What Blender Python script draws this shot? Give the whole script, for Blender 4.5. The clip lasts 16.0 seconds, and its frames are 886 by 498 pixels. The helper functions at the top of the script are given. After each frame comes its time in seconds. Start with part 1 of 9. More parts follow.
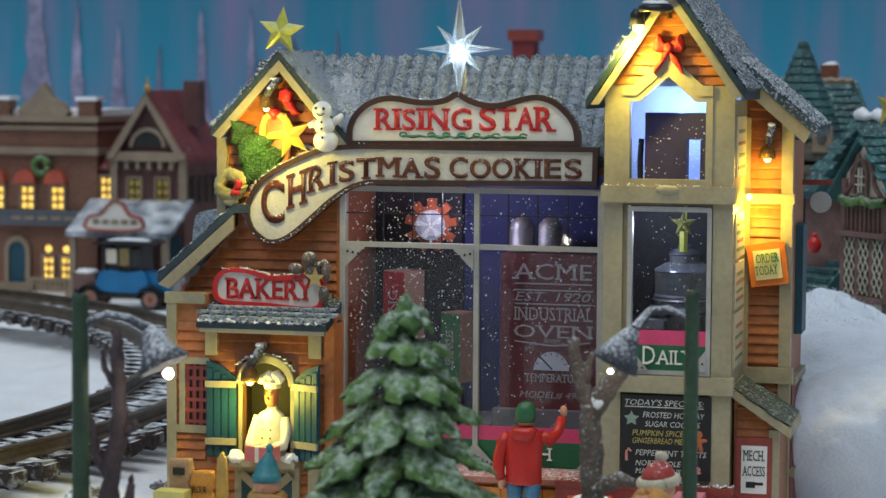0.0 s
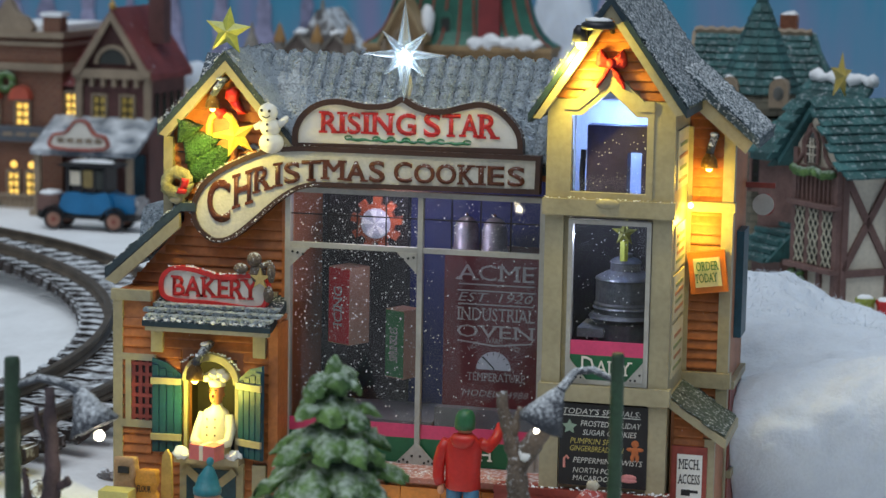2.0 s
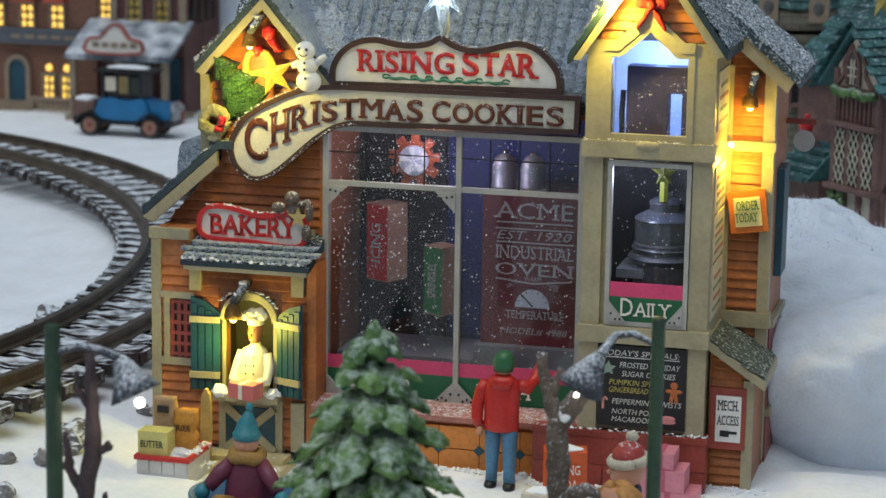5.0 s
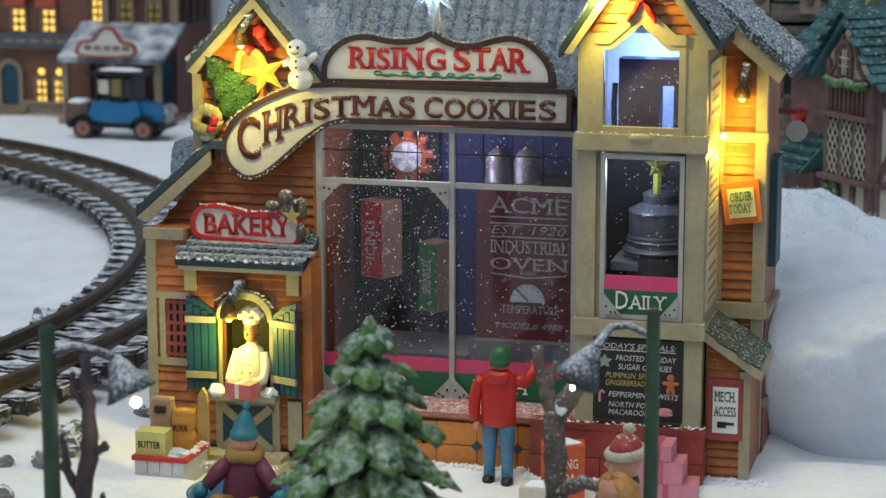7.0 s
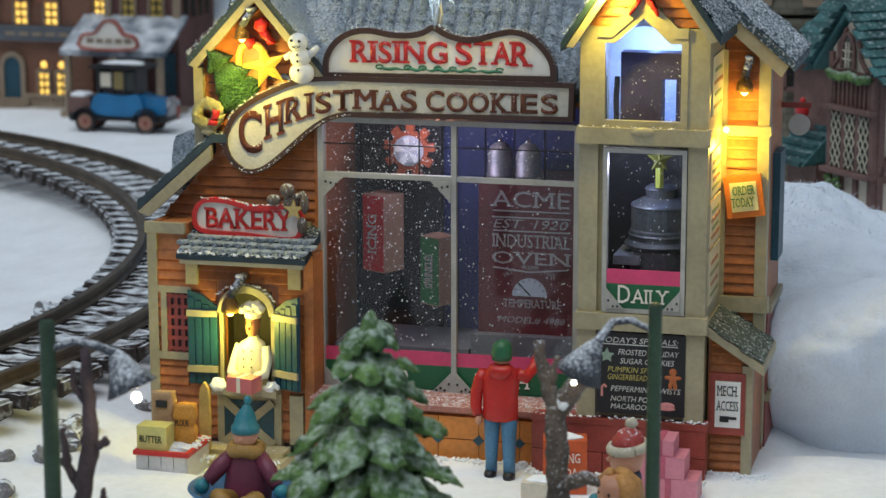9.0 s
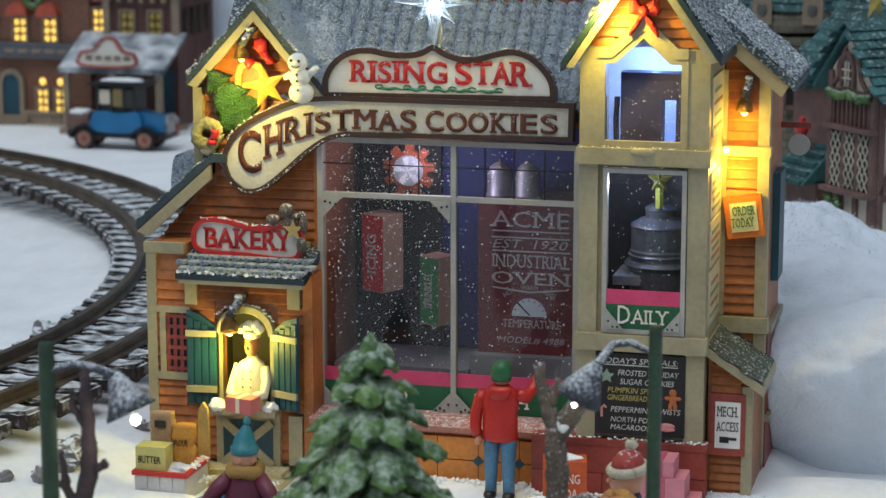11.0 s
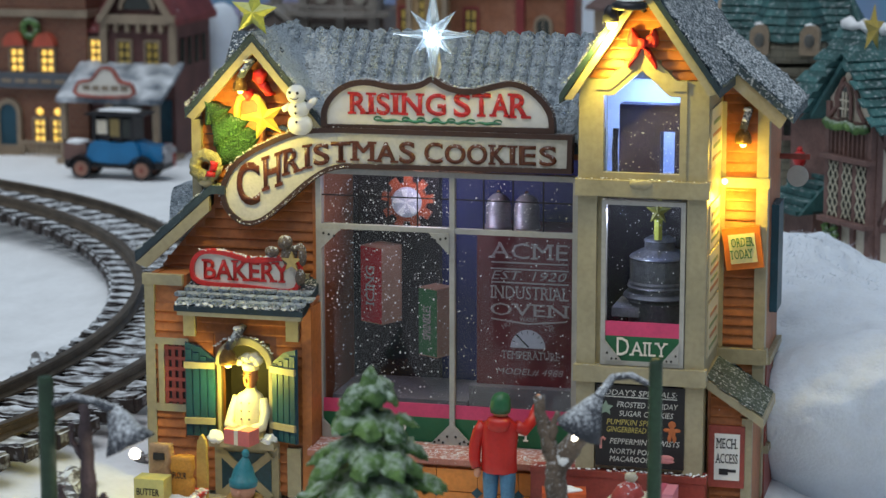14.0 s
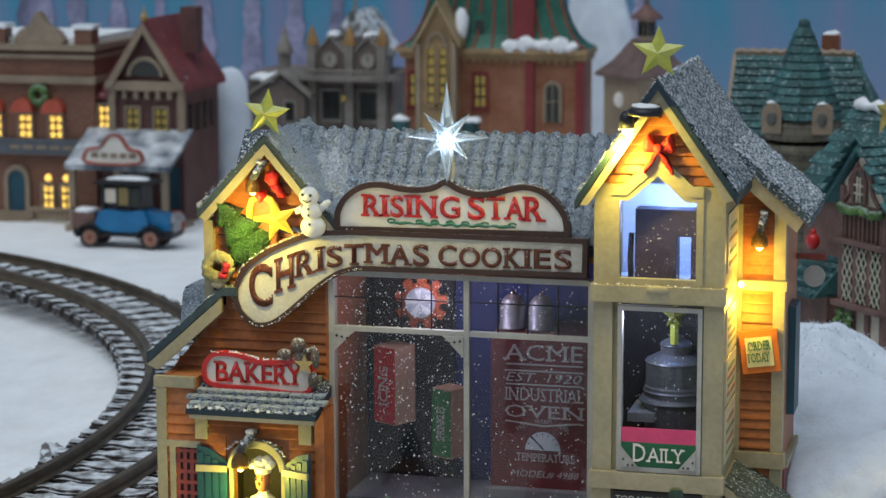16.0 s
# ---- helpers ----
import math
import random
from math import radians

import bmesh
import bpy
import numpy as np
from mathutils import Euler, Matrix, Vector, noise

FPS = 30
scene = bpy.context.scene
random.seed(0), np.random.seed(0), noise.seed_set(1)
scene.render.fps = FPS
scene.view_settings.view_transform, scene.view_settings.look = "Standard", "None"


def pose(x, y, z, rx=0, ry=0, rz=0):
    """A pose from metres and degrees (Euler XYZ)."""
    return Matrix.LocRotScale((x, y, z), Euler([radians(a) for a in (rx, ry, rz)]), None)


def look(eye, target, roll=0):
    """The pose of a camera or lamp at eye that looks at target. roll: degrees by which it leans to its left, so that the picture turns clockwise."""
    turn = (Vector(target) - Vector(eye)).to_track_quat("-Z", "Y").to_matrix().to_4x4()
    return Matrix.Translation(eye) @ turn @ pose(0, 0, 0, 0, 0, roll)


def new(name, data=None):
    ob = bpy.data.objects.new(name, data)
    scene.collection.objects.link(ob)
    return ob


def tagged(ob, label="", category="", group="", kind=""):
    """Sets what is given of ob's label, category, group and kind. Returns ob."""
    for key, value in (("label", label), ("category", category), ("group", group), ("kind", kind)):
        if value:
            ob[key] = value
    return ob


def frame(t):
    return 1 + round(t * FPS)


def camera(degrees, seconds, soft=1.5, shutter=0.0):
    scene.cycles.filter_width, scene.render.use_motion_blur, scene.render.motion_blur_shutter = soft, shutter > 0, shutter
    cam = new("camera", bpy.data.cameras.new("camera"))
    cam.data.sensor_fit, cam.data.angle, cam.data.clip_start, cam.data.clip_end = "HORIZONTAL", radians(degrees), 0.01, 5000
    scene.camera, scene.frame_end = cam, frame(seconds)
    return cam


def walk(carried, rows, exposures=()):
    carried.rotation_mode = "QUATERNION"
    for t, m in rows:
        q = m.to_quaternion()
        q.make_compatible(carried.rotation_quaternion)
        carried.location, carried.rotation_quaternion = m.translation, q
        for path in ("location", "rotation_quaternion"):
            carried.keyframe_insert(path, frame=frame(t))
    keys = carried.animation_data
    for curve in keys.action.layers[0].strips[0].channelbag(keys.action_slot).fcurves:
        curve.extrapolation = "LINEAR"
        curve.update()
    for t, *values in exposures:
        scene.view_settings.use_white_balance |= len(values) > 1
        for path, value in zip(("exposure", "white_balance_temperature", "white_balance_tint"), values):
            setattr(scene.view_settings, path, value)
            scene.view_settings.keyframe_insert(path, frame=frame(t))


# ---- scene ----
cam = camera(21.78, 16.0, soft=1.5)
PATH = [
    (0, (0.28434, -0.98766, 0.20382), (0.04248, -0.02033, 0.12791), 0.39),
    (0.5, (0.29491, -0.98997, 0.20733), (0.06761, -0.01901, 0.13267), 0.86),
    (1, (0.30178, -0.99175, 0.23268), (0.07474, -0.02342, 0.12880), 0.82),
    (1.5, (0.30300, -0.98932, 0.25509), (0.07432, -0.02473, 0.12370), 0.66),
    (2, (0.30057, -0.98510, 0.27512), (0.06902, -0.02258, 0.13389), 1.07),
    (2.5, (0.29808, -0.98047, 0.29217), (0.06629, -0.02050, 0.13491), 1.42),
    (3, (0.29684, -0.98089, 0.30314), (0.06246, -0.02397, 0.13173), 1.63),
    (3.5, (0.29584, -0.98140, 0.30697), (0.05861, -0.02795, 0.12082), 1.59),
    (4, (0.29551, -0.97847, 0.30577), (0.05485, -0.02794, 0.10939), 1.47),
    (6.5, (0.29717, -0.97631, 0.30385), (0.05566, -0.02572, 0.10877), 0.03),
    (7, (0.29710, -0.97676, 0.30307), (0.05567, -0.02644, 0.10658), -0.04),
    (7.5, (0.29646, -0.97528, 0.30199), (0.05577, -0.02502, 0.10431), -0.31),
    (8, (0.29664, -0.97442, 0.30202), (0.05623, -0.02435, 0.10309), -0.38),
    (8.5, (0.29761, -0.97388, 0.30286), (0.05601, -0.02436, 0.10277), -0.24),
    (9, (0.29720, -0.97433, 0.30342), (0.05451, -0.02502, 0.10363), -0.07),
    (11.5, (0.29566, -0.97230, 0.30567), (0.05361, -0.02125, 0.11352), -0.04),
    (12, (0.29464, -0.97209, 0.30482), (0.05284, -0.02074, 0.11384), -0.14),
    (12.5, (0.29372, -0.97115, 0.30451), (0.05302, -0.01920, 0.11517), -0.27),
    (13, (0.29501, -0.97209, 0.30470), (0.05479, -0.01945, 0.11821), -0.30),
    (13.5, (0.29497, -0.97221, 0.30610), (0.05511, -0.01902, 0.12199), -0.22),
    (14, (0.29476, -0.97228, 0.30716), (0.05367, -0.01893, 0.12554), -0.05),
    (14.5, (0.29401, -0.97365, 0.30833), (0.05311, -0.01970, 0.12961), -0.01),
    (15, (0.29467, -0.97597, 0.31001), (0.05536, -0.02052, 0.13723), -0.05),
    (15.5, (0.29496, -0.97546, 0.31006), (0.05656, -0.01916, 0.14078), -0.02),
    (16, (0.28783, -0.96039, 0.33590), (0.04378, -0.00507, 0.16921), -0.15),
]
walk(cam, [(t, look(eye, target, roll)) for t, eye, target, roll in PATH])
cam.data.dof.use_dof, cam.data.dof.focus_distance, cam.data.dof.aperture_fstop = True, 1.04, 25.0

# ---- light ----
world = bpy.data.worlds.new("room")
scene.world = world
world.use_nodes = True
wn, wl = world.node_tree.nodes, world.node_tree.links
wbg = wn["Background"]
wtc = wn.new("ShaderNodeTexCoord")
wsep = wn.new("ShaderNodeSeparateXYZ")
wramp = wn.new("ShaderNodeValToRGB")
wl.new(wtc.outputs["Generated"], wsep.inputs[0])
wl.new(wsep.outputs["Z"], wramp.inputs[0])
wl.new(wramp.outputs[0], wbg.inputs["Color"])
wramp.color_ramp.elements[0].position, wramp.color_ramp.elements[0].color = 0.0, (0.15, 0.18, 0.26, 1)
wramp.color_ramp.elements[1].position, wramp.color_ramp.elements[1].color = 0.9, (0.74, 0.88, 1.0, 1)
wbg.inputs["Strength"].default_value = 0.40
sun = new("ceiling_lighting", bpy.data.lights.new("ceiling_lighting", "SUN"))
sun.data.energy, sun.data.angle, sun.data.color = 1.46, radians(50), (0.895, 0.955, 1.02)
sun.matrix_world = look((-0.35, -1.0, 2.4), (0.0, 0.1, 0.0))

# ---- helpers of this scene: sizes in centimetres ----
S = 0.01


def lamp(name, x, y, z, watts, colour, radius=0.3):
    ob = new(name, bpy.data.lights.new(name, "POINT"))
    ob.data.energy, ob.data.color, ob.data.shadow_soft_size = watts, colour, radius * S
    ob.location = (x * S, y * S, z * S)
    return ob


def thing(name, x=0, y=0, z=0, label="", category="", group="", kind=""):
    ob = new(name)
    ob.empty_display_size = 0.01
    ob.matrix_world = Matrix.Translation((x * S, y * S, z * S))
    bpy.context.view_layer.update()
    return tagged(ob, label, category, group, kind)


def part(name, bm, material, parent=None, label="", smooth=False, bevel=0.0):
    """One mesh from a bmesh in centimetres of the world, under its thing."""
    if bevel:
        bmesh.ops.bevel(bm, geom=[e for e in bm.edges if len(e.link_faces) == 2 and e.calc_face_angle(0) > 0.5],
                        offset=bevel, segments=1, affect="EDGES", clamp_overlap=True)
    bmesh.ops.recalc_face_normals(bm, faces=bm.faces)
    org = Vector((0, 0, 0))
    p = parent
    while p is not None:
        org += p.location
        p = p.parent
    bmesh.ops.scale(bm, vec=(S, S, S), verts=bm.verts)
    bmesh.ops.translate(bm, vec=-org, verts=bm.verts)
    me = bpy.data.meshes.new(name)
    bm.to_mesh(me)
    bm.free()
    for m in material if isinstance(material, (list, tuple)) else [material]:
        me.materials.append(m)
    if smooth:
        for f in me.polygons:
            f.use_smooth = True
    ob = new(name, me)
    ob.parent = parent
    if label:
        ob["label"] = label
    return ob


def bmn():
    return bmesh.new()


def box(bm, x0, y0, z0, x1, y1, z1, m=None, mi=0):
    vs = [Vector((x, y, z)) for x in (x0, x1) for y in (y0, y1) for z in (z0, z1)]
    if m is not None:
        vs = [m @ v for v in vs]
    v = [bm.verts.new(p) for p in vs]
    for f in ((0, 1, 3, 2), (4, 6, 7, 5), (0, 4, 5, 1), (2, 3, 7, 6), (0, 2, 6, 4), (1, 5, 7, 3)):
        bm.faces.new([v[i] for i in f]).material_index = mi
    return bm


def prism(bm, pts, a, b, plane="xz", m=None, mi=0):
    """A flat outline given a thickness from a to b across its plane."""
    def at(u, w, d):
        p = Vector((u, d, w)) if plane == "xz" else Vector((d, u, w)) if plane == "yz" else Vector((u, w, d))
        return m @ p if m is not None else p
    lo = [bm.verts.new(at(u, w, a)) for u, w in pts]
    hi = [bm.verts.new(at(u, w, b)) for u, w in pts]
    n = len(pts)
    for f in [lo[::-1], hi] + [[lo[i], lo[(i + 1) % n], hi[(i + 1) % n], hi[i]] for i in range(n)]:
        bm.faces.new(f).material_index = mi
    return bm


def tube(bm, pts, radii, n=8, mi=0, cap=True):
    pts = [Vector(p) for p in pts]
    if not isinstance(radii, (list, tuple)):
        radii = [radii] * len(pts)
    rings, side = [], None
    for i, p in enumerate(pts):
        d = (pts[min(i + 1, len(pts) - 1)] - pts[max(i - 1, 0)]).normalized()
        if side is None:
            side = d.orthogonal().normalized()
        side = (side - d * side.dot(d)).normalized()
        up = d.cross(side)
        rings.append([bm.verts.new(p + radii[i] * (side * math.cos(2 * math.pi * k / n) + up * math.sin(2 * math.pi * k / n))) for k in range(n)])
    for a, b in zip(rings, rings[1:]):
        for k in range(n):
            bm.faces.new((a[k], a[(k + 1) % n], b[(k + 1) % n], b[k])).material_index = mi
    if cap:
        bm.faces.new(rings[0][::-1]).material_index = mi
        bm.faces.new(rings[-1]).material_index = mi
    return bm


def ball(bm, x, y, z, rx, ry=None, rz=None, u=14, v=9, mi=0, rough=0.0, m=None):
    ry, rz = ry or rx, rz or rx
    c, k = Vector((x, y, z)), 1.2 / max(rx, rz)

    def at(i, j):
        a, b = 2 * math.pi * i / u, math.pi * j / v
        q = Vector((rx * math.sin(b) * math.cos(a), ry * math.sin(b) * math.sin(a), rz * math.cos(b)))
        q = (m @ q if m is not None else q) + c
        if rough:
            q += noise.noise_vector(q * k) * rough + noise.noise_vector(q * (k * 3.1)) * (rough * 0.45)
        return bm.verts.new(q)
    top, low = at(0, 0), at(0, v)
    rings = [[at(i, j) for i in range(u)] for j in range(1, v)]
    for i in range(u):
        e = (i + 1) % u
        bm.faces.new((top, rings[0][i], rings[0][e])).material_index = mi
        bm.faces.new((rings[-1][e], rings[-1][i], low)).material_index = mi
        for r0, r1 in zip(rings, rings[1:]):
            bm.faces.new((r0[i], r1[i], r1[e], r0[e])).material_index = mi
    return bm


def lathe(bm, x, y, z, prof, n=16, mi=0):
    rings = [[bm.verts.new((x + r * math.cos(2 * math.pi * k / n), y + r * math.sin(2 * math.pi * k / n), z + h)) for k in range(n)] for r, h in prof]
    for a, b in zip(rings, rings[1:]):
        for k in range(n):
            bm.faces.new((a[k], a[(k + 1) % n], b[(k + 1) % n], b[k])).material_index = mi
    bm.faces.new(rings[0][::-1]).material_index = mi
    bm.faces.new(rings[-1]).material_index = mi
    return bm


def pillow(bm, outline, y, bulge, back, rings=5, rough=0.0, freq=3.0, mi=0):
    """A carved relief: an outline in x and z whose front swells towards the viewer."""
    fine = []
    for i, p in enumerate(outline):
        q = outline[(i + 1) % len(outline)]
        fine += [(p[0] + (q[0] - p[0]) * k / 4, p[1] + (q[1] - p[1]) * k / 4) for k in range(4)]
    cx, cz = sum(p[0] for p in fine) / len(fine), sum(p[1] for p in fine) / len(fine)
    loops = [[bm.verts.new((x, back, z)) for x, z in fine]]
    for k in range(rings):
        f = 1 - k / rings
        loop = []
        for x, z in fine:
            p = Vector((cx + (x - cx) * f, y - bulge * math.sqrt(1 - f * f), cz + (z - cz) * f))
            loop.append(bm.verts.new(p + noise.noise_vector(p * freq) * rough + noise.noise_vector(p * freq * 2.7) * rough * 0.5))
        loops.append(loop)
    n = len(fine)
    for a, b in zip(loops, loops[1:]):
        for i in range(n):
            bm.faces.new((a[i], a[(i + 1) % n], b[(i + 1) % n], b[i])).material_index = mi
    bm.faces.new(loops[0][::-1]).material_index = mi
    bm.faces.new(loops[-1]).material_index = mi
    return bm


# ---- materials ----
def mat(name, colour, rough=0.5, vary=0.25, scale=60.0, bump=0.15, metal=0.0, snow=0.0, snow_scale=900.0, gloss=0.5, second=None, second_scale=20.0,
        emit=None, power=0.0, island=0.0, snow_up=0.16, snow_soft=0.1, snow_colour=(0.74, 0.78, 0.82)):
    """Painted or natural surface: grain and stains at two sizes, relief, and dusted snow where the thing has it."""
    m = bpy.data.materials.new(name)
    m.use_nodes = True
    n, l = m.node_tree.nodes, m.node_tree.links
    b = n["Principled BSDF"]
    big = n.new("ShaderNodeTexNoise")
    fine = n.new("ShaderNodeTexNoise")
    big.inputs["Scale"].default_value, fine.inputs["Scale"].default_value = scale, scale * 9
    big.inputs["Detail"].default_value = 5
    place = n.new("ShaderNodeNewGeometry")
    for t in (big, fine):
        l.new(place.outputs["Position"], t.inputs["Vector"])
    ramp = n.new("ShaderNodeValToRGB")
    lo, hi = ramp.color_ramp.elements
    lo.position, hi.position = 0.3, 0.72
    lo.color = (*[c * (1 - vary) for c in colour], 1)
    hi.color = (*[min(1, c * (1 + vary)) for c in (second or colour)], 1)
    l.new(big.outputs["Fac"], ramp.inputs[0])
    mix = n.new("ShaderNodeMix")
    mix.data_type, mix.blend_type = "RGBA", "MULTIPLY"
    mix.inputs[0].default_value = min(1.0, vary * 1.6)
    l.new(ramp.outputs[0], mix.inputs[6])
    l.new(fine.outputs["Fac"], mix.inputs[7])
    grain = n.new("ShaderNodeValToRGB")
    grain.color_ramp.elements[0].position, grain.color_ramp.elements[0].color = 0.32, (0.55, 0.55, 0.55, 1)
    grain.color_ramp.elements[1].position = 0.6
    l.new(fine.outputs["Fac"], grain.inputs[0])
    l.new(grain.outputs[0], mix.inputs[7])
    col = mix.outputs[2]
    if island:
        info = n.new("ShaderNodeObjectInfo")
        hsv = n.new("ShaderNodeHueSaturation")
        mr = n.new("ShaderNodeMapRange")
        mr.inputs[3].default_value, mr.inputs[4].default_value = 1 - island, 1 + island
        l.new(info.outputs["Random"], mr.inputs[0])
        l.new(mr.outputs[0], hsv.inputs["Value"])
        l.new(col, hsv.inputs["Color"])
        col = hsv.outputs[0]
    if snow:
        geo = n.new("ShaderNodeNewGeometry")
        sep = n.new("ShaderNodeSeparateXYZ")
        sn = n.new("ShaderNodeTexNoise")
        sn.inputs["Scale"].default_value, sn.inputs["Detail"].default_value = snow_scale, 6
        l.new(place.outputs["Position"], sn.inputs["Vector"])
        l.new(geo.outputs["Normal"], sep.inputs[0])
        up = n.new("ShaderNodeMath")
        up.operation = "MULTIPLY_ADD"
        up.inputs[1].default_value, up.inputs[2].default_value = snow_up, snow - 0.5
        l.new(sep.outputs["Z"], up.inputs[0])
        add = n.new("ShaderNodeMath")
        l.new(up.outputs[0], add.inputs[0])
        l.new(sn.outputs["Fac"], add.inputs[1])
        sr = n.new("ShaderNodeValToRGB")
        sr.color_ramp.elements[0].position, sr.color_ramp.elements[1].position = 0.55 - snow_soft / 2, 0.55 + snow_soft / 2
        l.new(add.outputs[0], sr.inputs[0])
        sm = n.new("ShaderNodeMix")
        sm.data_type = "RGBA"
        l.new(sr.outputs[0], sm.inputs[0])
        l.new(col, sm.inputs[6])
        sm.inputs[7].default_value = (*snow_colour, 1)
        col = sm.outputs[2]
    l.new(col, b.inputs["Base Color"])
    b.inputs["Roughness"].default_value, b.inputs["Metallic"].default_value = rough, metal
    b.inputs["Specular IOR Level"].default_value = gloss
    if bump:
        bp = n.new("ShaderNodeBump")
        bp.inputs["Strength"].default_value, bp.inputs["Distance"].default_value = bump, 0.0006 if bump < 2 else 0.0018
        l.new(fine.outputs["Fac"], bp.inputs["Height"])
        l.new(bp.outputs[0], b.inputs["Normal"])
    if power:
        b.inputs["Emission Color"].default_value, b.inputs["Emission Strength"].default_value = (*emit, 1), power
    return m


def glass(name, tint=(1, 1, 1), rough=0.02):
    m = bpy.data.materials.new(name)
    m.use_nodes = True
    n, l = m.node_tree.nodes, m.node_tree.links
    for x in list(n):
        n.remove(x)
    out, tr, gl, mx, fr = (n.new("ShaderNode" + k) for k in ("OutputMaterial", "BsdfTransparent", "BsdfGlossy", "MixShader", "Fresnel"))
    fr.inputs["IOR"].default_value = 1.36
    tr.inputs["Color"].default_value = (*tint, 1)
    gl.inputs["Roughness"].default_value = rough
    l.new(fr.outputs[0], mx.inputs[0]), l.new(tr.outputs[0], mx.inputs[1]), l.new(gl.outputs[0], mx.inputs[2]), l.new(mx.outputs[0], out.inputs[0])
    return m


M = {}
M["snow"] = mat("snow", (0.86, 0.88, 0.90), 0.75, 0.07, 25, 0.35, gloss=0.3)
M["cotton"] = mat("cotton_snow", (0.70, 0.76, 0.84), 1.0, 0.05, 60, 0.8, gloss=0.05)
M["cotton"].node_tree.nodes["Principled BSDF"].inputs["Subsurface Weight"].default_value = 0.6
M["cotton"].node_tree.nodes["Principled BSDF"].inputs["Subsurface Radius"].default_value = (0.012, 0.013, 0.014)
M["siding"] = mat("orange_siding", (0.42, 0.14, 0.038), 0.45, 0.30, 40, 0.35, snow=0.24, snow_scale=1200, island=0.10)
M["siding_far"] = mat("brown_siding", (0.40, 0.15, 0.06), 0.5, 0.28, 40, 0.2)
M["trim"] = mat("cream_trim", (0.37, 0.325, 0.205), 0.42, 0.16, 45, 0.3, snow=0.24, snow_scale=1200)
M["roof"] = mat("slate_roof", (0.035, 0.058, 0.078), 0.6, 0.35, 60, 0.5, snow=0.34, snow_scale=1100, island=0.15)
M["roof_snowy"] = mat("snowy_shingle", (0.25, 0.33, 0.41), 0.9, 0.3, 120, 2.2, snow=0.62, snow_scale=760, snow_soft=0.30, snow_colour=(0.66, 0.75, 0.84))
M["roof_speckled"] = mat("speckled_slate", (0.045, 0.075, 0.09), 0.75, 0.4, 60, 0.9, snow=0.40, snow_scale=800, island=0.2, snow_soft=0.24)
M["roof_edge"] = mat("teal_roof_edge", (0.016, 0.036, 0.05), 0.5, 0.3, 60, 0.3, snow=0.30, snow_scale=1000)
M["teal"] = mat("teal_paint", (0.010, 0.065, 0.10), 0.45, 0.3, 60, 0.4, snow=0.26, snow_scale=1300)
M["brown"] = mat("dark_brown_paint", (0.055, 0.025, 0.016), 0.4, 0.25, 60, 0.2, snow=0.30, snow_scale=850)
M["board_white"] = mat("white_sign_paint", (0.78, 0.74, 0.66), 0.4, 0.08, 50, 0.1)
M["red"] = mat("red_paint", (0.55, 0.022, 0.02), 0.35, 0.15, 60, 0.1)
M["letter_red"] = mat("red_letter_paint", (0.52, 0.02, 0.02), 0.4, 0.2, 90, 0.3, snow=0.30, snow_scale=1100)
M["board_cream"] = mat("cream_sign_paint", (0.66, 0.63, 0.54), 0.5, 0.12, 70, 0.5, snow=0.25, snow_scale=900)
M["green"] = mat("green_paint", (0.02, 0.17, 0.07), 0.4, 0.2, 60, 0.1)
M["letter_brown"] = mat("brown_letter_paint", (0.12, 0.030, 0.010), 0.4, 0.25, 90, 0.4, snow=0.33, snow_scale=1300)
M["pink"] = mat("pink_paint", (0.62, 0.06, 0.16), 0.45, 0.12, 60, 0.1)
M["banner_green"] = mat("banner_green_paint", (0.015, 0.12, 0.05), 0.45, 0.15, 60, 0.1)
M["grey_metal"] = mat("grey_frame_paint", (0.40, 0.39, 0.36), 0.45, 0.15, 60, 0.1, snow=0.1)
M["white"] = mat("white_paint", (0.78, 0.78, 0.74), 0.45, 0.06, 60, 0.1)
M["black"] = mat("black_paint", (0.012, 0.012, 0.014), 0.5, 0.3, 60, 0.2, snow=0.05)
M["iron"] = mat("dark_iron", (0.03, 0.03, 0.035), 0.4, 0.3, 60, 0.3, metal=0.4, snow=0.2)
M["brick"] = mat("red_brick_paint", (0.30, 0.055, 0.04), 0.45, 0.25, 50, 0.25, snow=0.08, island=0.15)
M["tile"] = mat("orange_tile", (0.55, 0.19, 0.03), 0.35, 0.25, 40, 0.2, snow=0.08, island=0.12)
M["yellow_stone"] = mat("pale_step_stone", (0.55, 0.46, 0.24), 0.6, 0.2, 50, 0.3, snow=0.25)
M["interior"] = mat("blue_interior_wall", (0.035, 0.045, 0.19), 0.6, 0.2, 40, 0.1)
# Near black: dark inner panels, and shade put into the hatch walls.
M["interior_dark"] = mat("dark_interior_and_shade", (0.03, 0.025, 0.03), 0.6, 0.2, 40, 0.1)
M["interior_orange"] = mat("orange_interior_wall", (0.30, 0.10, 0.04), 0.6, 0.2, 40, 0.1)
M["oven"] = mat("dark_red_oven", (0.16, 0.03, 0.035), 0.5, 0.2, 50, 0.1)
M["chrome"] = mat("polished_metal", (0.75, 0.75, 0.76), 0.15, 0.1, 60, 0.05, metal=1.0)
M["dull_metal"] = mat("dull_metal", (0.40, 0.40, 0.42), 0.48, 0.25, 60, 0.15, metal=0.55)
M["gear"] = mat("rust_orange_gear", (0.38, 0.08, 0.03), 0.4, 0.25, 60, 0.15)
M["box_red"] = mat("red_carton", (0.50, 0.012, 0.02), 0.45, 0.1, 60, 0.05)
M["box_tan"] = mat("tan_carton", (0.42, 0.24, 0.16), 0.55, 0.12, 60, 0.05)
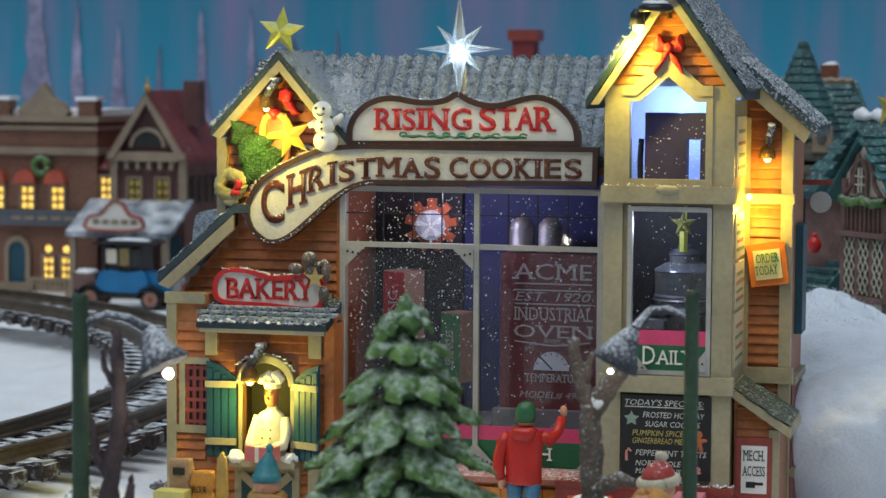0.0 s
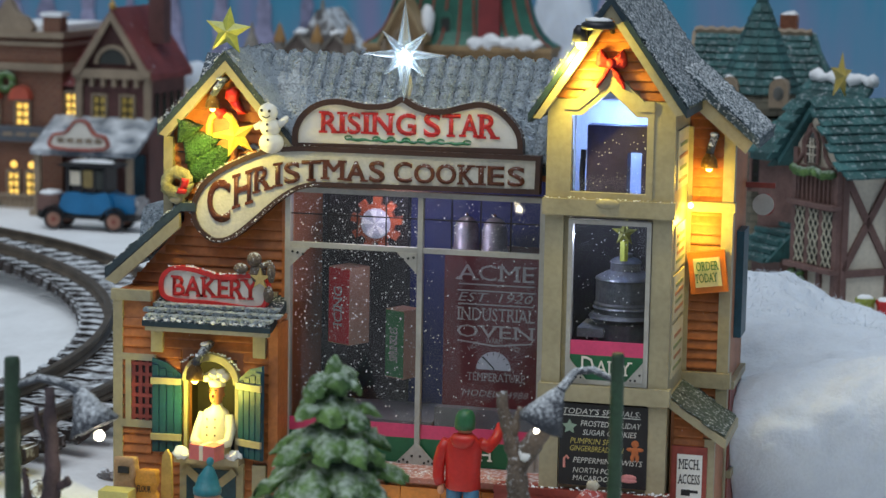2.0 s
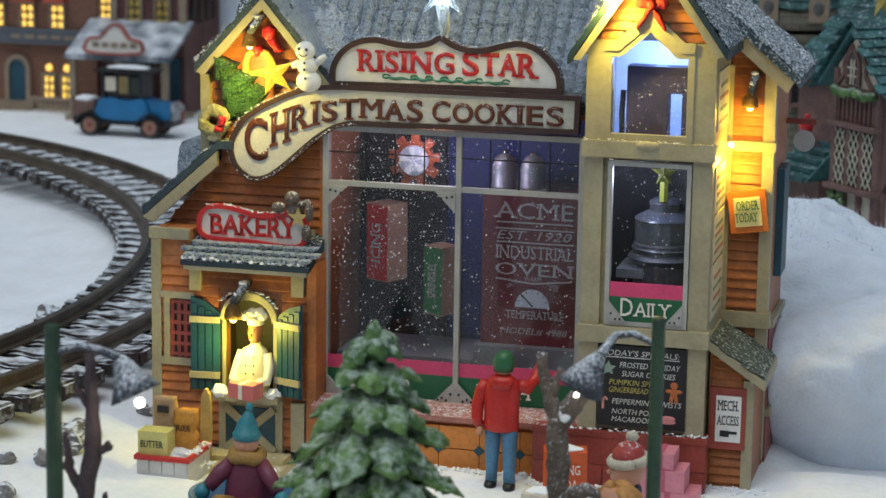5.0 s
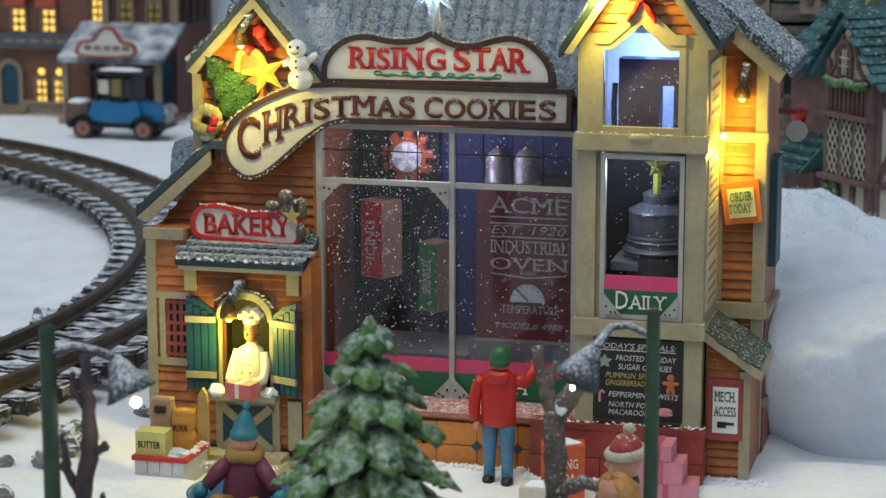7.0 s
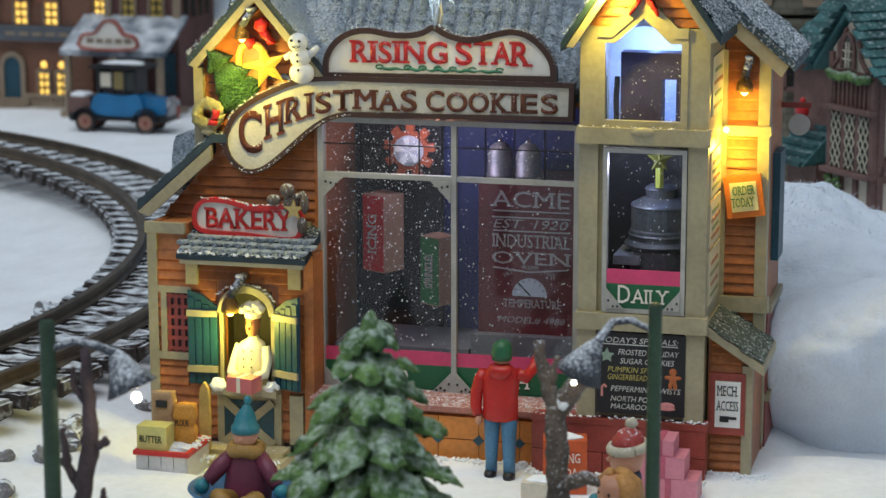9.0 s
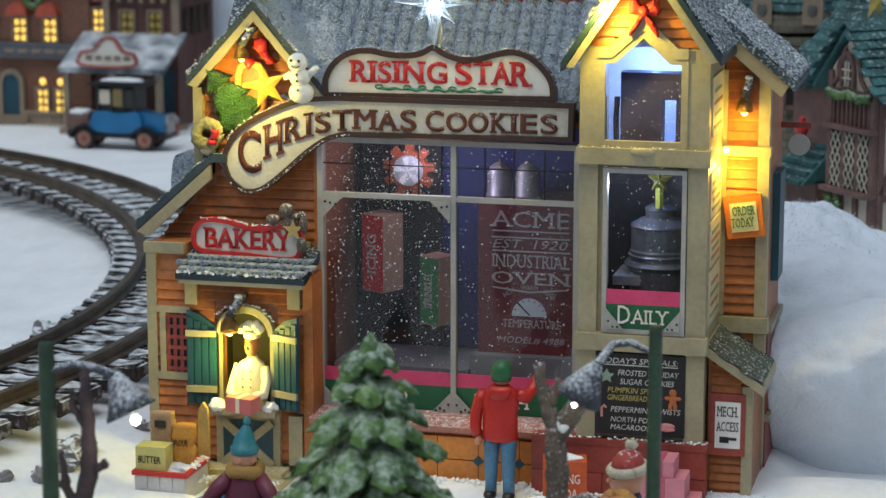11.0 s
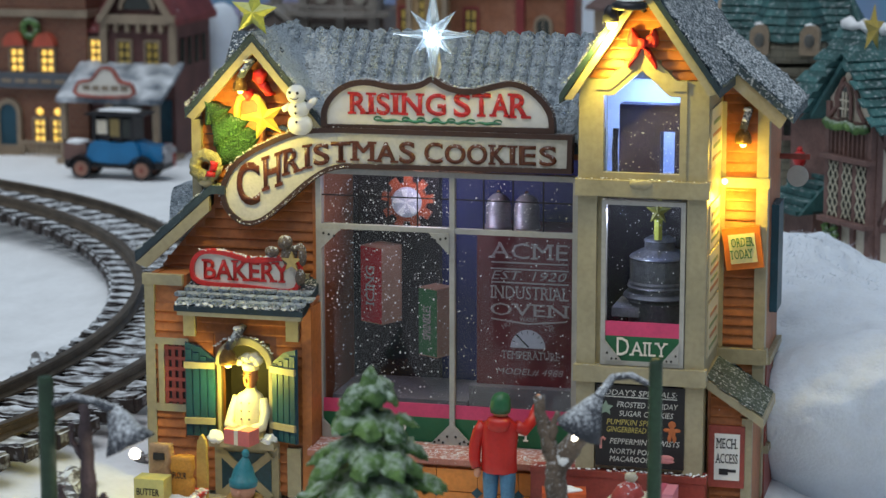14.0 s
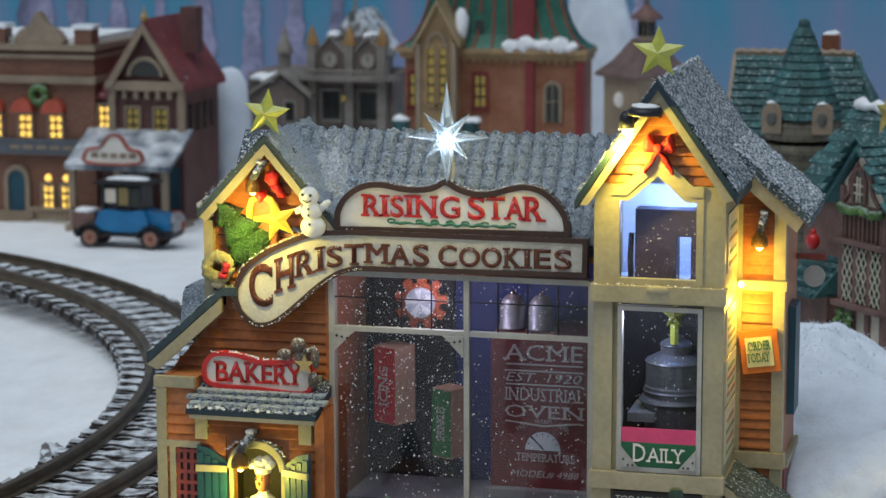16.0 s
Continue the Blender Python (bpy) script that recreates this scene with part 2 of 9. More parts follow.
M["box_green"] = mat("green_carton", (0.03, 0.16, 0.05), 0.5, 0.12, 60, 0.05)
M["faded"] = mat("pale_print", (0.42, 0.36, 0.36), 0.6, 0.1, 60, 0.0)
M["glass"] = glass("window_glass", (0.92, 0.94, 0.96))
M["crystal"] = mat("clear_plastic", (0.78, 0.86, 0.95), 0.06, 0.1, 60, 0.0, emit=(0.6, 0.78, 1.0), power=0.03)
M["crystal"].node_tree.nodes["Principled BSDF"].inputs["Transmission Weight"].default_value = 0.85
M["yellow_star"] = mat("yellow_green_plastic", (0.50, 0.52, 0.10), 0.25, 0.2, 50, 0.1)
M["leaf"] = mat("spruce_needles", (0.03, 0.11, 0.045), 0.95, 0.4, 160, 1.7, snow=0.25, snow_scale=420, second=(0.16, 0.28, 0.08), snow_up=0.34, snow_soft=0.35, snow_colour=(0.52, 0.62, 0.54))
M["bark"] = mat("grey_brown_bark", (0.15, 0.115, 0.09), 0.85, 0.45, 120, 1.6, snow=0.36, snow_scale=900, snow_soft=0.2)
M["bark_dark"] = mat("dark_bark", (0.06, 0.04, 0.045), 0.7, 0.4, 90, 0.8, snow=0.08)
M["post"] = mat("green_post_paint", (0.025, 0.06, 0.03), 0.5, 0.35, 80, 0.4, snow=0.2)
M["hood"] = mat("lamp_hood", (0.06, 0.065, 0.08), 0.7, 0.4, 90, 1.2, snow=0.36, snow_scale=900, snow_up=0.3, snow_soft=0.35)
M["rail"] = mat("weathered_rail", (0.16, 0.125, 0.09), 0.45, 0.3, 60, 0.2, metal=0.5)
M["sleeper"] = mat("dark_sleeper", (0.05, 0.038, 0.034), 0.85, 0.4, 60, 1.6, snow=0.36, snow_scale=130, snow_up=0.24, snow_soft=0.30)
M["stone"] = mat("grey_ballast_stone", (0.22, 0.21, 0.21), 0.85, 0.35, 60, 0.9, snow=0.42, snow_scale=200)
M["warm"] = mat("warm_bulb", (1, 0.8, 0.4), 0.3, 0.0, 60, 0.0, emit=(1.0, 0.75, 0.22), power=7)
M["warm_win"] = mat("lit_window", (0.9, 0.6, 0.2), 0.4, 0.1, 60, 0.0, emit=(1.0, 0.62, 0.10), power=1.3)
M["dim_win"] = mat("dimly_lit_window", (0.30, 0.22, 0.06), 0.4, 0.2, 60, 0.0, emit=(1.0, 0.72, 0.12), power=0.10)
M["cool"] = mat("cool_bulb", (0.8, 0.9, 1), 0.3, 0.0, 60, 0.0, emit=(0.75, 0.88, 1.0), power=16)
M["white_bulb"] = mat("white_bulb", (1, 0.95, 0.85), 0.3, 0.0, 60, 0.0, emit=(1.0, 0.88, 0.68), power=14)

# ---- bakery house ----
house = thing("bakery_house", 3, 5, 0, "lit model bakery with orange siding, cream tower and snowy slate roofs", "model house")


def boards(parent, spans, z0, z1, y, pitch=0.46, material=None, name="clapboard", proud=0.16):
    """Lapped boards, each a piece; spans(z) gives the stretches of x between openings."""
    z = z0
    while z < z1 - 0.05:
        h = min(pitch, z1 - z) * 0.97
        for xa, xb in spans(z + h / 2):
            if xb - xa > 0.12:
                p = [(y + 0.02, z), (y - proud, z + 0.02), (y - proud * 0.95, z + 0.10), (y - 0.04, z + h), (y + 0.02, z + h)]
                part(name, prism(bmn(), p, xa, xb, "yz"), material or M["siding"], parent)
        z += pitch


def cut(full, *holes):
    def spans(z):
        out = []
        for a, b in full(z):
            edges = [a]
            for ha, hb, za, zb in sorted(holes):
                if za < z < zb and hb > a and ha < b:
                    edges += [ha, hb]
            edges.append(b)
            out += [(edges[i], edges[i + 1]) for i in range(0, len(edges), 2)]
        return out
    return spans


def shingled(parent, name, origin, right, down, normal, cols, rows, w, h, material, lift=0.16, round_=True, jitter=0.05, keep=None, stagger=True, crown=1.2):
    """Rows of lapped shingles with rounded tails, one mesh shared by all of them."""
    outline = [(-0.5, 0), (0.5, 0), (0.5, 0.75), (0.3, 1.08), (0, 1.16), (-0.3, 1.08), (-0.5, 0.75)] if round_ else [(-0.5, 0), (0.5, 0), (0.5, 1.12), (-0.5, 1.12)]
    bm = bmn()
    lo = [bm.verts.new((u * w * (0.98 if round_ else 1.0), v * h, 0.0 + 0.5 * lift * v)) for u, v in outline]
    hi = [bm.verts.new((u * w * (0.86 if round_ else 0.97), v * h * 0.98, lift * 0.35 + lift * v * 0.9 + (0.5 - abs(u)) * lift * (crown if round_ else 0.0))) for u, v in outline]
    bm.faces.new(lo[::-1]), bm.faces.new(hi)
    for i in range(len(lo)):
        j = (i + 1) % len(lo)
        bm.faces.new((lo[i], lo[j], hi[j], hi[i]))
    first = part(name, bm, material, parent)
    me = first.data
    base = first.parent
    org = Vector((0, 0, 0))
    p = parent
    while p is not None:
        org += p.location
        p = p.parent
    me.transform(Matrix.Translation(org))
    rot = Matrix((right, down, normal)).transposed().to_4x4()
    rng = random.Random(len(name) + cols)
    one = True
    for r in range(rows):
        for c in range(cols + (r % 2 if stagger else 0)):
            u = (c + 0.5 - (0.5 * (r % 2) if stagger else 0)) * w
            v = r * h
            if keep and not keep(u, v):
                continue
            pos = origin + right * u + down * v
            ob = first if one else new(name, me)
            one = False
            ob.parent = parent
            q = Matrix.Rotation(rng.uniform(-jitter, jitter), 4, "Z") @ Matrix.Rotation(rng.uniform(-jitter, jitter), 4, "X")
            ob.matrix_local = Matrix.Translation(pos * S - org) @ rot @ q


def roof_slab(name, pts, a, b, plane, material, parent, thick=0.45, label="", rough=0.0):
    """A bent roof sheet of real thickness: the upper line of its profile, given from eave to eave."""
    low = [(u, w - thick) for u, w in pts]
    bm = bmn()
    for i in range(len(pts) - 1):
        prism(bm, [low[i], low[i + 1], pts[i + 1], pts[i]], a, b, plane)
    bmesh.ops.remove_doubles(bm, verts=bm.verts, dist=1e-4)
    if rough:
        bmesh.ops.subdivide_edges(bm, edges=[e for e in bm.edges if e.calc_length() > 2], cuts=34, use_grid_fill=True)
        for v in bm.verts:
            v.co += noise.noise_vector(v.co * 3.1) * rough + noise.noise_vector(v.co * 7.7) * rough * 0.6
    return part(name, bm, material, parent, label, smooth=bool(rough))


def fitted(name, words, xa, xb, y, z, height, material, parent, depth=0.05, bold=0.0, turn=0.0, spin=0.0, shear=0.0, rise=0.0):
    """A line of letters from xa to xb with its foot at z; rise lifts its right end."""
    cu = bpy.data.curves.new(name, "FONT")
    cu.body, cu.size, cu.align_x, cu.extrude, cu.offset, cu.shear, cu.resolution_u = words, 1.0, "CENTER", 0.0, bold, shear, 5 if height > 0.8 else 2
    ob = bpy.data.objects.new(name, cu)
    me = bpy.data.meshes.new_from_object(ob)
    bpy.data.objects.remove(ob)
    bm = bmn()
    bm.from_mesh(me)
    bpy.data.meshes.remove(me)
    xs, ys = [v.co.x for v in bm.verts], [v.co.y for v in bm.verts]
    k, s = (xb - xa) / (max(xs) - min(xs)), height / (max(ys) - min(0, min(ys)))
    mid = (max(xs) + min(xs)) / 2
    feet = []
    if shear == 0 and height >= 0.36:
        cap = max([e.verts[0].co.y for e in bm.edges if abs(e.verts[0].co.y - e.verts[1].co.y) < 0.003] + [0.5])
        for e in bm.edges:
            p, q = sorted((e.verts[0], e.verts[1]), key=lambda v: v.co.x)
            wide, lvl = q.co.x - p.co.x, p.co.y
            if len(e.link_faces) != 1 or abs(p.co.y - q.co.y) > 0.003 or not 0.04 < wide < 0.24:
                continue
            if abs(lvl + bold) < 0.02:
                feet.append((p.co.x - 0.07, lvl, q.co.x + 0.07, lvl + 0.075))
            elif abs(lvl - cap) < 0.02:
                out = [[f.other_vert(v).co.x for f in v.link_edges if len(f.link_faces) == 1 and f is not e] for v in (p, q)]
                if not (out[0] and out[1] and out[0][0] < p.co.x - 0.08 and out[1][0] > q.co.x + 0.08):
                    feet.append((p.co.x - 0.07, lvl - 0.075, q.co.x + 0.07, lvl))
    top = bmesh.ops.extrude_face_region(bm, geom=bm.faces[:])
    bmesh.ops.translate(bm, vec=(0, 0, depth), verts=[v for v in top["geom"] if isinstance(v, bmesh.types.BMVert)])
    for x0, y0, x1, y1 in feet:
        box(bm, x0, y0, 0.0, x1, y1, depth + 0.012)
    slope = Matrix.Identity(4)
    slope[1][0] = rise
    m = Matrix.Translation(((xa + xb) / 2, y, z)) @ Euler((0, 0, radians(spin))).to_matrix().to_4x4() @ Euler((radians(90), 0, 0)).to_matrix().to_4x4() \
        @ Euler((0, 0, radians(turn))).to_matrix().to_4x4() @ slope @ Matrix.Diagonal((k, s, 1, 1)) @ Matrix.Translation((-mid, 0, 0))
    bmesh.ops.transform(bm, matrix=m, verts=bm.verts)
    return part(name, bm, material, parent)


# -- wing with the serving hatch --
wing = part("wing_wall", bmn(), M["siding_far"], house)
bm = bmn()
for a in ((-9.5, 0, -5.95, 9.3), (-3.6, 0, -1.6, 9.3), (-5.95, 0, -3.6, 2.45), (-5.95, 7.2, -3.6, 9.3)):
    box(bm, a[0], 1.05, a[1], a[2], 1.5, a[3])
box(bm, -9.5, 1.5, 0, -9.2, 10.5, 10.2)
box(bm, -9.5, 1.05, 9.3, -7.8, 3.0, 10.15)
box(bm, -7.8, 1.5, 9.1, -1.6, 3.0, 9.3)
box(bm, -9.5, 10.2, 0, -1.6, 10.5, 12)
prism(bm, [(-9.5, 9.3), (-9.5, 10.3), (-6.9, 13.3), (-6.9, 16), (-1.6, 16), (-1.6, 9.3)], 3.0, 3.4)
wing_body = part("wing_body", bm, M["siding_far"], house)
bpy.data.objects.remove(wing)
holes = ((-6.3, -3.25, -0.1, 7.75), (-8.85, -7.5, 4.0, 7.05), (-7.75, -7.1, 2.6, 7.2), (-2.75, -2.1, -0.1, 2.3), (-2.75, -2.1, 7.5, 9), (-7.75, -7.1, 7.4, 9))
boards(wing_body, cut(lambda z: [(-9.15, -2.0)], *holes), 0.2, 8.9, 1.05)
boards(wing_body, lambda z: [(max(-9.3, -9.6 + (z - 10.2) * 1.05), -1.9)] if z > 10.2 else [(-9.2, -1.9)], 9.4, 15.6, 3.0)
for a in ((-9.62, 0.85, 0, -9.15, 1.5, 10.1), (-2.75, 0.8, 0, -2.1, 1.1, 2.35), (-2.75, 0.8, 7.4, -2.15, 1.1, 8.9), (-7.72, 0.8, 7.4, -7.15, 1.1, 8.9),
          (-9.15, 0.82, 3.75, -7.5, 1.1, 4.1), (-9.15, 0.82, 6.95, -7.5, 1.1, 7.25), (-9.0, 0.84, 4.1, -8.72, 1.1, 6.95), (-9.7, 0.8, 9.75, -7.75, 1.1, 10.25), (-7.6, 2.7, 9.9, -2.2, 3.0, 10.2)):
    part("trim_board", box(bmn(), *a), M["trim"], house, bevel=0.05)
part("corner_pilaster", box(box(bmn(), -2.0, 0.85, 0, -1.55, 3.2, 9.0), -2.0, 2.72, 9.0, -1.55, 3.2, 15.4), M["siding"], house, "orange corner pilaster", bevel=0.06)
# lattice window of brick red
small_window = part("lattice_window", box(bmn(), -8.72, 1.0, 4.1, -7.55, 1.06, 6.95), M["black"], house, "dark red lattice window")
for i in range(4):
    part("lattice_bar", box(bmn(), -8.7 + i * 0.33, 0.9, 4.1, -8.52 + i * 0.33, 1.0, 6.95), M["brick"], small_window)
for i in range(6):
    part("lattice_bar", box(bmn(), -8.72, 0.88, 4.2 + i * 0.5, -7.55, 0.98, 4.36 + i * 0.5), M["brick"], small_window)
# serving hatch: arch, reveal, shutters, half door
bm = bmn()
arch = [(-4.78 + 1.42 * math.cos(a), 6.15 + 1.35 * math.sin(a)) for a in [math.pi * k / 12 for k in range(13)]]
inner = [(-4.78 + 1.12 * math.cos(a), 6.05 + 1.08 * math.sin(a)) for a in [math.pi * k / 12 for k in range(13)]]
for i in range(12):
    prism(bm, [arch[i], arch[i + 1], inner[i + 1], inner[i]], 0.7, 1.2)
bmesh.ops.remove_doubles(bm, verts=bm.verts, dist=1e-3)
hatch = part("hatch_arch", bm, M["trim"], house, "cream arched hatch surround", bevel=0.04)
part("hatch_jamb", box(bmn(), -6.12, 0.85, 2.5, -5.95, 1.2, 6.2), M["trim"], house, bevel=0.04)
part("hatch_jamb", box(bmn(), -3.62, 0.85, 2.5, -3.45, 1.2, 6.2), M["trim"], house, bevel=0.04)
# The unlit depth of the hatch is painted in as near-black walls.
part("hatch_room", box(box(box(bmn(), -6.2, 3.0, 2, -3.3, 3.1, 8), -6.3, 1.5, 2, -6.2, 3.1, 8), -3.3, 1.5, 2, -3.2, 3.1, 8), M["interior_dark"], house, "hatch interior coloured near black for its shade")
part("hatch_ledge", box(bmn(), -6.3, 0.0, 2.42, -3.15, 1.2, 2.74), M["trim"], house, "cream hatch ledge", bevel=0.06)


def shutter(x, s, yaw):
    """A plank shutter hinged at x; s is -1 where it opens to the left."""
    w, h = 1.4, 4.45
    m = Matrix.Translation((x, 0.78, 2.7)) @ Matrix.Rotation(radians(yaw), 4, "Z")
    edge = [(0, 0), (s * w, 0), (s * w, h), (s * w * 0.5, h - 0.2), (0, h - 0.75)]
    sh = part("shutter", prism(bmn(), edge, -0.02, 0.14, m=m), M["teal"], house, "teal shutter standing open", bevel=0.03)
    for i in range(4):
        u0, u1 = sorted((s * (0.03 + i * w / 4), s * ((i + 1) * w / 4 - 0.03)))
        part("shutter_plank", box(bmn(), u0, -0.08, 0.05, u1, -0.01, h - 0.8 + 0.16 * i, m), M["teal"], sh)
    for z in (0.6, 3.25):
        u0, u1 = sorted((-0.02 * s, s * (w + 0.03)))
        part("shutter_batten", box(bmn(), u0, -0.2, z, u1, -0.06, z + 0.3, m), M["trim"], sh, bevel=0.04)


shutter(-6.2, -1, 6)
shutter(-3.4, 1, -22)
half_door = part("half_door", box(bmn(), -6.26, 0.72, -0.4, -3.15, 1.1, 2.42), M["trim"], house, "cream half door with teal panel", bevel=0.05)
part("door_panel", box(bmn(), -5.9, 0.64, -0.02, -3.5, 0.75, 2.04), mat("navy_panel_paint", (0.015, 0.06, 0.09), 0.45, 0.25), half_door)
for a, b in (((-5.9, -0.02), (-3.5, 2.04)), ((-5.9, 2.04), (-3.5, -0.02))):
    d = Vector((b[0] - a[0], b[1] - a[1])).normalized()
    o = Vector((-d.y, d.x)) * 0.19
    part("door_brace", prism(bmn(), [(a[0] + o.x, a[1] + o.y), (a[0] - o.x, a[1] - o.y), (b[0] - o.x, b[1] - o.y), (b[0] + o.x, b[1] + o.y)], 0.52 if a[1] < 1 else 0.54, 0.66), M["trim"], half_door)
part("door_step", box(bmn(), -6.7, -0.55, -0.6, -2.7, 0.7, -0.06), M["yellow_stone"], house, "pale stone step", bevel=0.08)
part("door_step", box(bmn(), -6.9, -1.5, -0.7, -2.5, 0.7, -0.3), M["yellow_stone"], house, "pale stone step", bevel=0.08)
# awning and its sign
awning = part("awning", prism(bmn(), [(3.0, 10.1), (3.0, 9.6), (0.2, 8.75), (-0.05, 8.75), (-0.05, 9.0)], -7.85, -1.65, "yz"), M["roof_edge"], house, "small slate awning with snow", bevel=0.05)
part("awning_fascia", box(bmn(), -7.7, -0.02, 8.55, -1.75, 0.3, 8.78), M["trim"], house, bevel=0.03)
ad = Vector((0, -3.05, -1.1)).normalized()
shingled(awning, "shingle", Vector((-7.8, 1.6, 9.62)), Vector((1, 0, 0)), ad, Vector((0, -ad.z, ad.y)) * -1, 11, 3, 0.56, 0.55, M["roof_snowy"])


def outline_sign(name, outer, y0, y1, rim, face, rim_w, parent, label):
    """A board with a raised rim: the face lies inside the rim."""
    c = Vector((sum(u for u, _ in outer) / len(outer), sum(w for _, w in outer) / len(outer)))
    inner_, n = [], len(outer)
    area = sum(outer[i][0] * outer[(i + 1) % n][1] - outer[(i + 1) % n][0] * outer[i][1] for i in range(n))
    sg = 1 if area > 0 else -1
    for i in range(n):
        a, b, d = Vector(outer[i - 1]), Vector(outer[i]), Vector(outer[(i + 1) % n])
        n1 = Vector((-(b - a).y, (b - a).x)).normalized() * sg
        n2 = Vector((-(d - b).y, (d - b).x)).normalized() * sg
        nn = (n1 + n2).normalized()
        inner_.append(b + nn * rim_w / max(0.5, nn.dot(n1)))
    bm = bmn()
    for i in range(n):
        j = (i + 1) % n
        prism(bm, [outer[i], outer[j], tuple(inner_[j]), tuple(inner_[i])], y0, y1)
    bmesh.ops.remove_doubles(bm, verts=bm.verts, dist=1e-4)
    ob = part(name, bm, rim, parent, label)
    part("sign_face", prism(bmn(), [tuple(p) for p in inner_], y0 + 0.14, y1 - 0.02), face, ob)
    return ob


def smooth_line(pts, k=5, closed=True):
    out, n = [], len(pts)
    for i in range(n):
        p0, p1, p2, p3 = (Vector(pts[(i + d) % n] if closed else pts[max(0, min(n - 1, i + d))]) for d in (-1, 0, 1, 2))
        for s in range(k):
            t = s / k
            out.append(tuple(0.5 * (2 * p1 + (p2 - p0) * t + (2 * p0 - 5 * p1 + 4 * p2 - p3) * t * t + (3 * p1 - p0 - 3 * p2 + p3) * t ** 3)))
    return out


bk = smooth_line([(-7.25, 9.75), (-5.0, 9.62), (-2.8, 9.5), (-2.25, 10.0), (-2.3, 10.85), (-3.0, 11.2), (-4.6, 11.05), (-6.0, 11.35), (-7.1, 11.3), (-7.6, 10.6)], 4)
bakery_sign = outline_sign("bakery_sign", bk, 1.5, 1.9, M["red"], M["board_white"], 0.2, house, "white bakery sign board with red rim")
fitted("letters", "BAKERY", -6.95, -2.75, 1.62, 10.0, 0.95, M["red"], bakery_sign, bold=0.02)
bm = ball(ball(ball(bmn(), -2.9, 1.4, 11.9, 0.35), -2.75, 1.5, 11.3, 0.4, 0.3, 0.5), -3.55, 1.4, 11.45, 0.35, 0.25, 0.25)
tube(bm, [(-2.7, 1.5, 11.5), (-2.1, 1.3, 11.8)], 0.16, 6)
ball(bm, -2.05, 1.3, 11.35, 0.2, 0.2, 0.5)
ball(bm, -2.2, 1.4, 10.3, 0.25, 0.2, 0.4)
part("bakery_sign_ornament", bm, M["bark"], house, "small dark carved ornament on the sign", smooth=True)
bm = bmn()
sp = [(-2.55 + (0.5 if k % 2 == 0 else 0.2) * math.sin(math.pi * k / 5), 11.05 + (0.5 if k % 2 == 0 else 0.2) * math.cos(math.pi * k / 5)) for k in range(10)]
part("small_star", prism(bm, sp, 1.15, 1.3), mat("brass_star", (0.45, 0.33, 0.12), 0.4, 0.2), house, "small brass star")

# wing roof, sloping to the eave
wing_roof = roof_slab("wing_roof", [(-10.5, 10.95), (-6.7, 14.3), (-6.0, 14.3)], 2.0, 11, "xz", M["roof"], house, 0.4, "snow-dusted slate wing roof")
roof_slab("roof_snow_crust", [(-10.5, 11.05), (-6.7, 14.4)], 2.05, 11, "xz", M["roof_speckled"], wing_roof, 0.14, "granular snow crust on the slate", rough=0.11)
part("rake_board", prism(bmn(), [(-10.45, 10.5), (-6.75, 13.8), (-6.75, 13.1), (-9.9, 10.3)], 1.9, 2.2), M["trim"], house, "cream rake board", bevel=0.04)
part("roof_vent", prism(bmn(), smooth_line([(-9.85, 11.2), (-8.2, 11.2), (-8.2, 13.3), (-8.6, 13.75), (-9.4, 13.75), (-9.85, 13.3)], 3), 5.2, 6.6), M["roof_snowy"], house, "rounded snowy roof vent")

# -- gable with the relief --
gable = part("gable_wall", prism(bmn(), [(-7.4, 14), (-7.4, 17.9), (-4.63, 20.9), (-1.9, 17.8), (-1.9, 14)], 2.95, 3.9), M["siding_far"], house)
boards(gable, lambda z: [(-7.35 if z < 18.1 else -7.95 + (z - 17.45) * 0.92, -1.9 if z < 18.0 else -1.2 - (z - 17.15) * 0.857)], 14.6, 20.6, 2.95, 0.5)
gable_roof = roof_slab("gable_roof", [(-7.95, 17.75), (-4.63, 21.35), (-1.2, 17.35)], 2.2, 9, "xz", M["roof"], house, 0.4, "snowy slate gable roof")
for sx, xe in ((-1, -7.95), (1, -1.2)):
    d = Vector((xe + 4.63, 0, -3.6 if sx < 0 else -4.0)).normalized()
    nrm = Vector((-d.z, 0, d.x)) if d.x > 0 else Vector((d.z, 0, -d.x))
    roof_slab("roof_snow_crust", [(xe, 17.85 if sx < 0 else 17.45), (-4.63, 21.45)], 2.25, 9, "xz", M["roof_snowy"] if sx > 0 else M["roof_speckled"], gable_roof, 0.14, "granular snow crust on the slate", rough=0.12)
part("rake_board", prism(bmn(), [(-7.85, 17.45), (-4.63, 20.95), (-4.63, 20.45), (-7.5, 17.3)], 2.15, 2.45), M["trim"], house, bevel=0.04)
part("rake_board", prism(bmn(), [(-1.3, 17.05), (-4.63, 20.95), (-4.63, 20.45), (-1.65, 16.95)], 2.15, 2.45), M["trim"], house, bevel=0.04)
part("gable_post", box(bmn(), -7.75, 2.5, 13.5, -7.3, 3.6, 17.3), M["trim"], house, "cream corner post", bevel=0.05)
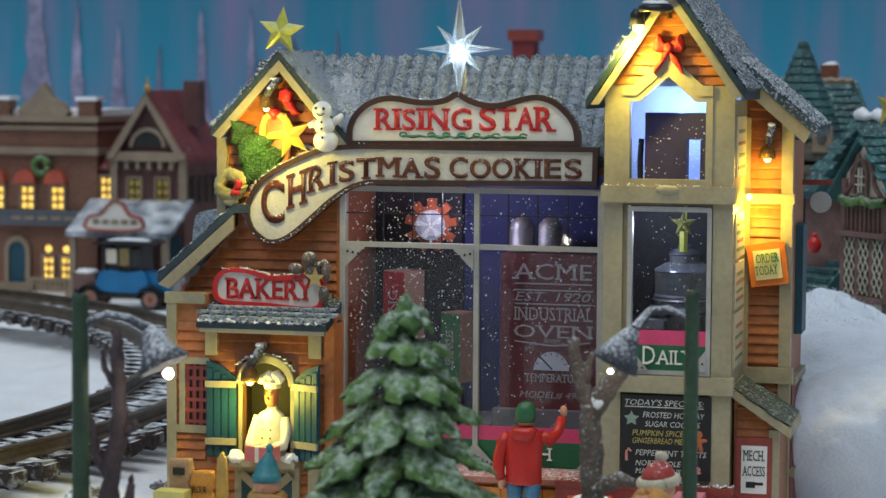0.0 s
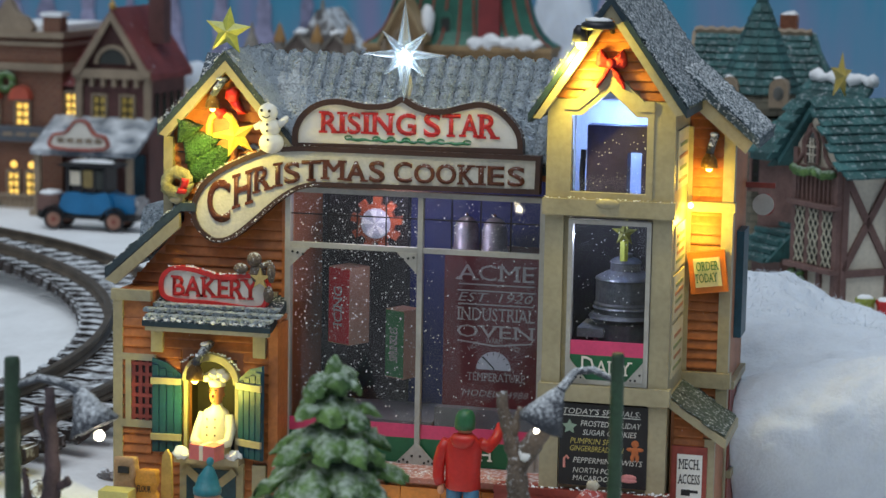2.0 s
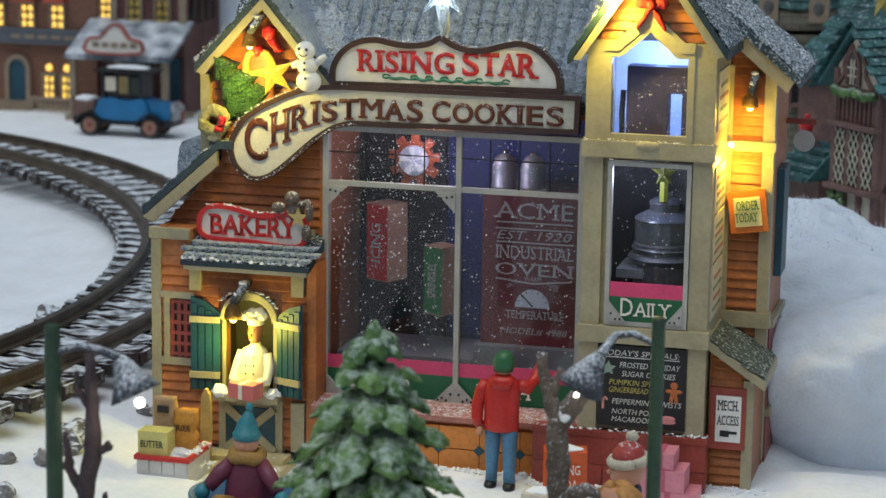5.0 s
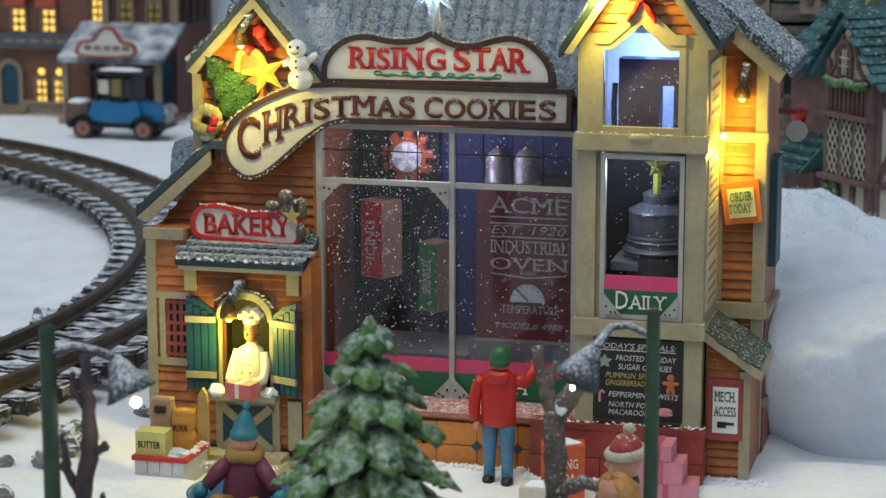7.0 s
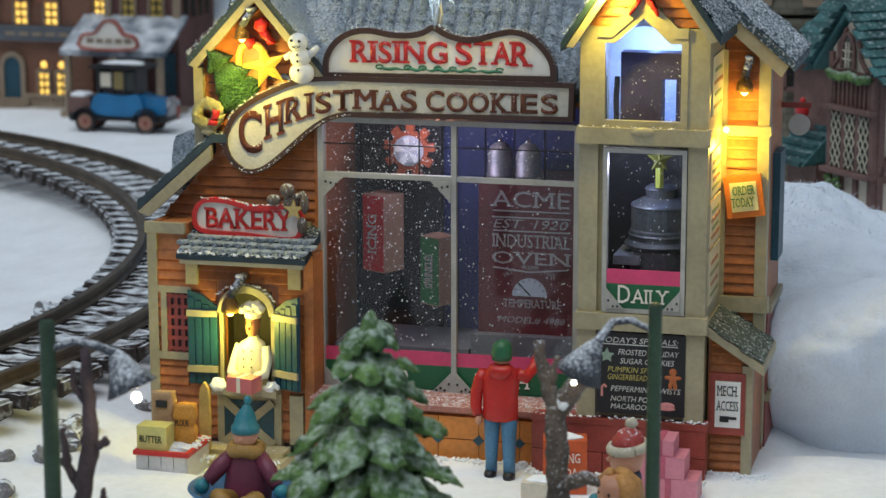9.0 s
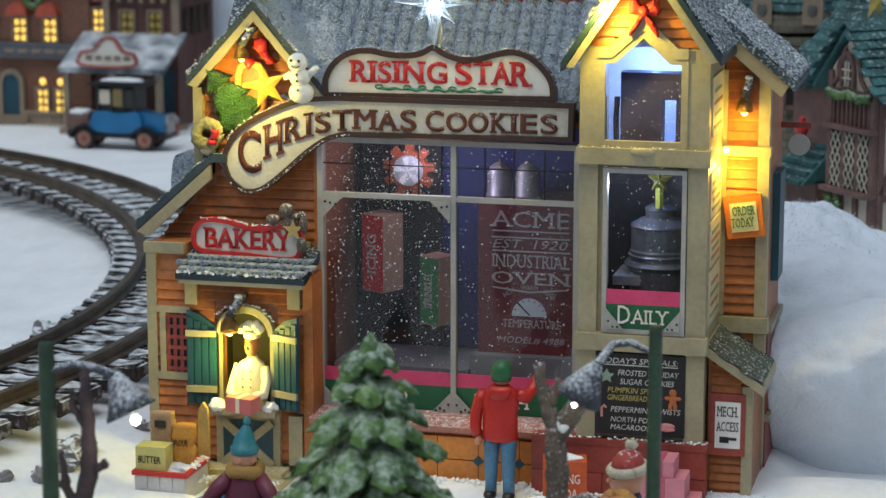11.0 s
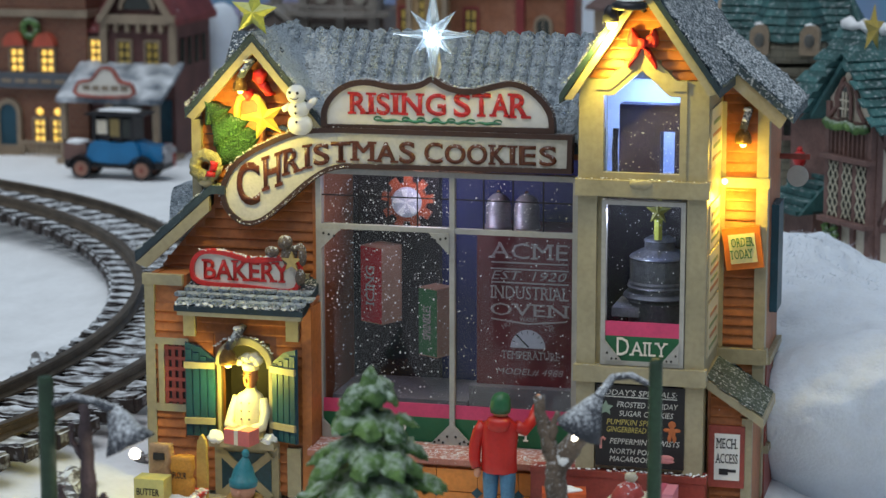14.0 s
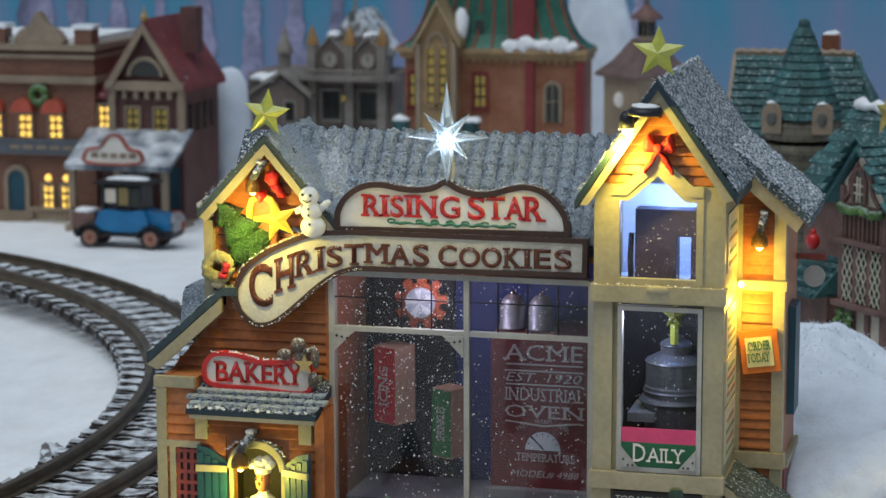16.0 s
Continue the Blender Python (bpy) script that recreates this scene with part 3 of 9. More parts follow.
# relief: fir, gingerbread house, star, snowman, wreath
fir = bmn()
pillow(fir, [(-6.45, 15.1), (-5.0, 15.6), (-4.45, 16.65), (-5.0, 17.0), (-6.1, 16.75), (-6.62, 16.35)], 2.55, 0.25, 3.2, rough=0.09, freq=4)
pillow(fir, [(-6.65, 16.05), (-5.6, 16.55), (-4.92, 17.3), (-5.5, 17.45), (-6.2, 17.6), (-6.8, 17.3)], 2.38, 0.27, 3.2, rough=0.09, freq=4)
pillow(fir, [(-6.93, 17.02), (-6.3, 17.4), (-5.87, 17.85), (-6.35, 17.98), (-6.95, 18.2)], 2.22, 0.24, 3.2, rough=0.08, freq=4)
part("fir_relief", fir, mat("bright_green_paint", (0.07, 0.20, 0.05), 0.75, 0.4, 110, 2.4, snow=0.29, snow_scale=1900), house, "bright green fir tree relief", smooth=True)
ginger = prism(bmn(), [(-5.5, 15.8), (-4.2, 15.8), (-4.2, 18.0), (-4.6, 18.5), (-5.1, 18.5), (-5.5, 18.0)], 2.65, 3.1)
part("gingerbread_relief", ginger, M["siding"], house, "orange gingerbread relief", bevel=0.08)
bm = bmn()
tube(bm, [(-5.52, 2.55, 16.9), (-5.52, 2.55, 17.9), (-5.4, 2.55, 18.3), (-5.05, 2.55, 18.52), (-4.6, 2.55, 18.4), (-4.3, 2.55, 18.1), (-4.18, 2.55, 17.6)], 0.17, 8)
tube(bm, [(-5.3, 2.5, 17.45), (-4.4, 2.5, 17.4)], 0.12, 8)
part("icing_trim", bm, mat("yellow_icing", (0.75, 0.5, 0.10), 0.4, 0.1), house, "yellow icing trim", smooth=True)
bm = bmn()
pillow(bm, [(-4.75, 19.25), (-4.5, 18.95), (-4.2, 19.0), (-4.1, 19.5), (-4.35, 19.7), (-4.7, 19.55)], 2.5, 0.2, 3.0, rough=0.05)
pillow(bm, [(-4.45, 19.0), (-4.1, 18.45), (-3.75, 18.5), (-4.15, 19.1)], 2.45, 0.15, 3.0, rough=0.04)
pillow(bm, [(-5.25, 18.55), (-4.95, 18.2), (-4.65, 18.5), (-4.8, 18.75), (-5.15, 18.75)], 2.3, 0.15, 2.9, rough=0.04)
part("red_ribbon", bm, M["red"], house, "red painted ribbon over the relief", smooth=True)


def star_mesh(bm, x, y, z, r, r2, t, turn=0.0, n=5, m=None):
    """A faceted star, raised to a ridge on both faces."""
    ring = []
    for k in range(2 * n):
        rr, a = (r if k % 2 == 0 else r2), math.pi * k / n + turn
        ring.append(Vector((x + rr * math.sin(a), y, z + rr * math.cos(a))))
    vs = [bm.verts.new(p) for p in ring]
    f, b = bm.verts.new((x, y - t, z)), bm.verts.new((x, y + t, z))
    for k in range(2 * n):
        bm.faces.new((vs[k], vs[(k + 1) % (2 * n)], f)), bm.faces.new((vs[(k + 1) % (2 * n)], vs[k], b))
    return bm


part("star_relief", star_mesh(bmn(), -4.08, 2.2, 17.5, 1.08, 0.42, 0.3, -0.24), mat("gold_yellow_paint", (0.75, 0.50, 0.07), 0.35, 0.1), house, "golden yellow star relief")
bm = bmn()
X, Y = -2.34, 1.9
ball(bm, X + 0.06, Y, 17.28, 0.60, 0.45, 0.5), ball(bm, X, Y, 17.98, 0.5, 0.42, 0.45), ball(bm, X - 0.1, Y - 0.05, 18.66, 0.46, 0.4, 0.45)
tube(bm, [(X - 0.4, Y, 18.1), (X - 0.75, Y - 0.1, 17.95)], [0.2, 0.12], 8), tube(bm, [(X + 0.4, Y, 18.1), (X + 0.7, Y, 18.35), (X + 0.85, Y, 18.5)], [0.18, 0.16, 0.1], 8)
for x, z, r in ((-0.3, 18.78, 0.075), (0.07, 18.76, 0.075), (-0.02, 18.15, 0.06), (-0.02, 17.85, 0.06), (0.02, 17.45, 0.06)):
    ball(bm, X + x, Y - 0.44 if z < 18.4 else Y - 0.41, z, r, 0.05, r, 8, 5, 1)
tube(bm, [(X - 0.28 + 0.08 * k, Y - 0.46 + 0.01 * abs(k - 2), 18.55 - 0.10 * math.sin(math.pi * k / 5)) for k in range(6)], 0.025, 5, mi=1)
part("snowman_relief", bm, [M["white"], M["black"]], house, "white snowman relief", smooth=True)
bm = bmn()
ring = [(-6.97 + 0.50 * math.cos(a), 2.2, 15.18 + 0.52 * math.sin(a)) for a in [2 * math.pi * k / 44 for k in range(45)]]
tube(bm, ring, 0.29, 14)
for v in bm.verts:
    v.co += noise.noise_vector(v.co * 4) * 0.10 + noise.noise_vector(v.co * 9) * 0.07
wreath = part("wreath", bm, mat("yellow_green_wreath", (0.40, 0.36, 0.17), 0.8, 0.4, 160, 1.4, snow=0.24, snow_scale=800), house, "yellow-green wreath with red bow", smooth=True)
bm = pillow(bmn(), [(-6.7, 14.95), (-6.35, 15.0), (-6.3, 15.4), (-6.6, 15.45)], 1.85, 0.12, 2.2, rough=0.04)
pillow(bm, [(-6.9, 14.72), (-6.45, 14.7), (-6.4, 14.95), (-6.75, 15.0)], 1.85, 0.12, 2.2, rough=0.04)
part("wreath_bow", bm, M["red"], wreath, "red bow", smooth=True)
part("wreath_bracket", ball(bmn(), -6.95, 2.2, 14.4, 0.35, 0.3, 0.22, rough=0.08), M["trim"], wreath, smooth=True)


def sconce(x, y, z, dx, k=1.0, shade=None):
    """A wall lamp: a snowy arm bent forward, a socket, and a bell shade with its bulb; z is the mouth of the shade."""
    tx, tz = x + 0.55 * dx * k, z + 1.75 * k
    arm = part("wall_lamp_arm", tube(bmn(), [(tx, y + 0.75, tz + 0.05), (tx, y + 0.2, tz), (x + 0.3 * dx * k, y - 0.05, z + 1.3 * k), (x, y - 0.1, z + 0.8 * k)], [0.2 * k, 0.24 * k, 0.22 * k, 0.24 * k], 10), M["hood"], house, "snow-crusted dark wall lamp arm", smooth=True)
    part("arm_snow", ball(ball(bmn(), tx - 0.1 * dx, y + 0.1, tz + 0.14 * k, 0.22 * k, 0.25, 0.1 * k, rough=0.06), x + 0.2 * dx * k, y - 0.1, z + 1.3 * k, 0.16 * k, 0.15, 0.12 * k, rough=0.05), M["snow"], arm, "snow on the arm", smooth=True)
    part("lamp_shade", lathe(bmn(), x, y - 0.1, z, [(0.46 * k, 0.0), (0.48 * k, 0.15 * k), (0.42 * k, 0.5 * k), (0.22 * k, 0.82 * k), (0.18 * k, 1.0 * k)], 16), shade or M["brass"], arm, "antique brass bell shade", smooth=True)
    part("lamp_bulb", ball(bmn(), x, y - 0.1, z - 0.02, 0.2 * k), M["warm"], arm, "glowing warm bulb", smooth=True)


M["brass"] = mat("antique_brass", (0.20, 0.11, 0.035), 0.35, 0.5, 300, 1.2, metal=0.7, snow=0.3, snow_scale=900)
sconce(-5.18, 2.15, 18.75, 1, 0.72)
lamp("gable_light", -5.0, 0.45, 17.6, 0.085, (1.0, 0.80, 0.13))
sconce(-5.33, 0.25, 6.35, 1, 0.88)
lamp("hatch_light", -5.1, -0.3, 5.5, 0.056, (1.0, 0.86, 0.11))
sconce(17.5, 4.75, 16.7, 0.4, 0.8)
lamp("side_light", 17.45, 4.1, 16.3, 0.012, (1.0, 0.70, 0.06))
lamp("corner_light", 17.1, 3.7, 14.3, 0.052, (1.0, 0.70, 0.06))
part("corner_bulb", ball(bmn(), 16.72, 4.7, 14.95, 0.14), M["warm"], house, "glowing warm bulb in the corner", smooth=True)

# -- main front: sills, tiles, shop window --
front = part("front_lower_wall", box(bmn(), -1.6, 0.75, -0.2, 11.1, 3.0, 2.2), M["siding_far"], house)
part("front_sill", prism(bmn(), [(0.4, 2.2), (0.4, 2.45), (2.45, 2.62), (3.0, 2.62), (3.0, 2.2)], -1.65, 11.0, "yz"), mat("snowy_sill", (0.40, 0.16, 0.12), 0.6, 0.2, 60, 0.4, snow=0.27, snow_scale=500, snow_soft=0.35), house, "snow-dusted window sill", bevel=0.05)
for i in range(6):
    for j in range(2):
        x0, x1 = -1.25 + i * 1.9, 0.62 + i * 1.9
        if x0 < 9.0:
            part("tile", box(bmn(), x0, 0.55, 0.02 + j * 1.08 - 0.15, min(x1, 9.2), 0.8, 1.05 + j * 1.08 - 0.15), M["tile"], front, bevel=0.06)
    if 0 < i < 6:
        x = -1.27 + i * 1.9
        part("diamond_tile", prism(bmn(), [(x - 0.26, 0.92), (x, 1.17), (x + 0.26, 0.92), (x, 0.67)], 0.5, 0.6), M["teal"], front)
wf = part("shop_window_frame", box(box(box(box(bmn(), -1.75, 2.4, 2.45, -1.5, 2.9, 15.2), 10.25, 2.4, 2.45, 10.55, 2.9, 15.2), -1.5, 2.4, 15.0, 10.25, 2.9, 15.25), -1.5, 2.4, 2.45, 10.25, 2.9, 2.62), M["grey_metal"], house, "grey painted shop window frame")
part("mullion", box(bmn(), 4.58, 2.38, 2.6, 4.82, 2.75, 15.0), M["grey_metal"], wf, bevel=0.03)
part("transom_bar", box(bmn(), -1.5, 2.42, 12.45, 10.25, 2.75, 12.68), M["grey_metal"], wf, bevel=0.03)
for x0, x1, z0, z1 in ((-1.5, 4.58, 2.62, 12.45), (4.82, 10.25, 2.62, 12.45), (-1.5, 4.58, 12.68, 15.0), (4.82, 10.25, 12.68, 15.0)):
    p = part("pane", box(bmn(), x0, 2.62, z0, x1, 2.66, z1), M["glass"], wf, "clear window pane")
    p.visible_shadow = False
for x0, x1, z0, z1, name, m in ((-1.5, 4.58, 3.78, 4.42, "pink_band", M["pink"]), (4.82, 10.25, 3.78, 4.42, "pink_band", M["pink"]), (-1.5, 4.58, 2.62, 3.78, "green_band", M["banner_green"]), (4.82, 10.25, 2.62, 3.78, "green_band", M["banner_green"])):
    part(name, box(bmn(), x0, 2.55, z0, x1, 2.6, z1), m, wf, "painted band along the pane")
for x in (0.28, 1.66, 3.04, 6.13, 7.48, 8.88):
    part("pane_line", box(bmn(), x - 0.03, 2.56, 12.68, x + 0.03, 2.60, 15.0), M["black"], wf)
for x0, x1 in ((-1.5, 4.58), (4.82, 10.25)):
    part("pane_line", box(bmn(), x0, 2.565, 13.97, x1, 2.602, 14.03), M["black"], wf)
for x, s in ((4.7, 1), (4.7, -1)):
    part("gusset", prism(bmn(), [(x, 2.55), (x + s * 1.05, 2.55), (x, 3.65)], 2.28, 2.4), M["grey_metal"], wf)
    for k in range(4):
        part("rivet", ball(bmn(), x + s * (0.2 + 0.2 * k), 2.27, 2.7 if k % 2 else 3.0 - 0.1 * k, 0.06, u=8, v=5), M["black"], wf)
for x, s in ((-1.5, 1), (4.58, -1)):
    part("gusset", prism(bmn(), [(x, 12.45), (x + s * 0.95, 12.45), (x, 11.5)], 2.3, 2.42), M["grey_metal"], wf)
    for k in range(3):
        part("rivet", ball(bmn(), x + s * (0.15 + 0.25 * k), 2.29, 12.25 - 0.05 * k, 0.06, u=8, v=5), M["black"], wf)
for s, x in ((1, -1.5), (-1, 10.25)):
    part("gusset", prism(bmn(), [(x, 2.6), (x + s * 0.9, 2.6), (x, 3.5)], 2.3, 2.42), M["grey_metal"], wf)
fitted("letters", "BAKED", -0.3, 2.5, 2.5, 2.95, 0.6, M["board_white"], wf)
fitted("letters", "FRESH", 5.7, 8.2, 2.5, 2.95, 0.6, M["board_white"], wf)
rng = random.Random(4)
bm = bmn()
for k in range(1300):
    left = rng.random() < 0.72
    x, z = (rng.uniform(-1.3, 4.5) if left else rng.uniform(4.9, 10.1)), 3.8 + 11.0 * rng.random() ** (0.75 if left else 0.9)
    r = rng.choice((0.014, 0.018, 0.022, 0.028, 0.04)) * rng.uniform(0.8, 1.2)
    prism(bm, [(x + r * math.cos(a) * rng.uniform(0.7, 1.2), z + r * math.sin(a) * rng.uniform(0.7, 1.2)) for a in (0.3, 1.4, 2.6, 3.7, 5.0)], 2.60, 2.615)
tagged(part("snow_specks", bm, M["snow"], wf, "white snow specks on the glass"), kind="stuff")

# sign boards
rs = [(-1.38, 17.05), (9.44, 17.18)]
rise_line = smooth_line([(9.43, 17.65), (9.32, 18.15), (8.95, 18.7), (8.3, 19.25), (7.53, 19.48), (6.76, 19.37), (5.73, 19.1), (5.0, 19.12), (4.4, 19.3), (3.8, 19.6), (3.25, 19.32), (2.6, 19.2), (1.8, 19.22), (0.96, 19.37), (0.2, 19.33), (-0.5, 19.05), (-1.05, 18.55), (-1.33, 18.0), (-1.38, 17.65)], 3, False)
top_edge = rise_line[:55]
rising = outline_sign("rising_star_sign", rs + top_edge, 2.15, 2.7, M["brown"], M["board_white"], 0.26, house, "white arched sign board with brown rim")
for ch, xa, xb, z, h in (("R", -0.02, 0.80, 17.83, 1.0), ("I", 0.86, 1.10, 17.84, 0.98), ("S", 1.24, 1.86, 17.83, 1.0), ("I", 2.0, 2.24, 17.86, 0.98), ("N", 2.42, 3.36, 17.85, 1.0), ("G", 3.52, 4.46, 17.87, 1.0),
                         ("S", 4.82, 5.60, 17.85, 1.1), ("T", 5.66, 6.52, 17.88, 1.05), ("A", 6.54, 7.36, 17.90, 1.04), ("R", 7.40, 8.25, 17.86, 1.1)):
    fitted("letters", ch, xa, xb, 2.27, z, h, M["letter_red"], rising, bold=0.022)
bm = bmn()
tube(bm, [(1.2 + 0.058 * k, 2.28, 17.55 + 0.05 * math.sin(k * 0.55) * (1 - abs(k - 50) / 62)) for k in range(101)], [0.03 + 0.045 * abs(math.sin(math.pi * k / 20)) for k in range(101)], 5)
for x in (1.28, 2.6, 3.3, 4.0, 4.7, 5.6, 6.85):
    tube(bm, [(x + 0.17 * math.cos(a), 2.28, 17.62 + 0.09 * math.sin(a)) for a in [k * 0.6 for k in range(10)]], 0.04, 5)
part("green_scroll", bm, M["green"], rising, "green painted scroll")
cs = [(10.28, 17.17), (-0.57, 17.17), (-1.75, 17.1), (-2.72, 16.92), (-3.81, 16.49), (-4.92, 15.91), (-5.75, 15.2), (-6.24, 14.15), (-6.05, 13.2), (-5.5, 12.66), (-4.9, 12.47), (-4.1, 12.73), (-3.05, 13.57), (-2.0, 14.5), (-1.0, 15.13), (-0.1, 15.32), (10.24, 15.43)]
mid = smooth_line(cs[1:16], 3, False)[: 3 * 14 + 1]
cookies = outline_sign("christmas_cookies_sign", [cs[0]] + mid + [cs[16]], 2.05, 2.6, M["brown"], M["board_cream"], 0.23, house, "white swooping sign board with brown rim")
for ch, xa, xb, z, h, up in (("C", -5.46, -4.34, 13.53, 2.0, 0.0), ("H", -4.15, -3.33, 14.30, 1.6, 0.36), ("R", -3.17, -2.36, 15.02, 1.2, 0.30), ("I", -2.16, -1.92, 15.26, 1.12, 0.2), ("S", -1.74, -0.98, 15.46, 1.0, 0.12),
                             ("T", -0.90, 0.02, 15.60, 0.96, 0.05), ("M", 0.12, 1.08, 15.68, 0.9, 0.0), ("M", 0.18, 1.14, 15.68, 0.9, 0.0), ("A", 1.22, 2.18, 15.68, 0.92, 0.0), ("S", 2.30, 3.06, 15.68, 1.0, 0.0),
                             ("C", 3.48, 4.34, 15.72, 0.96, 0.0), ("O", 4.43, 5.40, 15.73, 0.9, 0.0), ("O", 5.45, 6.39, 15.74, 0.92, 0.0), ("K", 6.52, 7.28, 15.75, 0.9, 0.0), ("I", 7.42, 7.66, 15.76, 0.88, 0.0), ("E", 7.84, 8.62, 15.77, 0.88, 0.0), ("S", 8.76, 9.55, 15.78, 0.9, 0.0)):
    fitted("letters", ch, xa, xb, 2.17 - 0.01 * (xa == 0.18), z, h, M["letter_brown"], cookies, bold=0.024 if ch != "M" else 0.0, rise=up)

# main roof of scalloped shingles
main_roof = roof_slab("main_roof", [(2.9, 16.6), (7.0, 21.0), (11.2, 16.6)], -7.2, 11.2, "yz", M["roof"], house, 0.4, "snow-covered slate main roof")
md = Vector((0, -4.1, -4.4)).normalized()
md_n = Vector((0, md.z, -md.y))
for c in range(24):
    bm = bmn()
    x0 = -5.6 + 0.71 * c
    grid = []
    for r in range(74):
        v = 0.085 * r - 0.2
        row = []
        for k in range(9):
            u = k / 8 - 0.5
            p = Vector((x0 + u * 0.72, 6.95, 21.05)) + md * v
            hgt = 0.28 * math.cos(u * math.pi) ** 0.8 + 0.10 * (1 - (v / 0.62) % 1) * -1 + 0.06 if abs(u) < 0.49 else -0.06
            if r < 2:
                hgt -= 0.18 * (2 - r)
            q = p + md_n * hgt
            q += md_n * (0.12 * noise.noise(p * 3.0) + 0.13 * noise.noise(p * 6.5) + 0.08 * noise.noise(p * 1.1)) + noise.noise_vector(p * 7.0) * 0.06
            row.append(bm.verts.new(q))
        grid.append(row)
    for r0, r1 in zip(grid, grid[1:]):
        for k in range(8):
            bm.faces.new((r0[k], r0[k + 1], r1[k + 1], r1[k]))
    part("roof_strip", bm, M["roof_snowy"], main_roof, smooth=True)
bm = bmn()
sheet = []
for j in range(31):
    row = []
    for k in range(45):
        x, f = -3.6 + 0.125 * k, j / 30
        z = 16.9 + 4.0 * f
        deep = 0.75 * math.exp(-((x + 1.9 + 0.9 * f) / 0.85) ** 2 - ((f - 0.5) / 0.4) ** 2)
        p = Vector((x, 2.55 + (z - 16.2) * 0.93, z))
        row.append(bm.verts.new(p + md_n * (0.85 * deep - 0.02 + 0.14 * noise.noise(p * 1.7) + 0.16 * noise.noise(p * 5.5)) + noise.noise_vector(p * 7.0) * 0.09))
    sheet.append(row)
for r0, r1 in zip(sheet, sheet[1:]):
    for k in range(44):
        bm.faces.new((r0[k], r0[k + 1], r1[k + 1], r1[k]))
part("valley_snow", bm, mat("granular_snow", (0.74, 0.79, 0.83), 0.9, 0.25, 90, 2.0), house, "soft snow drifted into the roof valley", smooth=True)
bm = box(bmn(), -7.2, 10.2, 0, 16.6, 10.6, 17)
box(bm, -7.0, 3.2, 15.9, 11, 10.4, 16.2)
part("back_wall", bm, M["siding_far"], house)

# star on the ridge of the sign
star = part("crystal_star_bulb", ball(bmn(), 3.9, 2.1, 21.4, 0.22, 0.2, 0.32), M["cool"], house, "bright white bulb of the star", smooth=True)
for a, r, w in ((0, 2.45, 0.34), (90, 2.0, 0.24), (270, 2.0, 0.24), (180, 2.15, 0.36), (45, 1.5, 0.28), (135, 1.4, 0.26), (225, 1.4, 0.26), (315, 1.5, 0.28)):
    d = Vector((math.sin(radians(a)), 0, math.cos(radians(a))))
    s = Vector((d.z, 0, -d.x))
    c = Vector((3.9, 2.1, 21.5))
    bm = bmn()
    ringv = [bm.verts.new(c + d * r * 0.16 + o) for o in (s * w, Vector((0, -w, 0)), -s * w, Vector((0, w, 0)))]
    tip, root = bm.verts.new(c + d * r), bm.verts.new(c + d * 0.05)
    for k in range(4):
        bm.faces.new((ringv[k], ringv[(k + 1) % 4], tip)), bm.faces.new((ringv[(k + 1) % 4], ringv[k], root))
    part("crystal_ray", bm, M["crystal"], star, "clear plastic ray")
lamp("star_light", 3.9, 1.55, 21.2, 0.014, (0.7, 0.85, 1.0), 0.2)
part("star_mount", tube(bmn(), [(3.9, 2.5, 19.2), (4.1, 2.4, 20.0), (3.95, 2.4, 21.2)], 0.14, 6), M["grey_metal"], house, "grey star mount")
part("gable_star", star_mesh(bmn(), -4.65, 2.6, 22.28, 1.16, 0.50, 0.3, 0.1), M["yellow_star"], house, "translucent yellow-green star topper")
part("tower_star", star_mesh(bmn(), 13.68, -0.4, 25.6, 1.16, 0.50, 0.32, 0.02), M["yellow_star"], house, "translucent yellow-green star topper")

# -- tower --
bm = bmn()
for a in ((11.0, 0.2, 2.6, 12.0, 0.7, 19.3), (15.45, 0.2, 2.6, 16.5, 0.7, 19.3), (12.0, 0.2, 2.6, 15.45, 0.7, 7.4), (12.0, 0.2, 14.75, 15.45, 0.7, 15.8)):
    box(bm, *a)
prism(bm, [(11.0, 19.3), (12.0, 19.3), (12.35, 19.3), (13.68, 20.35), (15.05, 19.3), (16.5, 19.3), (16.5, 19.9), (13.75, 23.9), (11.0, 19.9)], 0.2, 0.7)
box(bm, 11.0, 0.7, 0, 11.3, 5.5, 19.3)
box(bm, 16.2, 0.7, 0, 16.5, 5.5, 19.3)
tower = part("tower_wall", bm, M["trim"], house, "cream painted tower")
boards(tower, lambda z: [(11.0 + (z - 19.9) * 0.69, 13.7 - max(0, 21.3 - z) * 1.1), (13.7 + max(0, 21.3 - z) * 1.1, 16.5 - (z - 19.9) * 0.69)], 19.95, 23.7, 0.2, 0.42)
part("window_head", prism(bmn(), [(11.75, 19.5), (12.35, 19.5), (13.7, 20.7), (15.0, 19.5), (15.65, 19.5), (15.65, 19.95), (15.2, 19.95), (13.7, 21.3), (12.2, 19.95), (11.75, 19.95)], -0.16, 0.25), M["trim"], house, "cream peaked window head", bevel=0.05)
for a in ((10.95, -0.05, 2.6, 11.78, 0.25, 14.9), (15.72, -0.05, 2.6, 16.58, 0.25, 14.9), (10.95, -0.05, 15.6, 11.75, 0.25, 19.93), (15.65, -0.05, 15.6, 16.58, 0.25, 19.93),
          (10.85, -0.3, 14.88, 16.7, 0.25, 15.6), (10.85, -0.3, 6.62, 16.7, 0.25, 7.36)):
    part("trim_board", box(bmn(), *a), M["trim"], house, bevel=0.07)
part("band_medallion", ball(bmn(), 13.75, -0.28, 15.45, 0.55, 0.12, 0.22), M["trim"], house, smooth=True)
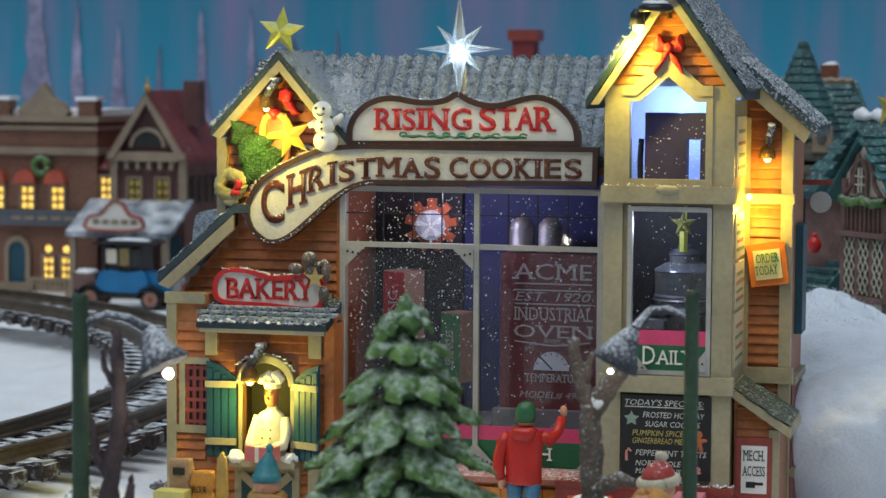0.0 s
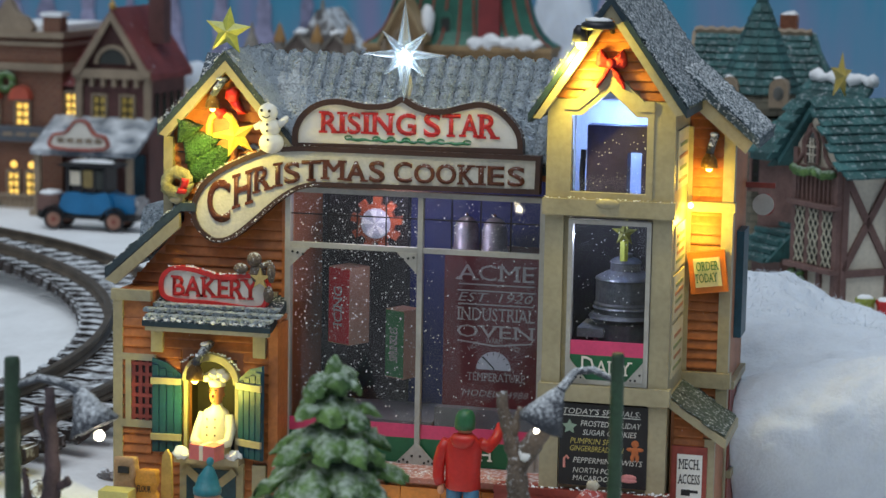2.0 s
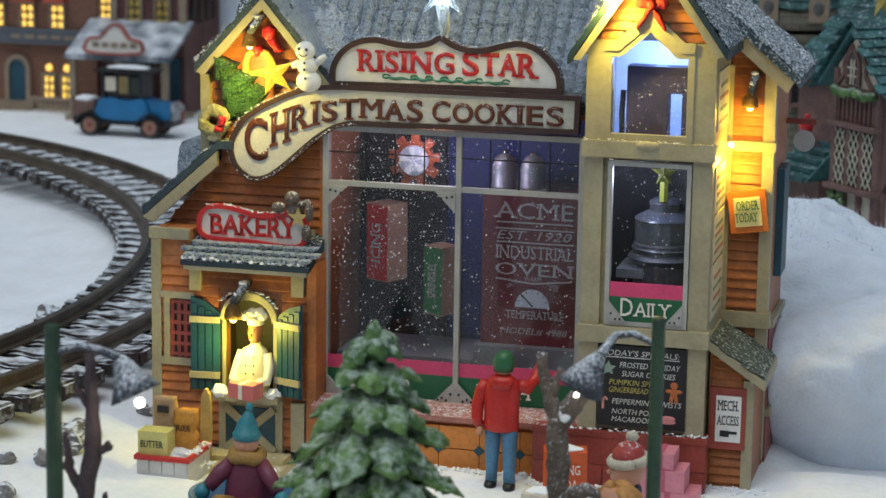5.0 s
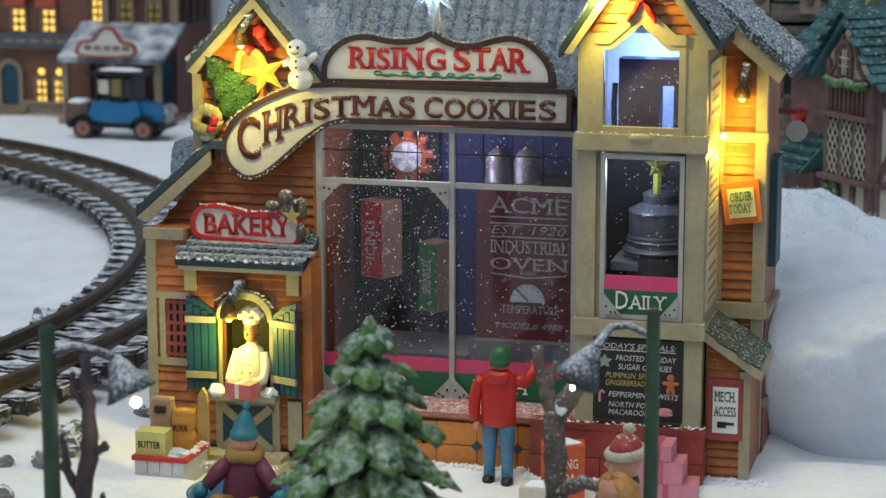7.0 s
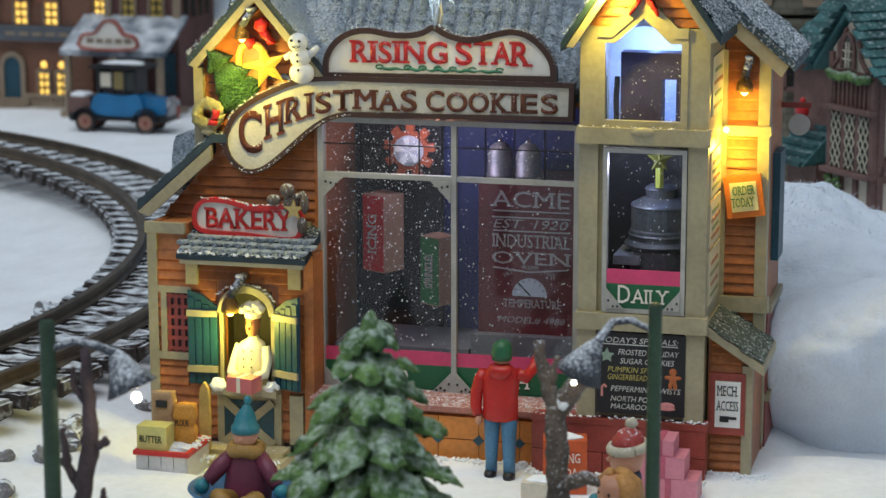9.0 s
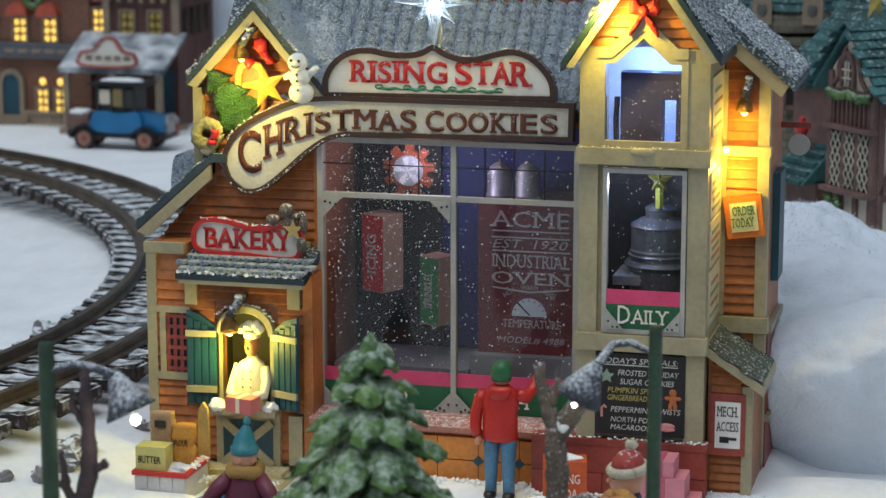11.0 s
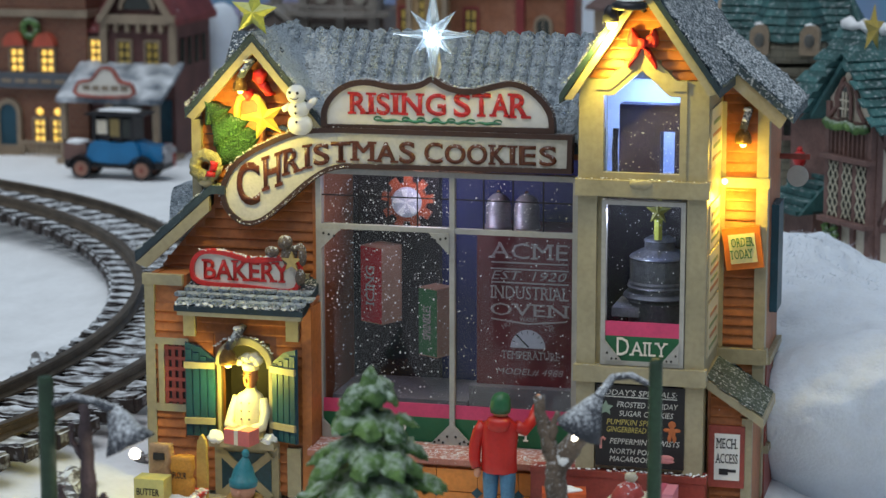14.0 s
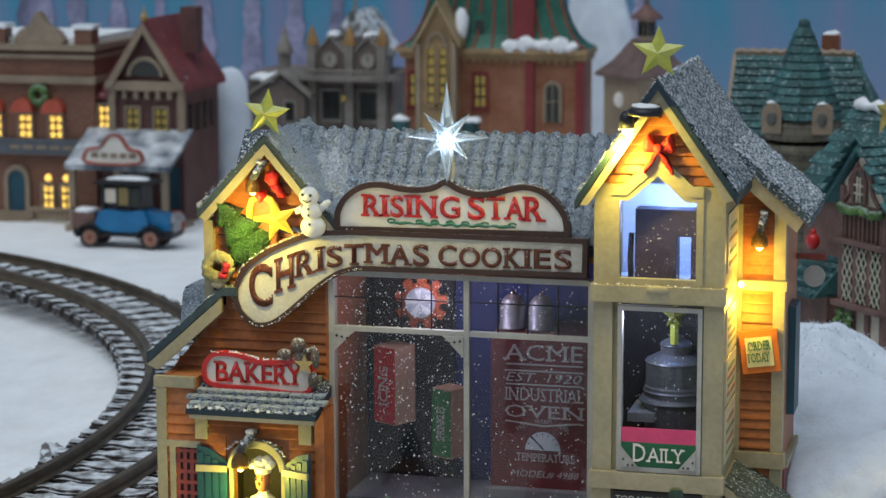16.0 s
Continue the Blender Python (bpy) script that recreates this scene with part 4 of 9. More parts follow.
pk = [(11.75, 15.6), (15.65, 15.6), (15.65, 19.55), (15.0, 19.55), (13.7, 20.75), (12.35, 19.55), (11.75, 19.55)]
upper = outline_sign("upper_window_frame", pk, -0.1, 0.25, M["trim"], M["glass"], 0.3, house, "cream peaked window frame")
for o in upper.children:
    o.name, o["label"] = "pane", "clear window pane"
    o.visible_shadow = False
    o.location.y += 0.002
bm = bmn()
for k in range(80):
    x, z, r = rng.uniform(12.2, 15.3), rng.uniform(15.6, 18.6), rng.uniform(0.014, 0.032)
    prism(bm, [(x + r * math.cos(a), z + r * math.sin(a)) for a in (0.3, 1.6, 2.9, 4.2, 5.3)], 0.02, 0.03)
for k in range(60):
    x, z, r = rng.uniform(12.4, 15.3), rng.uniform(9.4, 14.3), rng.uniform(0.015, 0.032)
    prism(bm, [(x + r * math.cos(a), z + r * math.sin(a)) for a in (0.3, 1.6, 2.9, 4.2, 5.3)], 0.02, 0.03)
tagged(part("snow_specks", bm, M["snow"], upper, "white snow specks on the glass"), kind="stuff")
lw = outline_sign("lower_window_frame", [(12.02, 7.4), (15.68, 7.4), (15.68, 14.7), (12.02, 14.7)], -0.12, 0.25, M["grey_metal"], M["glass"], 0.2, house, "grey window frame")
for o in lw.children:
    o.name, o["label"] = "pane", "clear window pane"
    o.visible_shadow = False
    o.location.y += 0.002
part("pink_band", box(bmn(), 12.22, -0.06, 8.7, 15.48, 0.0, 9.34), M["pink"], lw, "pink painted band")
part("green_band", box(bmn(), 12.22, -0.06, 7.6, 15.48, 0.0, 8.7), M["banner_green"], lw, "green painted band")
fitted("letters", "D", 12.75, 13.3, -0.1, 7.85, 0.8, M["board_white"], lw)
fitted("letters", "AILY", 13.38, 14.95, -0.1, 7.87, 0.62, M["board_white"], lw)
for x, s in ((12.22, 1), (15.48, -1)):
    part("gusset", prism(bmn(), [(x, 7.6), (x + s * 0.75, 7.6), (x, 8.5)], -0.2, -0.08), M["grey_metal"], lw)
    for k in range(3):
        part("rivet", ball(bmn(), x + s * (0.12 + 0.2 * k), -0.21, 7.7 + (0.25 if k == 0 else 0), 0.05, u=8, v=5), M["black"], lw)

# chalk board
menu = part("menu_board", box(bmn(), 11.86, -0.12, 2.82, 15.78, 0.2, 6.5), M["black"], house, "black chalk menu board", bevel=0.03)
chalk, chalk_y = mat("white_chalk", (0.62, 0.62, 0.58), 0.8, 0.2), mat("yellow_chalk", (0.50, 0.42, 0.12), 0.8, 0.2)
for words, xa, xb, z, h, m in (("TODAY'S SPECIALS:", 12.0, 15.45, 6.05, 0.26, chalk), ("FROSTED HOLIDAY", 12.8, 15.5, 5.52, 0.25, chalk), ("SUGAR COOKIES", 12.9, 15.3, 5.12, 0.25, chalk),
                               ("PUMPKIN SPICE", 12.35, 14.6, 4.72, 0.25, chalk_y), ("GINGERBREAD MEN", 12.35, 14.75, 4.38, 0.25, chalk_y), ("PEPPERMINT TWISTS", 12.5, 15.6, 3.85, 0.25, chalk),
                               ("NORTH POLE", 12.5, 14.5, 3.4, 0.24, chalk), ("MACAROONS", 12.5, 14.5, 3.05, 0.24, chalk)):
    fitted("letters", words, xa, xb, -0.13, z, h, m, menu, depth=0.02, shear=0.2)
part("chalk_line", box(bmn(), 12.0, -0.15, 5.96, 15.45, -0.11, 6.0), chalk, menu)
gm = bmn()
for x, z, rx, rz in ((15.25, 4.85, 0.17, 0.17), (15.25, 4.5, 0.16, 0.25), (15.03, 4.6, 0.16, 0.09), (15.47, 4.6, 0.16, 0.09), (15.14, 4.22, 0.09, 0.18), (15.36, 4.22, 0.09, 0.18)):
    ball(gm, x, -0.14, z, rx, 0.05, rz, 10, 7)
part("gingerbread_drawing", gm, mat("ginger_chalk", (0.45, 0.13, 0.04), 0.7), menu, "orange gingerbread drawing")
part("macaroon_drawing", ball(ball(bmn(), 15.0, -0.14, 3.32, 0.36, 0.05, 0.15), 15.0, -0.15, 3.18, 0.38, 0.05, 0.1), mat("pink_chalk", (0.62, 0.24, 0.24), 0.7), menu, "pink macaroon drawing")
part("cane_drawing", tube(bmn(), [(12.1, -0.14, 3.6), (12.1, -0.14, 4.0), (12.2, -0.14, 4.12), (12.3, -0.14, 4.0)], 0.06, 6), mat("cane_chalk", (0.6, 0.25, 0.22), 0.7), menu, "candy cane drawing")
part("cookie_drawing", star_mesh(bmn(), 12.3, -0.13, 5.45, 0.35, 0.18, 0.03), mat("green_chalk", (0.25, 0.34, 0.26), 0.7), menu, "pale cookie drawing")

# brick plinth
plinth = part("plinth", box(bmn(), 9.05, 0.05, -0.3, 16.7, 0.9, 2.5), M["brick"], house, "red brick plinth")
for j, z in enumerate((-0.28, 1.02)):
    x = 8.95 - (1.6 if j % 2 else 0)
    while x < 16.7:
        xa, xb = max(x, 8.95), min(x + 3.2, 16.75)
        if xb - xa > 0.2:
            part("brick", box(bmn(), xa + 0.01, -0.22, z, xb - 0.01, 0.2, z + 1.27), M["brick"], plinth, bevel=0.05)
        x += 3.22
part("plinth_cap", box(bmn(), 8.95, -0.26, 2.28, 16.8, 0.3, 2.56), M["brick"], plinth, bevel=0.08)

# tower roof, bow and lamp
troof = roof_slab("tower_roof", [(10.25, 19.3), (13.75, 24.5), (17.15, 19.75)], -0.95, 11, "xz", M["roof_edge"], house, 0.4, "steep snowy tower roof with teal edge")
roof_slab("roof_snow_crust", [(10.28, 19.46), (13.75, 24.62), (17.2, 19.86)], -0.75, 11, "xz", M["roof_speckled"], house, 0.14, "granular snow crust on the slate", rough=0.11)
part("rake_board", prism(bmn(), [(10.45, 19.1), (13.75, 24.1), (13.75, 23.55), (10.8, 19.1)], -0.8, -0.5), M["trim"], house, bevel=0.04)
part("rake_board", prism(bmn(), [(17.0, 19.5), (13.75, 24.1), (13.75, 23.55), (16.65, 19.4)], -0.8, -0.5), M["trim"], house, bevel=0.04)
bm = bmn()
for sgn in (-1, 1):
    loop = smooth_line([(13.72, 21.55), (13.72 + sgn * 0.3, 21.95), (13.72 + sgn * 0.5, 22.15), (13.72 + sgn * 0.66, 21.7), (13.72 + sgn * 0.6, 21.4), (13.72 + sgn * 0.25, 21.38)], 4)
    pillow(bm, loop if sgn > 0 else loop[::-1], -0.3, 0.16, 0.1, rough=0.05, freq=5.0)
    tail = smooth_line([(13.72, 21.5), (13.72 + sgn * 0.3, 21.2), (13.72 + sgn * 0.6, 20.7), (13.72 + sgn * 0.62, 20.45), (13.72 + sgn * 0.45, 20.6), (13.72 + sgn * 0.12, 21.1)], 4)
    pillow(bm, tail if sgn > 0 else tail[::-1], -0.33, 0.09, 0.08, rough=0.05, freq=5.0)
ball(bm, 13.72, -0.42, 21.55, 0.2, 0.14, 0.22, rough=0.05)
part("red_bow", bm, mat("red_ribbon_cloth", (0.36, 0.006, 0.006), 0.7, 0.3, 60, 0.4), house, "red ribbon bow", smooth=True)
bm = lathe(bmn(), 13.3, -1.3, 22.95, [(0.1, 0.5), (0.55, 0.44), (0.74, 0.34), (0.76, 0.16), (0.7, 0.1), (0.3, 0.15)], 16)
th = part("tower_lamp", bm, M["iron"], house, "dark hooded tower lamp with snow", smooth=True)
part("hood_snow", ball(bmn(), 13.3, -1.25, 23.42, 0.6, 0.5, 0.12, 18, 8, rough=0.1), M["snow"], th, "snow on the hood", smooth=True)
part("lamp_arm", tube(bmn(), [(13.7, 0.1, 22.9), (13.6, -0.6, 23.3), (13.3, -1.3, 23.3)], 0.12, 6), M["iron"], th)
part("lamp_bulb", ball(bmn(), 12.55, -1.2, 22.4, 0.24), M["warm"], th, "glowing warm bulb", smooth=True)
part("lamp_socket", lathe(bmn(), 12.5, -1.2, 22.5, [(0.36, 0), (0.3, 0.5), (0.15, 0.7)], 10), M["iron"], th, smooth=True)
lamp("tower_light", 12.2, -1.4, 21.6, 0.18, (1.0, 0.80, 0.11))

# -- right extension --
ext = part("extension_wall", box(prism(bmn(), [(16.5, 0), (18.6, 0), (18.6, 18.3), (16.5, 20.1)], 5.3, 5.7), 18.2, 5.7, 0, 18.6, 10.6, 17.5), M["siding_far"], house)
boards(ext, lambda z: [(16.6, 18.15)] if z < 18.2 else [(16.6, 18.3 - (z - 18.2) * 1.1)], 7.4, 19.6, 5.3, 0.44)
boards(ext, lambda z: [(16.6, 18.15)], 4.8, 6.5, 5.3, 0.44)
for a in ((18.1, 5.05, 0.3, 18.62, 5.75, 18.3), (16.4, 4.95, 14.65, 18.7, 5.5, 15.1), (16.4, 4.9, 6.55, 18.75, 5.5, 7.25), (16.45, 5.1, 0.3, 16.7, 5.5, 18.5)):
    part("trim_board", box(bmn(), *a), M["trim"], house, bevel=0.06)
roof_slab("extension_roof", [(16.2, 21.15), (19.75, 18.1)], 4.2, 11, "xz", M["roof_speckled"], house, 0.4, "snowy extension roof")
roof_slab("roof_snow_crust", [(16.3, 21.18), (19.8, 18.2)], 4.3, 11, "xz", M["roof_speckled"], house, 0.14, "granular snow crust on the slate", rough=0.11)
part("rake_board", prism(bmn(), [(16.55, 20.4), (19.45, 17.92), (19.15, 17.42), (16.55, 19.65)], 4.35, 4.6), M["trim"], house, bevel=0.04)
om = Matrix.Translation((17.6, 4.75, 11.95)) @ Matrix.Rotation(radians(-8), 4, "Y")
osign = part("order_sign", box(bmn(), -0.85, -0.1, -0.95, 0.85, 0.2, 0.95, om), mat("orange_sign_paint", (0.62, 0.17, 0.02), 0.4, 0.15), house, "orange framed order sign", bevel=0.08)
part("sign_face", box(bmn(), -0.6, -0.17, -0.66, 0.6, -0.05, 0.66, om), mat("cream_sign_paint", (0.66, 0.62, 0.36), 0.5, 0.08), osign)
fitted("letters", "ORDER", 17.1, 18.1, 4.55, 12.05, 0.42, M["green"], osign, depth=0.03, turn=8)
fitted("letters", "TODAY", 17.08, 18.08, 4.55, 11.5, 0.42, M["green"], osign, depth=0.03, turn=8)
# posters on the tower's side, their small print unreadable
side_cols = [mat("poster_cream", (0.6, 0.52, 0.34), 0.6, 0.1), mat("poster_print", (0.40, 0.17, 0.08), 0.6, 0.2), mat("poster_print_green", (0.22, 0.26, 0.12), 0.6, 0.2)]
for k, (z0, z1) in enumerate(((16.0, 18.6), (12.4, 14.4), (10.2, 12.2), (7.6, 10.0))):
    poster = part("poster", box(bmn(), 16.5, 1.2, z0, 16.56, 4.6, z1), side_cols[0], house, "small pasted poster with illegible print")
    for j in range(4):
        zz = z0 + 0.3 + j * (z1 - z0 - 0.5) / 4
        part("print_bar", box(bmn(), 16.56, 1.6 + 0.2 * (j % 2), zz, 16.58, 4.2 - 0.3 * (j % 2), zz + 0.15), side_cols[1 + (j + k) % 2], poster)
# right flank with shutter and hanging sign
part("flank_wall", box(bmn(), 18.6, 5.8, 0, 18.68, 10.6, 6.5), M["brick"], house, "brick-red flank wall")
for z in (2.2, 4.4, 6.4):
    part("trim_board", box(bmn(), 18.6, 5.75, z, 18.85, 10.6, z + 0.35), M["trim"], house, bevel=0.05)
part("shutter", box(bmn(), 18.6, 7.0, 8.6, 18.95, 9.0, 13.6), M["teal"], house, "dark teal side shutter", bevel=0.05)
bracket = part("hanging_sign_bracket", box(bmn(), 18.6, 10.0, 15.3, 20.0, 10.2, 15.55), M["brick"], house, "red bracket with hanging sign")
bm = bmn()
prism(bm, [(19.45 + 0.5 * math.cos(k * math.pi / 10), 14.5 + 0.5 * math.sin(k * math.pi / 10)) for k in range(20)], 10.0, 10.2)
part("hanging_sign", bm, mat("grey_dial", (0.42, 0.42, 0.40), 0.5, 0.1), bracket, "round grey hanging sign", bevel=0.05)

# mechanism shed
shed = part("shed_wall", prism(bmn(), [(16.6, -0.4), (18.55, -0.4), (18.55, 5.0), (16.6, 6.3)], 1.35, 5.3), M["siding_far"], house)
boards(shed, cut(lambda z: [(16.75, 18.2)] if z < 5.1 else [(16.75, 18.2 - (z - 5.1) * 1.3)], (16.7, 18.35, 1.9, 4.6)), -0.2, 6.0, 1.35, 0.4)
part("trim_board", box(bmn(), 18.15, 1.1, -0.3, 18.6, 1.5, 5.0), M["trim"], house, bevel=0.05)
sroof = roof_slab("shed_roof", [(16.5, 6.9), (19.15, 5.15)], 0.5, 5.4, "xz", M["trim"], house, 0.4, "small snowy shed roof")
d = Vector((2.65, 0, -1.75)).normalized()
shingled(sroof, "shingle", Vector((16.6, 5.3, 6.9)), Vector((0, -1, 0)), d, Vector((-d.z, 0, d.x)), 8, 5, 0.58, 0.58, mat("green_slate", (0.055, 0.08, 0.065), 0.7, 0.4, 60, 0.8, snow=0.30, snow_scale=700), lift=0.035, round_=False, jitter=0.02)
mech = part("access_sign", box(bmn(), 16.72, 1.02, 1.85, 18.3, 1.3, 4.65), M["brick"], house, "white access sign in a red frame", bevel=0.06)
part("sign_face", box(bmn(), 16.98, 0.95, 2.2, 18.1, 1.1, 4.3), M["white"], mech)
fitted("letters", "MECH.", 17.08, 18.0, 0.95, 3.65, 0.46, M["black"], mech, depth=0.03)
fitted("letters", "ACCESS", 17.06, 18.02, 0.95, 2.98, 0.44, M["black"], mech, depth=0.03)
part("pointing_hand_mark", box(box(bmn(), 17.2, 0.92, 2.45, 17.6, 0.96, 2.72), 17.6, 0.92, 2.58, 17.95, 0.96, 2.7), M["black"], mech, "black pointer mark")

# -- inside the shop --
room = part("shop_room", box(box(bmn(), -1.7, 9.0, 2.3, 11.0, 9.3, 16), 11.0, 2.9, 2.3, 11.05, 9.3, 16), M["interior"], house, "blue tiled shop interior")
part("shop_floor", box(bmn(), -1.7, 2.9, 2.2, 11.0, 9.2, 2.55), mat("grey_floor", (0.16, 0.15, 0.17), 0.5, 0.2), house, "grey shop floor")
part("side_panel", box(bmn(), -1.9, 3.0, 2.3, -1.7, 9.3, 16), M["interior_orange"], house, "orange inner side wall")
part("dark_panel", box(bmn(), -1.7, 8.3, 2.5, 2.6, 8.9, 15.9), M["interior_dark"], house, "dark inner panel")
counter = thing("counter", 4, 5.5, 2.5, "grey shop counter behind the window", "counter")
part("counter_top", box(bmn(), -1.5, 4.0, 4.0, 5.0, 8.2, 4.25), mat("grey_counter", (0.22, 0.21, 0.23), 0.35, 0.2), counter, bevel=0.05)
part("counter_front", box(bmn(), 5.05, 4.3, 2.55, 10.6, 4.9, 4.95), mat("grey_counter_front", (0.19, 0.185, 0.20), 0.45, 0.2), counter, bevel=0.05)
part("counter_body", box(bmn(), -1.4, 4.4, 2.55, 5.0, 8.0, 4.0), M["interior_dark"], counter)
oven = thing("industrial_oven", 7.7, 6, 2.55, "dark red oven with pale printed front inside the shop", "oven")
part("oven_body", box(bmn(), 5.25, 5.0, 2.55, 10.3, 8.6, 12.1), M["oven"], oven, bevel=0.1)
ofr = part("oven_print", box(bmn(), 5.9, 4.93, 10.42, 9.6, 4.99, 10.48), M["faded"], oven, "pale printed lettering")
for words, xa, xb, z, h in (("ACME", 5.9, 9.55, 10.95, 0.75), ("EST. 1920", 5.95, 9.5, 9.95, 0.42), ("INDUSTRIAL", 5.95, 9.6, 9.05, 0.62), ("OVEN", 5.9, 9.55, 8.25, 0.6), ("TEMPERATURE", 6.45, 9.2, 6.2, 0.38), ("MODEL# 4988", 6.2, 9.4, 5.45, 0.34),
                            ("HOT", 6.5, 7.1, 7.75, 0.22), ("WARM", 7.3, 8.1, 8.0, 0.22), ("COOL", 8.3, 8.95, 7.75, 0.22)):
    fitted("letters", words, xa, xb, 4.96, z, h, M["faded"], ofr, depth=0.02, turn={"HOT": 30, "COOL": -30}.get(words, 0), shear=0.25 if words.startswith(("EST", "MODEL")) else 0)
for z in (10.72, 9.78):
    part("print_line", box(bmn(), 5.95, 4.93, z, 9.55, 4.99, z + 0.06), M["faded"], ofr)
part("print_line", prism(bmn(), [(5.95, 8.1), (7.7, 7.92), (9.5, 8.1), (9.5, 8.04), (7.7, 7.85), (5.95, 8.04)], 4.93, 4.99), M["faded"], ofr)
dial = [(7.7 + 0.82 * math.cos(k * math.pi / 14), 6.75 + 0.85 * math.sin(k * math.pi / 14)) for k in range(15)]
dl = part("oven_dial", prism(bmn(), dial, 4.9, 5.0), mat("pale_dial", (0.55, 0.55, 0.62), 0.5, 0.08), oven, "pale half-round temperature dial")
part("dial_needle", tube(bmn(), [(7.75, 4.88, 6.8), (7.15, 4.88, 7.4)], 0.035, 6), M["black"], dl)
for k in range(1, 8):
    a = k * math.pi / 8
    part("dial_tick", tube(bmn(), [(7.7 + 0.66 * math.cos(a), 4.89, 6.77 + 0.68 * math.sin(a)), (7.7 + 0.78 * math.cos(a), 4.89, 6.77 + 0.8 * math.sin(a))], 0.02, 5), M["black"], dl)


def canister(x, y, z):
    c = thing("steel_canister", x, y, z, "domed steel canister on the oven", "canister", "canisters on the oven")
    part("canister_body", lathe(bmn(), x, y, z, [(0.66, 0), (0.66, 0.12), (0.6, 0.15), (0.6, 1.0), (0.5, 1.35), (0.3, 1.55), (0.08, 1.62)], 20), M["dull_metal"], c, smooth=True)
    part("canister_knob", ball(bmn(), x, y, z + 1.66, 0.12), M["chrome"], c, smooth=True)


canister(5.95, 6.4, 12.12)
canister(7.3, 6.4, 12.12)
gear = thing("orange_gear", 1.75, 5.7, 13.3, "rust-orange toothed gear with polished hub behind the glass", "gear")
pts = []
for k in range(9):
    for da, r in ((-0.20, 0.92), (-0.15, 1.26), (0.15, 1.26), (0.20, 0.92)):
        a = 2 * math.pi * k / 9 + da + 0.15
        pts.append((1.75 + r * math.cos(a), 13.3 + r * math.sin(a)))
part("gear_wheel", prism(bmn(), pts, 5.55, 5.9), M["gear"], gear, bevel=0.04)
hub = part("gear_hub", lathe(bmn(), 0, 0, 0, [(0.72, 0), (0.72, 0.08), (0.5, 0.14), (0.02, 0.16)], 28), mat("silver_hub", (0.55, 0.56, 0.60), 0.3, 0.15, metal=0.3), gear, "polished silver hub")
hub.matrix_local = Matrix.Translation((0, -0.0018, 0)) @ Matrix.Rotation(radians(90), 4, "X") @ Matrix.Translation(Vector((1.75, 5.7, 13.3)) * S)
for k in range(5):
    a = 2 * math.pi * k / 5 + 0.2
    part("hub_rib", prism(bmn(), [(1.75, 13.3), (1.75 + 0.66 * math.cos(a), 13.3 + 0.66 * math.sin(a)), (1.75 + 0.66 * math.cos(a + 0.5), 13.3 + 0.66 * math.sin(a + 0.5))], 5.33, 5.37), M["white"], gear)
part("gear_axle", tube(bmn(), [(1.75, 5.9, 13.3), (1.75, 8.9, 13.3)], 0.2, 8), M["dull_metal"], gear)


def carton(name, x, z0, z1, m1, m2, words, label, wide=1.1):
    c = thing(name, x, 6.6, z0, label, "carton")
    mm = Matrix.Translation((x, 6.2, z0)) @ Matrix.Rotation(radians(62), 4, "Z")
    part("carton_body", box(bmn(), -wide * 0.62, -wide * 0.62, 0, wide * 0.62, wide * 0.62, z1 - z0, mm), m2, c, bevel=0.04)
    part("carton_side", box(bmn(), -wide * 0.66, -wide * 0.6, 0.05, -wide * 0.6, wide * 0.6, z1 - z0 - 0.05, mm), m1, c)
    o = fitted("letters", words, 0, (z1 - z0) * 0.5, 0, 0, wide * 0.5, M["faded"], c, depth=0.02)
    o.data.transform(Matrix.Translation(c.location))
    o.data.transform(Matrix.Translation((-(z1 - z0) * 0.25 * S, 0, -wide * 0.25 * S)))
    o.matrix_local = Matrix.Translation((-0.33 * wide * S, -0.0060 * wide - 0.0045, (z1 - z0) * 0.5 * S)) @ Matrix.Rotation(radians(-28), 4, "Z") @ Matrix.Rotation(radians(-90), 4, "Y")
    part("lift_rod", tube(bmn(), [(x + 0.2, 6.6, z0 + 1.2), (x + 0.2, 8.9, z0 + 1.2)], 0.14, 8), M["interior_dark"], c)


carton("icing_carton", 0.3, 7.4, 11.1, M["box_red"], M["box_tan"], "ICING", "red and tan icing carton behind the glass")
carton("sprinkles_carton", 3.0, 5.9, 9.2, M["box_green"], M["box_tan"], "SPRINKLES", "green and tan sprinkles carton behind the glass", 0.95)
# tower inside
part("tower_room", box(box(box(bmn(), 11.3, 5.2, 2.6, 16.2, 5.5, 21), 11.3, 3.2, 15.0, 16.2, 5.2, 15.2), 11.3, 0.7, 19.9, 16.2, 5.2, 20.2), mat("pale_inner_wall", (0.62, 0.66, 0.78), 0.6, 0.1), house, "pale tower interior")
card = thing("dark_machine_cabinet", 13.9, 3.2, 15.2, "dark purple machine cabinet inside the lit tower", "cabinet")
dkp = mat("dark_purple_paint", (0.06, 0.045, 0.12), 0.5, 0.2)
part("cabinet_body", box(bmn(), 12.55, 1.0, 15.2, 14.35, 2.0, 18.75), dkp, card, bevel=0.04)
part("cabinet_body", box(bmn(), 14.98, 1.0, 15.2, 15.42, 2.0, 17.6), dkp, card, bevel=0.04)
part("cabinet_top", box(bmn(), 14.35, 1.0, 17.6, 15.42, 2.0, 18.75), dkp, card, bevel=0.04)
part("cabinet_lever", tube(bmn(), [(12.3, 1.6, 15.2), (12.25, 1.6, 16.6), (12.3, 1.6, 17.6)], 0.14, 6), M["interior_dark"], card)
tank = thing("mixing_tank", 14.3, 3.0, 7.4, "stepped steel mixing tank inside the tower", "tank")
